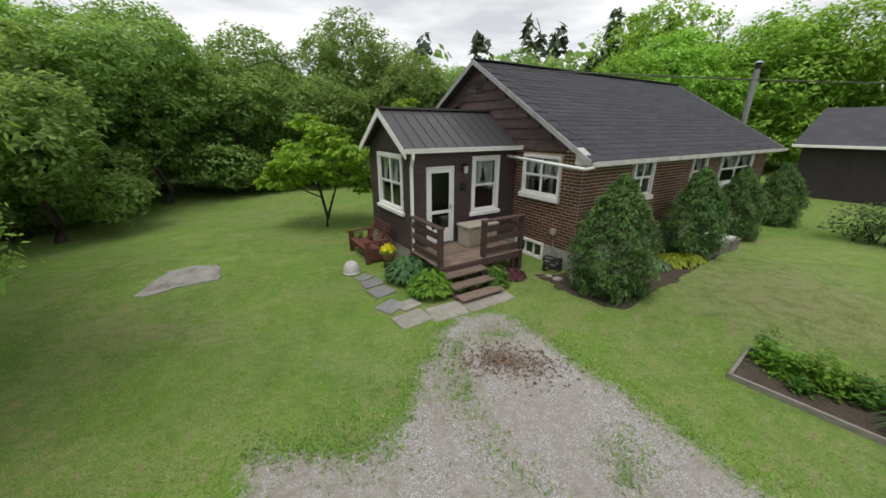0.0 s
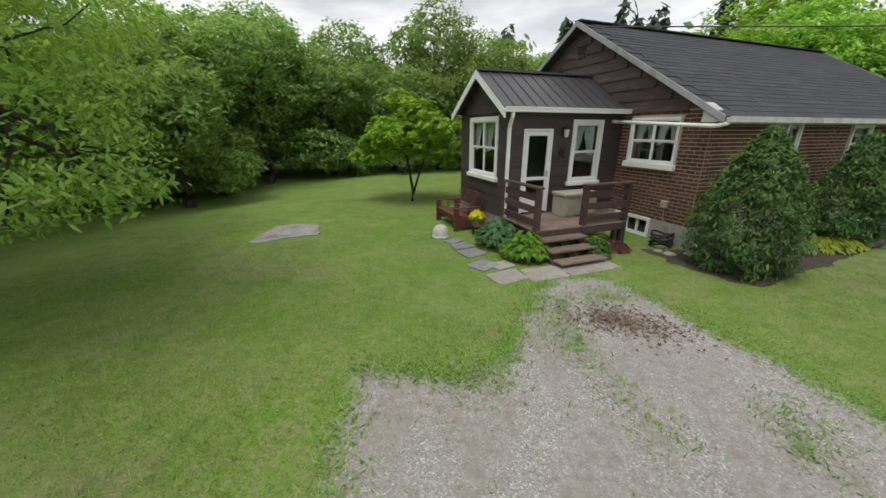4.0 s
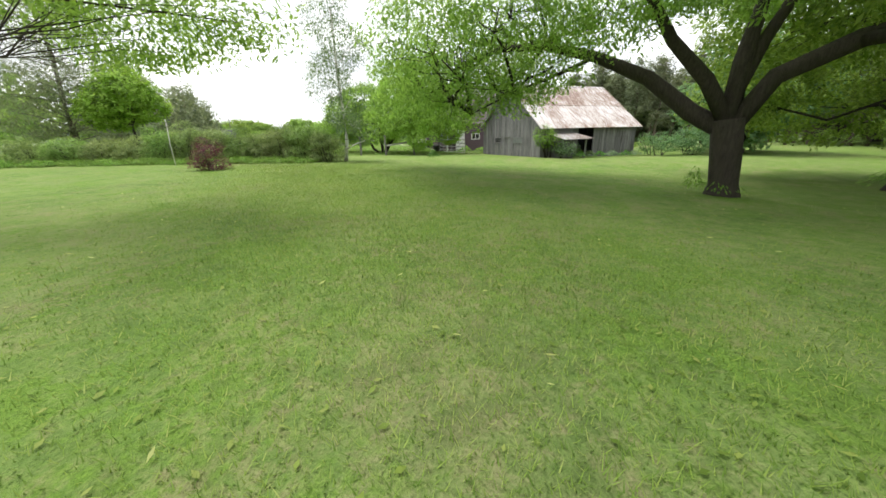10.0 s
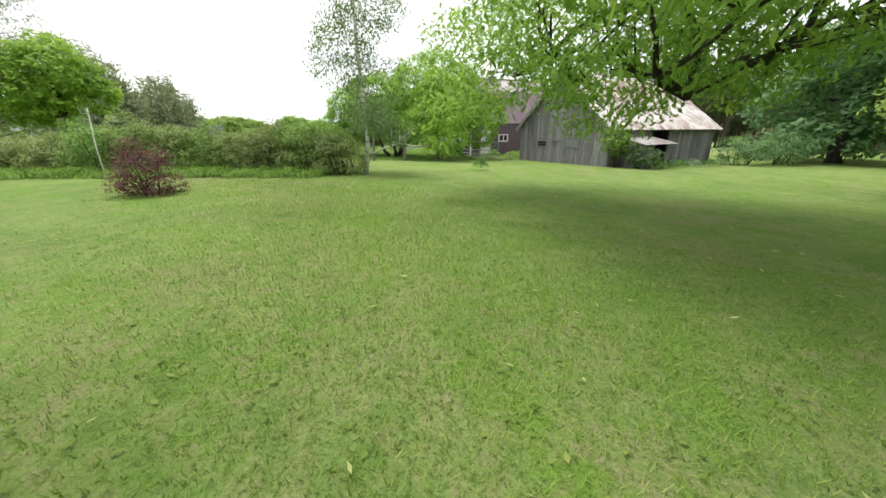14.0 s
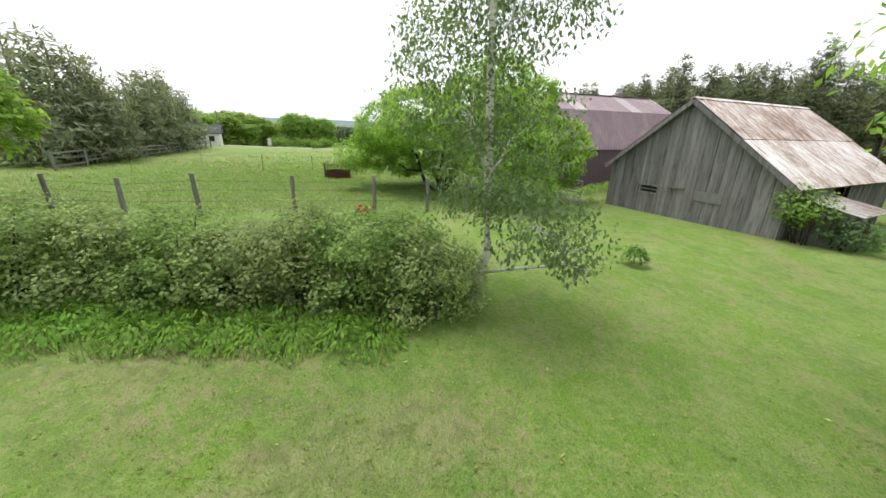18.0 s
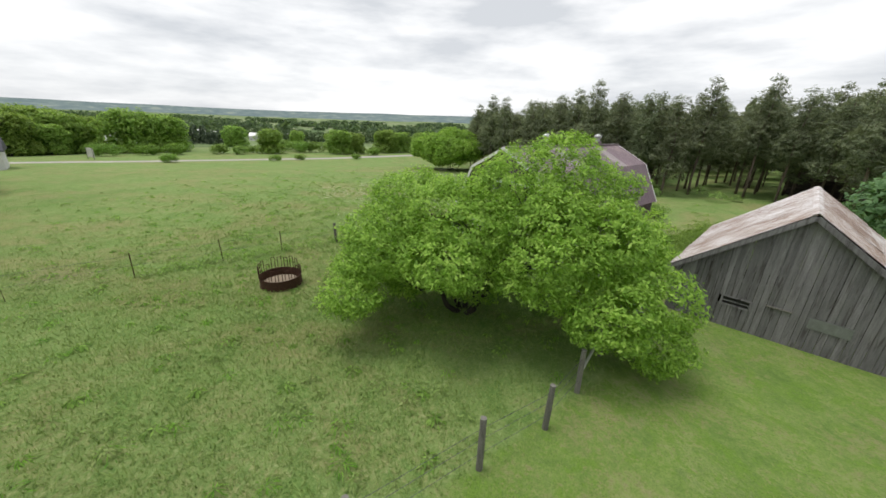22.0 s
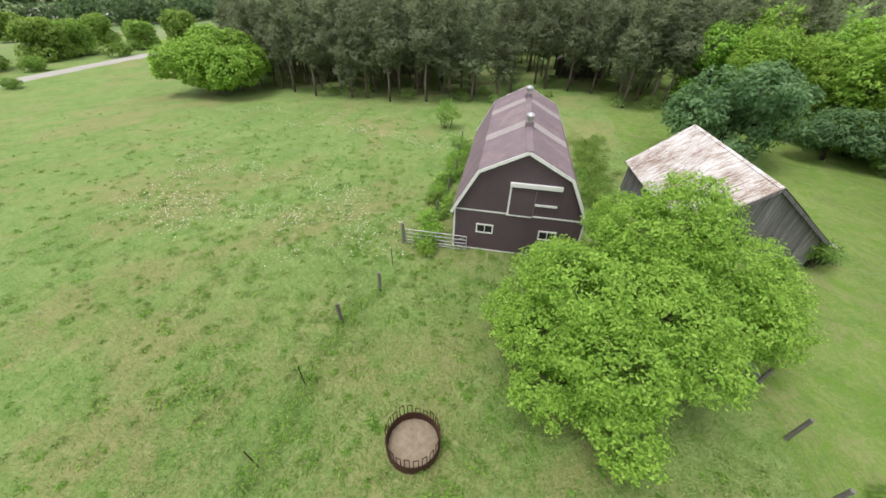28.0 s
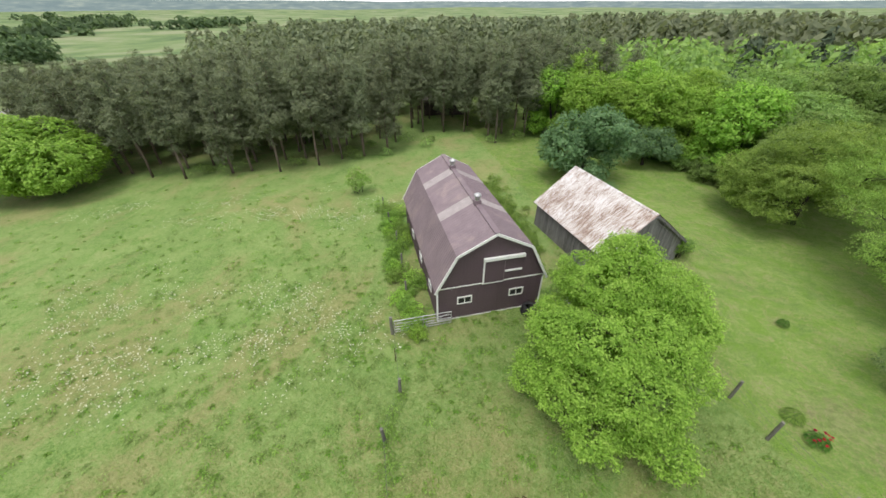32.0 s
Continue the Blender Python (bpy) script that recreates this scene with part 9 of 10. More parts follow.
# pine plantation behind the barn
PB = []
for i in range(4):
    bm, q = pine_parts(800 + i, (11.6, 12.4, 10.8, 12.0)[i], (0.26, 0.34, 0.2, 0.3)[i], 2.5, 36, 4.2, 8, (0.42, 0.085))
    o = empty("pine_tree", Matrix(), "tall plantation pine with a bare lower trunk", "pine", "plantation pines")
    part("trunk", bm, PINE_BARK, o, smooth=True)
    quad_mesh("crown", q, L_PINE, o)
    PB.append(o)
EDGE_LINE = np.array([(-140.0, 6.0), (-118.0, -3.0), (-103.0, -3.5), (-90.0, -1.5), (-79.0, 4.5), (-72.0, 12.0), (-64.0, 17.5), (-56.0, 22.5), (-48.0, 31.0), (-36.0, 36.0)])
spots = []
for row in range(11):
    for k in range(len(EDGE_LINE) - 1):
        a, b = EDGE_LINE[k], EDGE_LINE[k + 1]
        d = (b - a) / np.linalg.norm(b - a)
        nrm = np.array([-d[1], d[0]])
        nrm = nrm if nrm[1] > 0 else -nrm
        n = max(1, int(np.linalg.norm(b - a) / (3.3 if row < 5 else 4.2)))
        for j in range(n):
            p = a + (b - a) * (j + R.uniform(0.1, 0.9)) / n + nrm * (row * 3.4 + R.uniform(-1.2, 1.2))
            if row < 3 and (p[0] + 66.0) ** 2 + (p[1] - 19.0) ** 2 < 22:
                continue
            spots.append((p[0], p[1], row))
used = set()
for x, y, row in spots:
    k = int(R.integers(0, 4))
    m_ = on(x, y, R.uniform(0, 360), R.uniform(0.96, 1.12))
    if k not in used:
        used.add(k)
        PB[k].matrix_basis = m_
    else:
        copy_thing(PB[k], m_)
# low scrub under the first rows
for i in range(26):
    t = R.uniform(0.05, 0.98) * (len(EDGE_LINE) - 1)
    k = int(t)
    p = EDGE_LINE[k] + (EDGE_LINE[k + 1] - EDGE_LINE[k]) * (t - k) + R.uniform(-1.5, 4.0, 2)
    r = R.uniform(0.7, 1.5)
    o = empty("understorey_shrub", on(*p), "dull green understorey shrub below the pines", "shrub", "understorey shrubs")
    quad_mesh("foliage", clump_quads(R, 160, r, r * 1.2, 0.3, 0.13, 0.4), L_WOOD, o)
hut = empty("cabin", on(-70.5, 38.0, 20), "low brown cabin half hidden among the pines", "cabin")
bm = bmesh.new()
box(bm, -4, -3, -0.2, 4, 3, 2.4)
part("wall", bm, SIDING, hut)
bm = bmesh.new()
prism(bm, [(-4.4, 2.4), (4.4, 2.4), (0, 4.2)], -3.4, 3.4)
bmesh.ops.recalc_face_normals(bm, faces=bm.faces)
part("roof", bm, BARN_ROOF, hut)


# joined far woods: plantation depth, roadside and valley woods
def wood_mass(name, pts, h, r, mat_, lab, quads=60, leaf=(1.1, 0.6), seed=1, conifer=False):
    rg_ = np.random.default_rng(seed)
    out = []
    for x, y in pts:
        hh, rr = h * rg_.uniform(0.75, 1.15), r * rg_.uniform(0.8, 1.25)
        t = rg_.uniform(0.12 if not conifer else 0.16, 1.0, quads)
        prof = rr * (np.sqrt(np.clip(1 - ((t - 0.55) / 0.5) ** 2, 0.05, 1)) if not conifer else (1.08 - t) ** 0.6)
        a = rg_.uniform(0, 6.28, quads)
        lump = 1 + 0.25 * np.sin(a * 3 + t * 7 + x)
        rad_ = prof * lump * rg_.uniform(0.7, 1.05, quads)
        c = np.stack([x + np.cos(a) * rad_, y + np.sin(a) * rad_, lz(x, y) + t * hh], 1)
        nrm = np.stack([np.cos(a), np.sin(a), 0.9 + 0 * a], 1) + unit(rg_, quads) * 0.6
        nrm /= np.linalg.norm(nrm, axis=1)[:, None]
        out.append(leaves(rg_, c, nrm, leaf[0], leaf[1], 0.1))
    return tagged(quad_mesh(name, np.concatenate(out), mat_), lab, "woods", kind="stuff")


deep = []
for k in range(700):
    t = R.uniform(0, 1) * (len(EDGE_LINE) - 1.01)
    i = int(t)
    a, b = EDGE_LINE[i], EDGE_LINE[i + 1]
    p = a + (b - a) * (t - i) + np.array([-0.25, 1.0]) * R.uniform(38.0, 140)
    deep.append(p)
wood_mass("pine_wood", deep, 12.6, 2.6, L_PINE, "dark dense pine plantation behind the barn", 130, (1.5, 0.75), 31, True)
back = [(R.uniform(-50, 50), R.uniform(40, 85)) for k in range(190)]
wood_mass("wood_behind", back, 10.5, 3.8, L_WOOD, "green deciduous wood behind the house", 110, (1.1, 0.7), 32)
wood_mass("spruces_behind", [(R.uniform(-22, 16), R.uniform(42, 54)) for k in range(16)], 13.2, 2.0, L_FIR, "dark spruce tops above the deciduous wood", 170, (1.2, 0.5), 33, True)
far_pines = [(R.uniform(-260, 120), R.uniform(120, 420)) for k in range(620)] + [(R.uniform(-40, 110), R.uniform(80, 140)) for k in range(140)]
wood_mass("pine_wood", far_pines, 13.0, 4.4, L_PINE, "pine woods reaching to the horizon", 60, (2.6, 1.3), 43, True)
# roadside pines, dense to the ground
for i in range(12):
    k = i * 3.2
    lb = [(np.array((R.uniform(-0.4, 0.4), R.uniform(-0.4, 0.4), z)), np.array((w, w, 0.75))) for z, w in ((0.9, 2.0), (1.9, 2.2), (2.9, 2.0), (3.9, 1.7), (4.8, 1.3), (5.6, 0.85), (6.3, 0.45))]
    tree("roadside_pine", on(-38.5 - k + R.uniform(-1, 1), -45.6 - k * 0.68 + R.uniform(-1, 1), 0, R.uniform(1.05, 1.5)), "bushy dark pine beside the road", 900 + i, lb, [([(0, 0, -0.1), (0, 0, 3), (0, 0, 6.3)], 0.14, 0.03)], L_PINE, PINE_BARK, 3.2, 9, 0.6, (0.5, 0.1), 0, 0.2, group="roadside pines", category="pine", flat=0.6)
tree("roadside_tree", on(-27.2, -27.5, 0, 0.76), "bright leafy tree beside the hedge", 950, lobes_in(np.random.default_rng(950), (0, 0, 3.9), (3.1, 3.1, 3.2), 14, (0.36, 0.5)), simple_trunk(R, 2.6, 0.16), L_BRIGHT, BARK, 8, 12, 0.4, (0.24, 0.12), 10, 0.3)
bm, q = pine_parts(810, 8.8, 0.08, 4.1, 60, 7.0, 14, (0.17, 0.026))
o = empty("lawn_pine", on(-27.4, -32.6, 0, 1.2), "broad grey-green pine branched to the ground", "pine")
part("trunk", bm, PINE_BARK, o, smooth=True)
quad_mesh("crown", q, L_GREYPINE, o)
wood_mass("roadside_wood", [(-34 - k * 1.6 + R.uniform(-5, 5), -60 - k * 1.05 + R.uniform(-9, 6)) for k in range(46)], 7.5, 2.6, L_WOOD, "mixed trees along the road", 130, (0.9, 0.5), 34)
wood_mass("roadside_wood", [(R.uniform(-30, 10), R.uniform(-60, -36)) for k in range(40)], 8.0, 2.8, L_WOOD, "mixed trees south of the lawn", 120, (0.9, 0.5), 35)
# trees and hedges beyond the road
vt = None
for i, (x, y, k, a) in enumerate(((-156, -63.5, 1.05, 0), (-159, -41.5, 0.95, 50), (-163, -37.0, 0.85, 110), (-170, -26.5, 1.0, 200), (-174, -20.5, 0.9, 260), (-155, -105, 1.35, 20), (-161, -98, 1.2, 80), (-205, -172, 1.5, 140), (-214, -163, 1.4, 190), (-221, -153, 1.25, 240), (-152, -118, 0.9, 300), (-176, -6.0, 0.8, 30), (-185, 6.0, 1.0, 70), (-190, -50, 0.8, 170), (-196, -12, 0.9, 310), (-212, -70, 0.9, 130), (-232, -30, 1.0, 20), (-205, -95, 1.1, 95), (-140, -125, 1.1, 250), (-128, -138, 1.2, 340), *((float(a), float(b), float(c), float(d)) for a, b, c, d in zip(R.uniform(-172, -112, 24), R.uniform(-165, -118, 24), R.uniform(0.8, 1.5, 24), R.uniform(0, 360, 24))))):
    k *= 1.25 if y < -95 else 1.08
    if vt is None:
        lb = lobes_in(np.random.default_rng(960), (0, 0, 4.2), (4.2, 3.6, 4.3), 28, (0.2, 0.42), 0.9) + [(np.array((2.4 * math.cos(a), 2.4 * math.sin(a), 1.5)), np.array((1.5, 1.5, 1.5))) for a in (0.2, 1.4, 2.7, 3.9, 5.1)]
        vt = tree("valley_tree", on(x, y, a, k), "rounded leafy green tree beyond the gravel road", 961, lb, simple_trunk(R, 3.0, 0.2), L_ASH, BARK, 3.4, 9, 0.6, (0.42, 0.22), 8, 0.3, group="trees beyond the road")
    else:
        copy_thing(vt, on(x, y, a, k))
vb = None
for i, (x, y, k) in enumerate(((-163.5, -55.7, 1.3), (-166, -52, 1.0), (-150, -71, 0.7), (-146, -88, 0.9), (-142, -93, 0.8), (-152, -78, 0.8), (-158, -70, 0.6), (-168, -45, 0.8), (-156, -30, 0.7), (-165, -14, 0.8), (-170, -60, 0.9), (-182, -68, 1.1), (-136, -100, 0.9), (-112, -70.0, 0.5), (-131, -48.0, 0.4), (-125.5, -52.5, 0.4), (-139, -34, 0.45))):
    if vb is None:
        vb = bush("valley_bush", on(x, y, 0, k), "low green scrub bush near the gravel road", 971, lobes_in(np.random.default_rng(970), (0, 0, 1.5), (3.2, 3.0, 1.5), 12, (0.34, 0.5)), L_MID, 4.0, 9, 0.5, (0.3, 0.16), 6, group="scrub near the road")
    else:
        copy_thing(vb, on(x, y, i * 67.0, k))
wood_mass("valley_hedge", [(-207 - k * 0.75 + R.uniform(-2, 2), -129 + k * 1.5) for k in range(20)], 8.6, 2.6, L_FIR, "dark conifer hedge across the road", 190, (1.2, 0.6), 37, True)
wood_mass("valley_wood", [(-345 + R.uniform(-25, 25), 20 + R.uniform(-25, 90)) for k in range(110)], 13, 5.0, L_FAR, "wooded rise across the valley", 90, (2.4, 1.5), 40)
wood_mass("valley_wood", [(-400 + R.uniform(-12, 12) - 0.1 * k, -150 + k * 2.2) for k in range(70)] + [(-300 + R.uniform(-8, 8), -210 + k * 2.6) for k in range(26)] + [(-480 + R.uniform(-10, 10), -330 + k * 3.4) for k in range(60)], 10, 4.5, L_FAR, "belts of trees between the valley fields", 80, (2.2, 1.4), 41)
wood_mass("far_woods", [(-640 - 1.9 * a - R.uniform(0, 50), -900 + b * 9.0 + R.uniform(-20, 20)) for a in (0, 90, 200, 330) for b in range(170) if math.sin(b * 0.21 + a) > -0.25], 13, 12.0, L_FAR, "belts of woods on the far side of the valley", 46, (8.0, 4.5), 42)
patch("gravel_pit", None, [(-440, -30), (-452, 42), (-540, 80), (-572, 10), (-512, -42)], ASPHALT, "pale bare ground of a gravel pit across the valley", 0.5, 44, "ground")
# the last hills, some kilometres off: a glowing backdrop with haze in its colour
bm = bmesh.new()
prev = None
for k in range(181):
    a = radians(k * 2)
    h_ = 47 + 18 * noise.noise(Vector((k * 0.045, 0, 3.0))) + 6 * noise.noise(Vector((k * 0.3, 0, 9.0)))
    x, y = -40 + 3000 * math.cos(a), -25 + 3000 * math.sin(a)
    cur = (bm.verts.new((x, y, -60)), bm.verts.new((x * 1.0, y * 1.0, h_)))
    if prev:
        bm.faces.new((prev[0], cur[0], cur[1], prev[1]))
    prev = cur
tagged(link_mesh("backdrop", bm, HILLS, smooth=True), "glowing backdrop of low wooded hills in painted blue-grey haze along the horizon", "hills", kind="structure")

# ---- bricks of the house walls, course by course ----
def lay_bricks(place, length, z0, z1, holes, budget, parent, off0=0.0):
    """Bricks as pieces of their own for the first `budget`, the rest joined."""
    course, blen, joint = 0.084, 0.245, 0.019
    src, made, rest = None, 0, []
    z, row = z0, 0
    while z < z1 - 0.03:
        s = -(blen / 2 if row % 2 else 0.0)
        while s < length:
            a, b = max(s, 0.0) + joint / 2, min(s + blen, length) - joint / 2
            s += blen
            if b - a < 0.04:
                continue
            runs = [(a, b)]
            for h in holes:
                if z < h[3] + h[4] and z + course > h[2] - 0.16:
                    runs = [q for r0, r1 in runs for q in ((r0, min(r1, h[0] - h[4])), (max(r0, h[1] + h[4]), r1)) if q[1] - q[0] > 0.03]
            for r0, r1 in runs:
                rest.append((r0, r1, z + joint / 2, z + course - joint / 2))
        z += course
        row += 1
    rest.sort(key=lambda q: q[0] + off0)
    single, joined = rest[:budget], rest[budget:]
    shared = {}
    for a, b, c, d in single:
        key = round(b - a, 3)
        if key not in shared:
            bm = bmesh.new()
            p, q = place(0, -0.03, 0), place(b - a, 0.004, d - c)
            box(bm, min(p[0], q[0]), min(p[1], q[1]), 0, max(p[0], q[0]), max(p[1], q[1]), d - c)
            base = place(0, 0, 0)
            bmesh.ops.translate(bm, verts=bm.verts, vec=(-base[0], -base[1], 0))
            me_ = bpy.data.meshes.new("brick")
            bm.to_mesh(me_)
            bm.free()
            me_.materials.append(BRICK)
            shared[key] = me_
        ob = new("brick", shared[key])
        ob.parent = parent
        w = place(a, 0, c)
        ob.matrix_basis = Matrix.Translation((w[0], w[1], c))
    v = []
    for a, b, c, d in joined:
        p, q = place(a, 0.004, c), place(b, 0.004, d)
        e = place(a, -0.03, c)
        x0, y0, x1, y1 = p[0], p[1], q[0], q[1]
        bx, by = e[0] - p[0], e[1] - p[1]
        v += [(x0, y0, c), (x1, y1, c), (x1, y1, d), (x0, y0, d)]
        v += [(x0, y0, d), (x1, y1, d), (x1 + bx, y1 + by, d), (x0 + bx, y0 + by, d)]
        v += [(x1, y1, c), (x1 + bx, y1 + by, c), (x1 + bx, y1 + by, d), (x1, y1, d)]
    if v:
        ob = quad_mesh("brickwork", v, BRICK, parent)
        tagged(ob, kind="stuff")


wall_f = tagged(empty("brick_gable", Matrix()), "dark red-brown brick gable wall with pale joints")
wall_f.parent = house
lay_bricks(lambda s, o, z: (PL - o, -s, z), VR, BASE, HE - 0.02, [(*F_WIN, 0.09)], 420, wall_f)
wall_r = tagged(empty("brick_long_wall", Matrix()), "dark red-brown brick long wall with pale joints")
wall_r.parent = house
lay_bricks(w_right, HL, BASE, HE - 0.05, [(*r, 0.09) for r in R_WINS], 500, wall_r)

# ---- grass: blades along the camera's side of the lawn, longer tufts in the pasture ----
G = np.random.default_rng(1234)


def scatter(n, x0, x1, y0, y1):
    p = np.stack([G.uniform(x0, x1, n), G.uniform(y0, y1, n)], 1)
    return p


def grass(name, p, height, width, mat_, lab, lean=0.9):
    p3 = np.concatenate([p, land(p[:, 0], p[:, 1])[:, None] - 0.005], 1)
    return tagged(quad_mesh(name, blades(G, p3, height, width, lean), mat_, None, 3), lab, "grass", kind="stuff")


def clear_of(p):
    x, y = p[:, 0], p[:, 1]
    k = ~((np.abs(x + 2.6) < 2.9) & (y < 8.4) & (x + 0.62 * (y - 5) < 0.2) & (x > -5.6))
    k &= ~((x > -11.1) & (x < -9.2) & (y > 8.2) & (y < 10.4))
    lx, ly = x - HX, y - HY
    c, s = math.cos(radians(HT)), math.sin(radians(HT))
    u, v = c * lx + s * ly, -s * lx + c * ly
    k &= ~((u > -0.1) & (v > -1.6) & (v < 3.0)) & ~((u > 3.2) & (v > -4.0) & (v < 6.3))
    return k


pth = np.array([(-3.5, 2.0), (-5.0, 1.5), (-7.0, -1.0), (-9.0, -3.2), (-11.5, -5.5), (-14.0, -7.3), (-16.0, -9.0), (-18.0, -10.5), (-20.5, -12.5), (-23.0, -15.0)])
seg = G.integers(0, len(pth) - 1, 240000)
tt = G.uniform(0, 1, len(seg))[:, None]
p = pth[seg] * (1 - tt) + pth[seg + 1] * tt + np.stack([-np.abs(G.normal(0, 1.0, len(seg))) * 2.4, G.normal(0, 2.3, len(seg))], 1)
p = np.concatenate([p, scatter(70000, -12, 5, 3.2, 10.5)])
p = p[clear_of(p)]
grass("lawn_grass", p, 0.045, 0.0032, L_GRASS, "short mown lawn grass with broad-leaved weeds")
p = np.concatenate([G.normal(0, 1, (110000, 2)) * (9.5, 8.5) + (-40.0, -25.5), G.normal(0, 1, (60000, 2)) * (15.0, 13.0) + (-50.0, -26.0)])
p = p[G.uniform(0, 1, len(p)) < field_edge(p[:, 0], p[:, 1])]
grass("pasture_grass", p, 0.13, 0.011, L_TALL, "long rough pasture grass", 0.9)
WEED = [(-3.29, 6.73), (-2.99, 5.93), (-2.55, 7.79), (-2.01, 8.05), (-1.24, 5.28), (-1.2, 5.1), (-2.7, 5.34), (-2.35, 4.89), (-3.2, 6.4), (-3.1, 6.15), (-2.8, 7.6), (-3.3, 7.3), (-1.0, 5.5), (-2.3, 7.9), (-3.6, 3.5), (-3.9, 2.4), (-1.8, 3.6), (-2.6, 3.0)]
RIM = [(-5.6, 4.8), (-5.0, 5.2), (-4.6, 5.2), (-4.2, 5.0), (-4.0, 5.5), (-4.3, 5.6), (-4.9, 5.5), (-3.8, 6.1), (-4.1, 6.1), (-3.7, 6.9), (-3.7, 7.6), (-5.2, 4.2), (-5.0, 3.6), (-4.7, 3.0), (-4.5, 2.2), (-3.9, 5.2), (-0.3, 6.0), (-0.8, 6.8), (-1.3, 7.5), (0.3, 5.2)]
p = np.concatenate([G.normal(0, 0.15, (150, 2)) * (1.0, 1.5) + q for q in WEED] + [G.normal(0, 0.3, (130, 2)) + q for q in RIM] + [G.normal(0, 0.12, (60, 2)) + np.array(a) + (np.array(b) - np.array(a)) * t for a, b in (((-5.5, 4.9), (-4.0, 5.2)), ((-3.9, 5.4), (-3.5, 8.2)), ((-2.0, 8.2), (0.1, 5.1)), ((-5.3, 4.4), (-4.3, 2.2)), ((0.1, 5.1), (1.6, 2.6))) for t in np.linspace(0, 1, 16)])
grass("drive_weeds", p, 0.06, 0.01, L_MID, "weeds growing in the gravel drive", 1.0)
p = G.normal(0, 1, (750, 2)) * (0.46, 0.24) + (-2.4, 6.95)
c3 = np.concatenate([p, land(p[:, 0], p[:, 1])[:, None] + 0.02 + 0.02 * G.uniform(0, 1, (len(p), 1))], 1)
nr = unit(G, len(c3)) * 0.5 + np.array([0, 0, 1.0])
tagged(quad_mesh("leaf_litter", leaves(G, c3, nr / np.linalg.norm(nr, axis=1)[:, None], 0.06, 0.025), DEBRIS), "brown dead leaves and twigs lying on the drive", "litter", kind="stuff")
# broad weed leaves and white flower heads
p = scatter(9000, -30, -4, -20, 4)
p = p[clear_of(p)]
c3 = np.concatenate([p, land(p[:, 0], p[:, 1])[:, None] + 0.02], 1)
nr = unit(G, len(c3)) * 0.35 + np.array([0, 0, 1.0])
tagged(quad_mesh("lawn_weeds", leaves(G, c3, nr / np.linalg.norm(nr, axis=1)[:, None], 0.05, 0.026), L_GRASS), "flat broad weed leaves in the lawn", "weeds", kind="stuff")
fl = []
DRIFTS = ((-90.0, -12.6), (-80.0, -9.3), (-74.0, -7.9), (-67.2, -6.3), (-77.8, -24.0), (-71.6, -21.1), (-70.5, -25.8), (-67.9, -28.1), (-63.8, -23.6), (-65.4, -19.6), (-56.9, -20.6), (-61.3, -18.2), (-62.7, -4.0))
for q in DRIFTS:
    for k in range(7):
        fl.append(np.array(q) + G.normal(0, 1, 2) * (2.4, 1.6) + G.normal(0, 0.7, (38, 2)))
p = np.concatenate(fl)
c3 = np.concatenate([p, land(p[:, 0], p[:, 1])[:, None] + 0.22], 1)
nr = unit(G, len(c3)) * 0.4 + np.array([0, 0, 1.0])
tagged(quad_mesh("meadow_flowers", leaves(G, c3, nr / np.linalg.norm(nr, axis=1)[:, None], 0.1, 0.075), F_WHITE), "drifts of small white meadow flowers in the pasture", "flowers", kind="stuff")
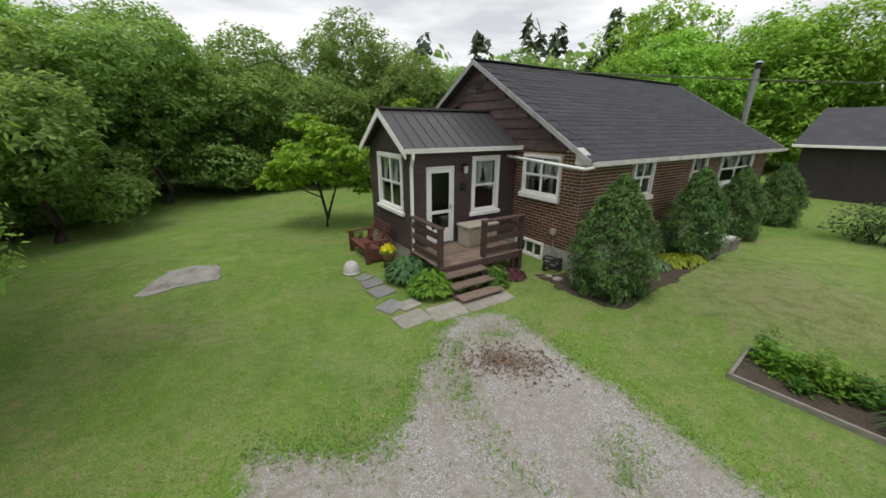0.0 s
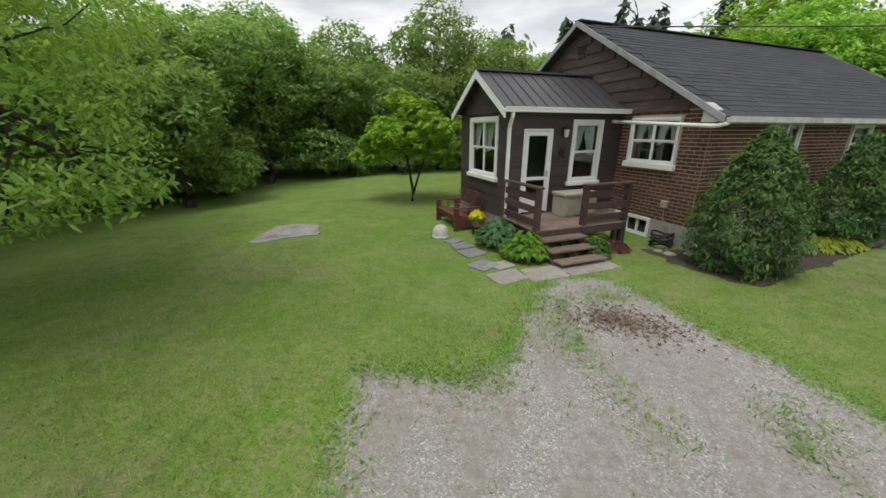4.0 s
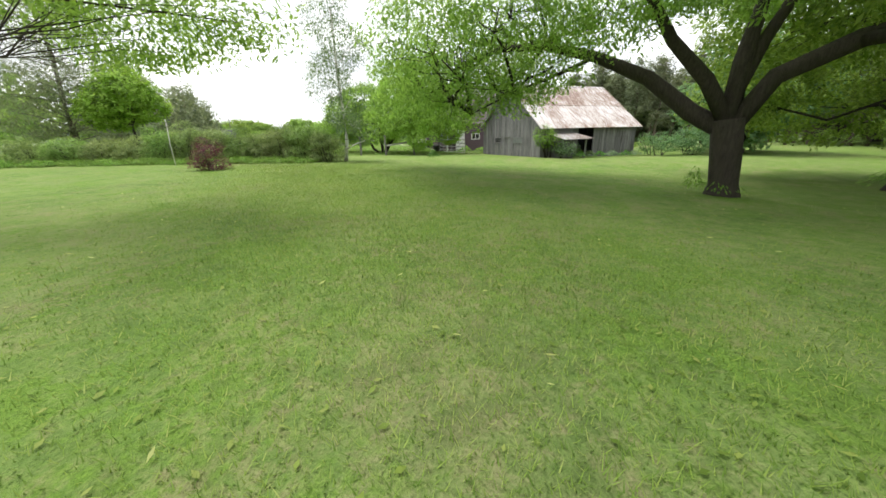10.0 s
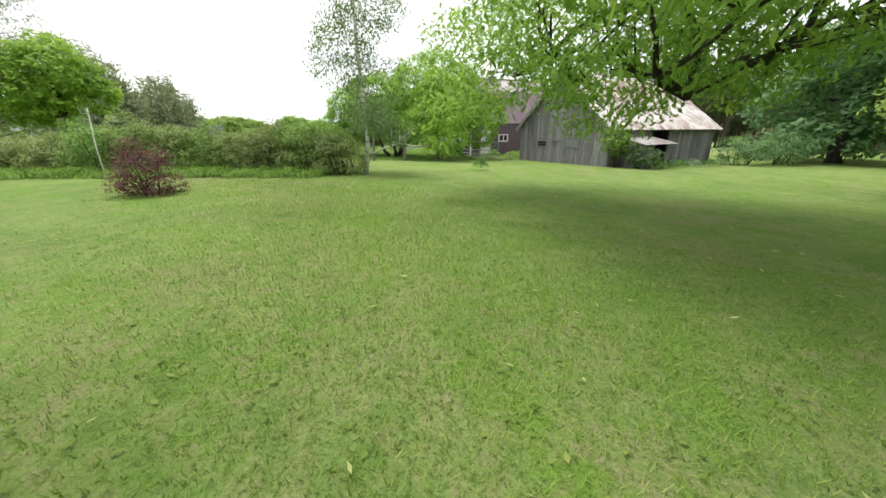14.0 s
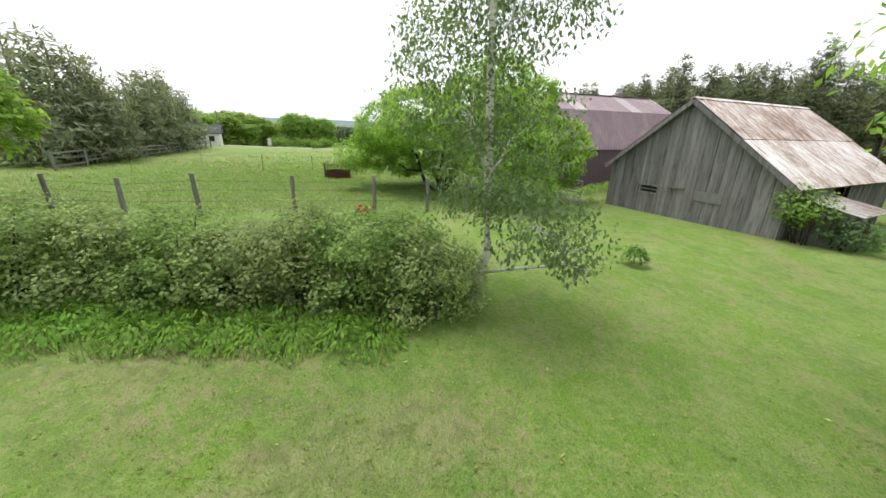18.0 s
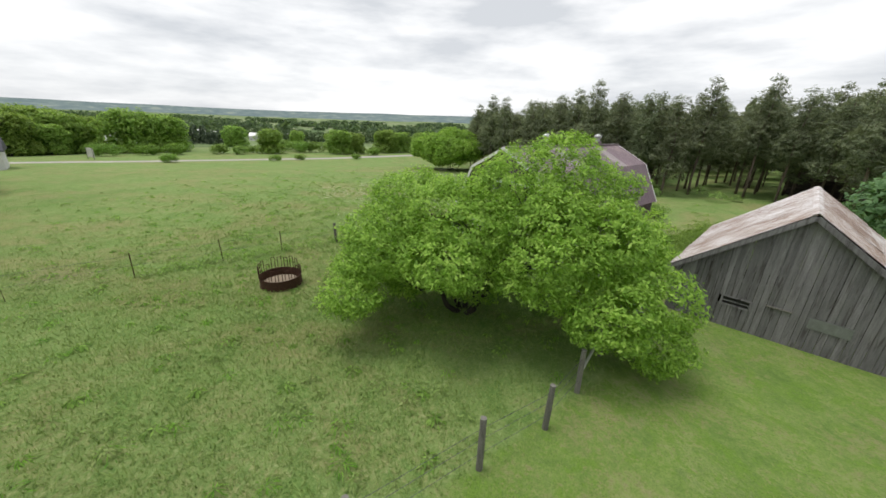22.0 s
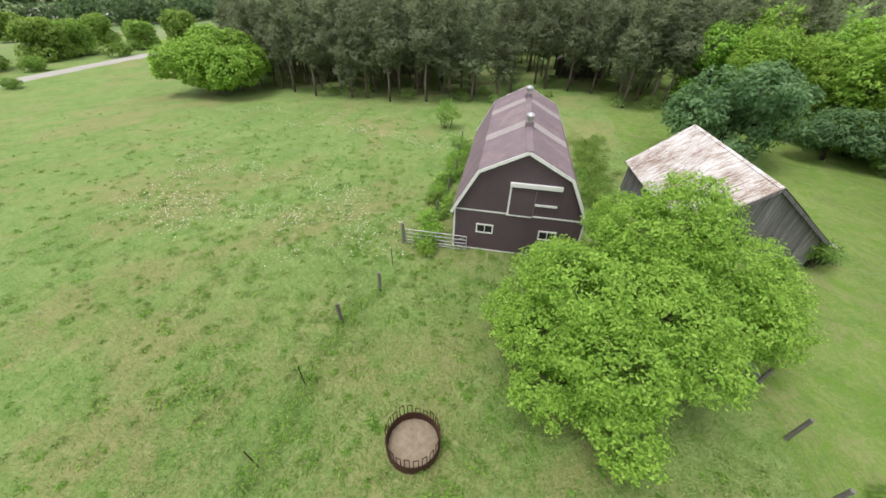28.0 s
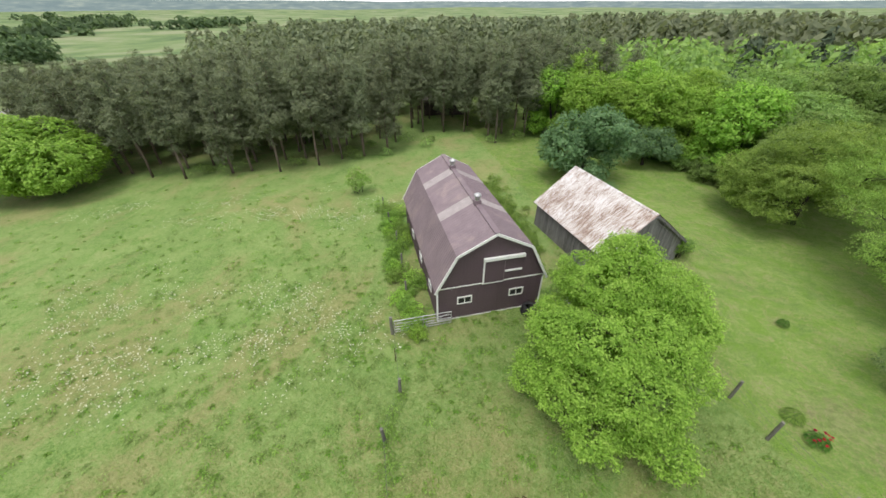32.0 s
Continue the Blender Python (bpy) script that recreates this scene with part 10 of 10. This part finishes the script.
# fallen yellow-green leaves on the lawn
p = scatter(360, -26, -6, -16, 3)
c3 = np.concatenate([p, land(p[:, 0], p[:, 1])[:, None] + 0.035], 1)
nr = unit(G, len(c3)) * 0.3 + np.array([0, 0, 1.0])
tagged(quad_mesh("fallen_leaves", leaves(G, c3, nr / np.linalg.norm(nr, axis=1)[:, None], 0.075, 0.022), F_PALE), "scattered pale fallen leaves on the lawn", "leaves", kind="stuff")
# broad weeds and rank tufts in the pasture
for lab, mat_, n_, size_, hh in (("rank weeds in the pasture grass", L_TALL, 900, (0.13, 0.055), 0.24), ("bright yellow-green tufts in the pasture grass", L_HOSTA, 700, (0.16, 0.03), 0.2), ("dark low dock and thistle leaves in the pasture grass", L_MID, 500, (0.17, 0.07), 0.16)):
    out = []
    while len(out) < n_:
        q = G.normal(0, 1, 2) * (18.0, 12.0) + (-55.0, -23.0)
        if field_edge(q[0], q[1]) < 0.9:
            continue
        k = G.uniform(0.4, 1.3)
        out.append(clump_quads(G, 26, 0.32 * k, hh * k, size_[0], size_[1], 0.4) + np.array([q[0], q[1], lz(*q)]))
    tagged(quad_mesh("pasture_weeds", np.concatenate(out), mat_), lab, "weeds", kind="stuff")
# rank growth left standing between the barn and the shed
out = []
for k in range(260):
    t = G.uniform(0, 1)
    q = np.array([-46.6 - 7.6 * t, -7.5 + 14.0 * t]) + G.normal(0, 1, 2) * (0.55 + 0.5 * t, 0.9)
    out.append(clump_quads(G, 40, G.uniform(0.3, 0.6), G.uniform(0.25, 0.75), 0.24, 0.05, 0.4) + np.array([q[0], q[1], lz(*q)]))
tagged(quad_mesh("barn_weeds", np.concatenate(out), L_MID), "rank green weeds standing beside the barn", "weeds", kind="stuff")
# unmown growth along the pasture fence
out = []
for (x0, y0, _), (x1, y1, _) in zip(PASTURE, PASTURE[1:]):
    for t in np.linspace(0, 1, 9):
        q = np.array([x0 + (x1 - x0) * t, y0 + (y1 - y0) * t]) + G.normal(0, 0.22, 2)
        out.append(clump_quads(G, 46, G.uniform(0.25, 0.55), G.uniform(0.3, 0.7), 0.17, 0.045, 0.4) + np.array([q[0], q[1], lz(*q)]))
tagged(quad_mesh("fence_weeds", np.concatenate(out), L_MID), "tall weeds grown along the pasture fence", "weeds", kind="stuff")
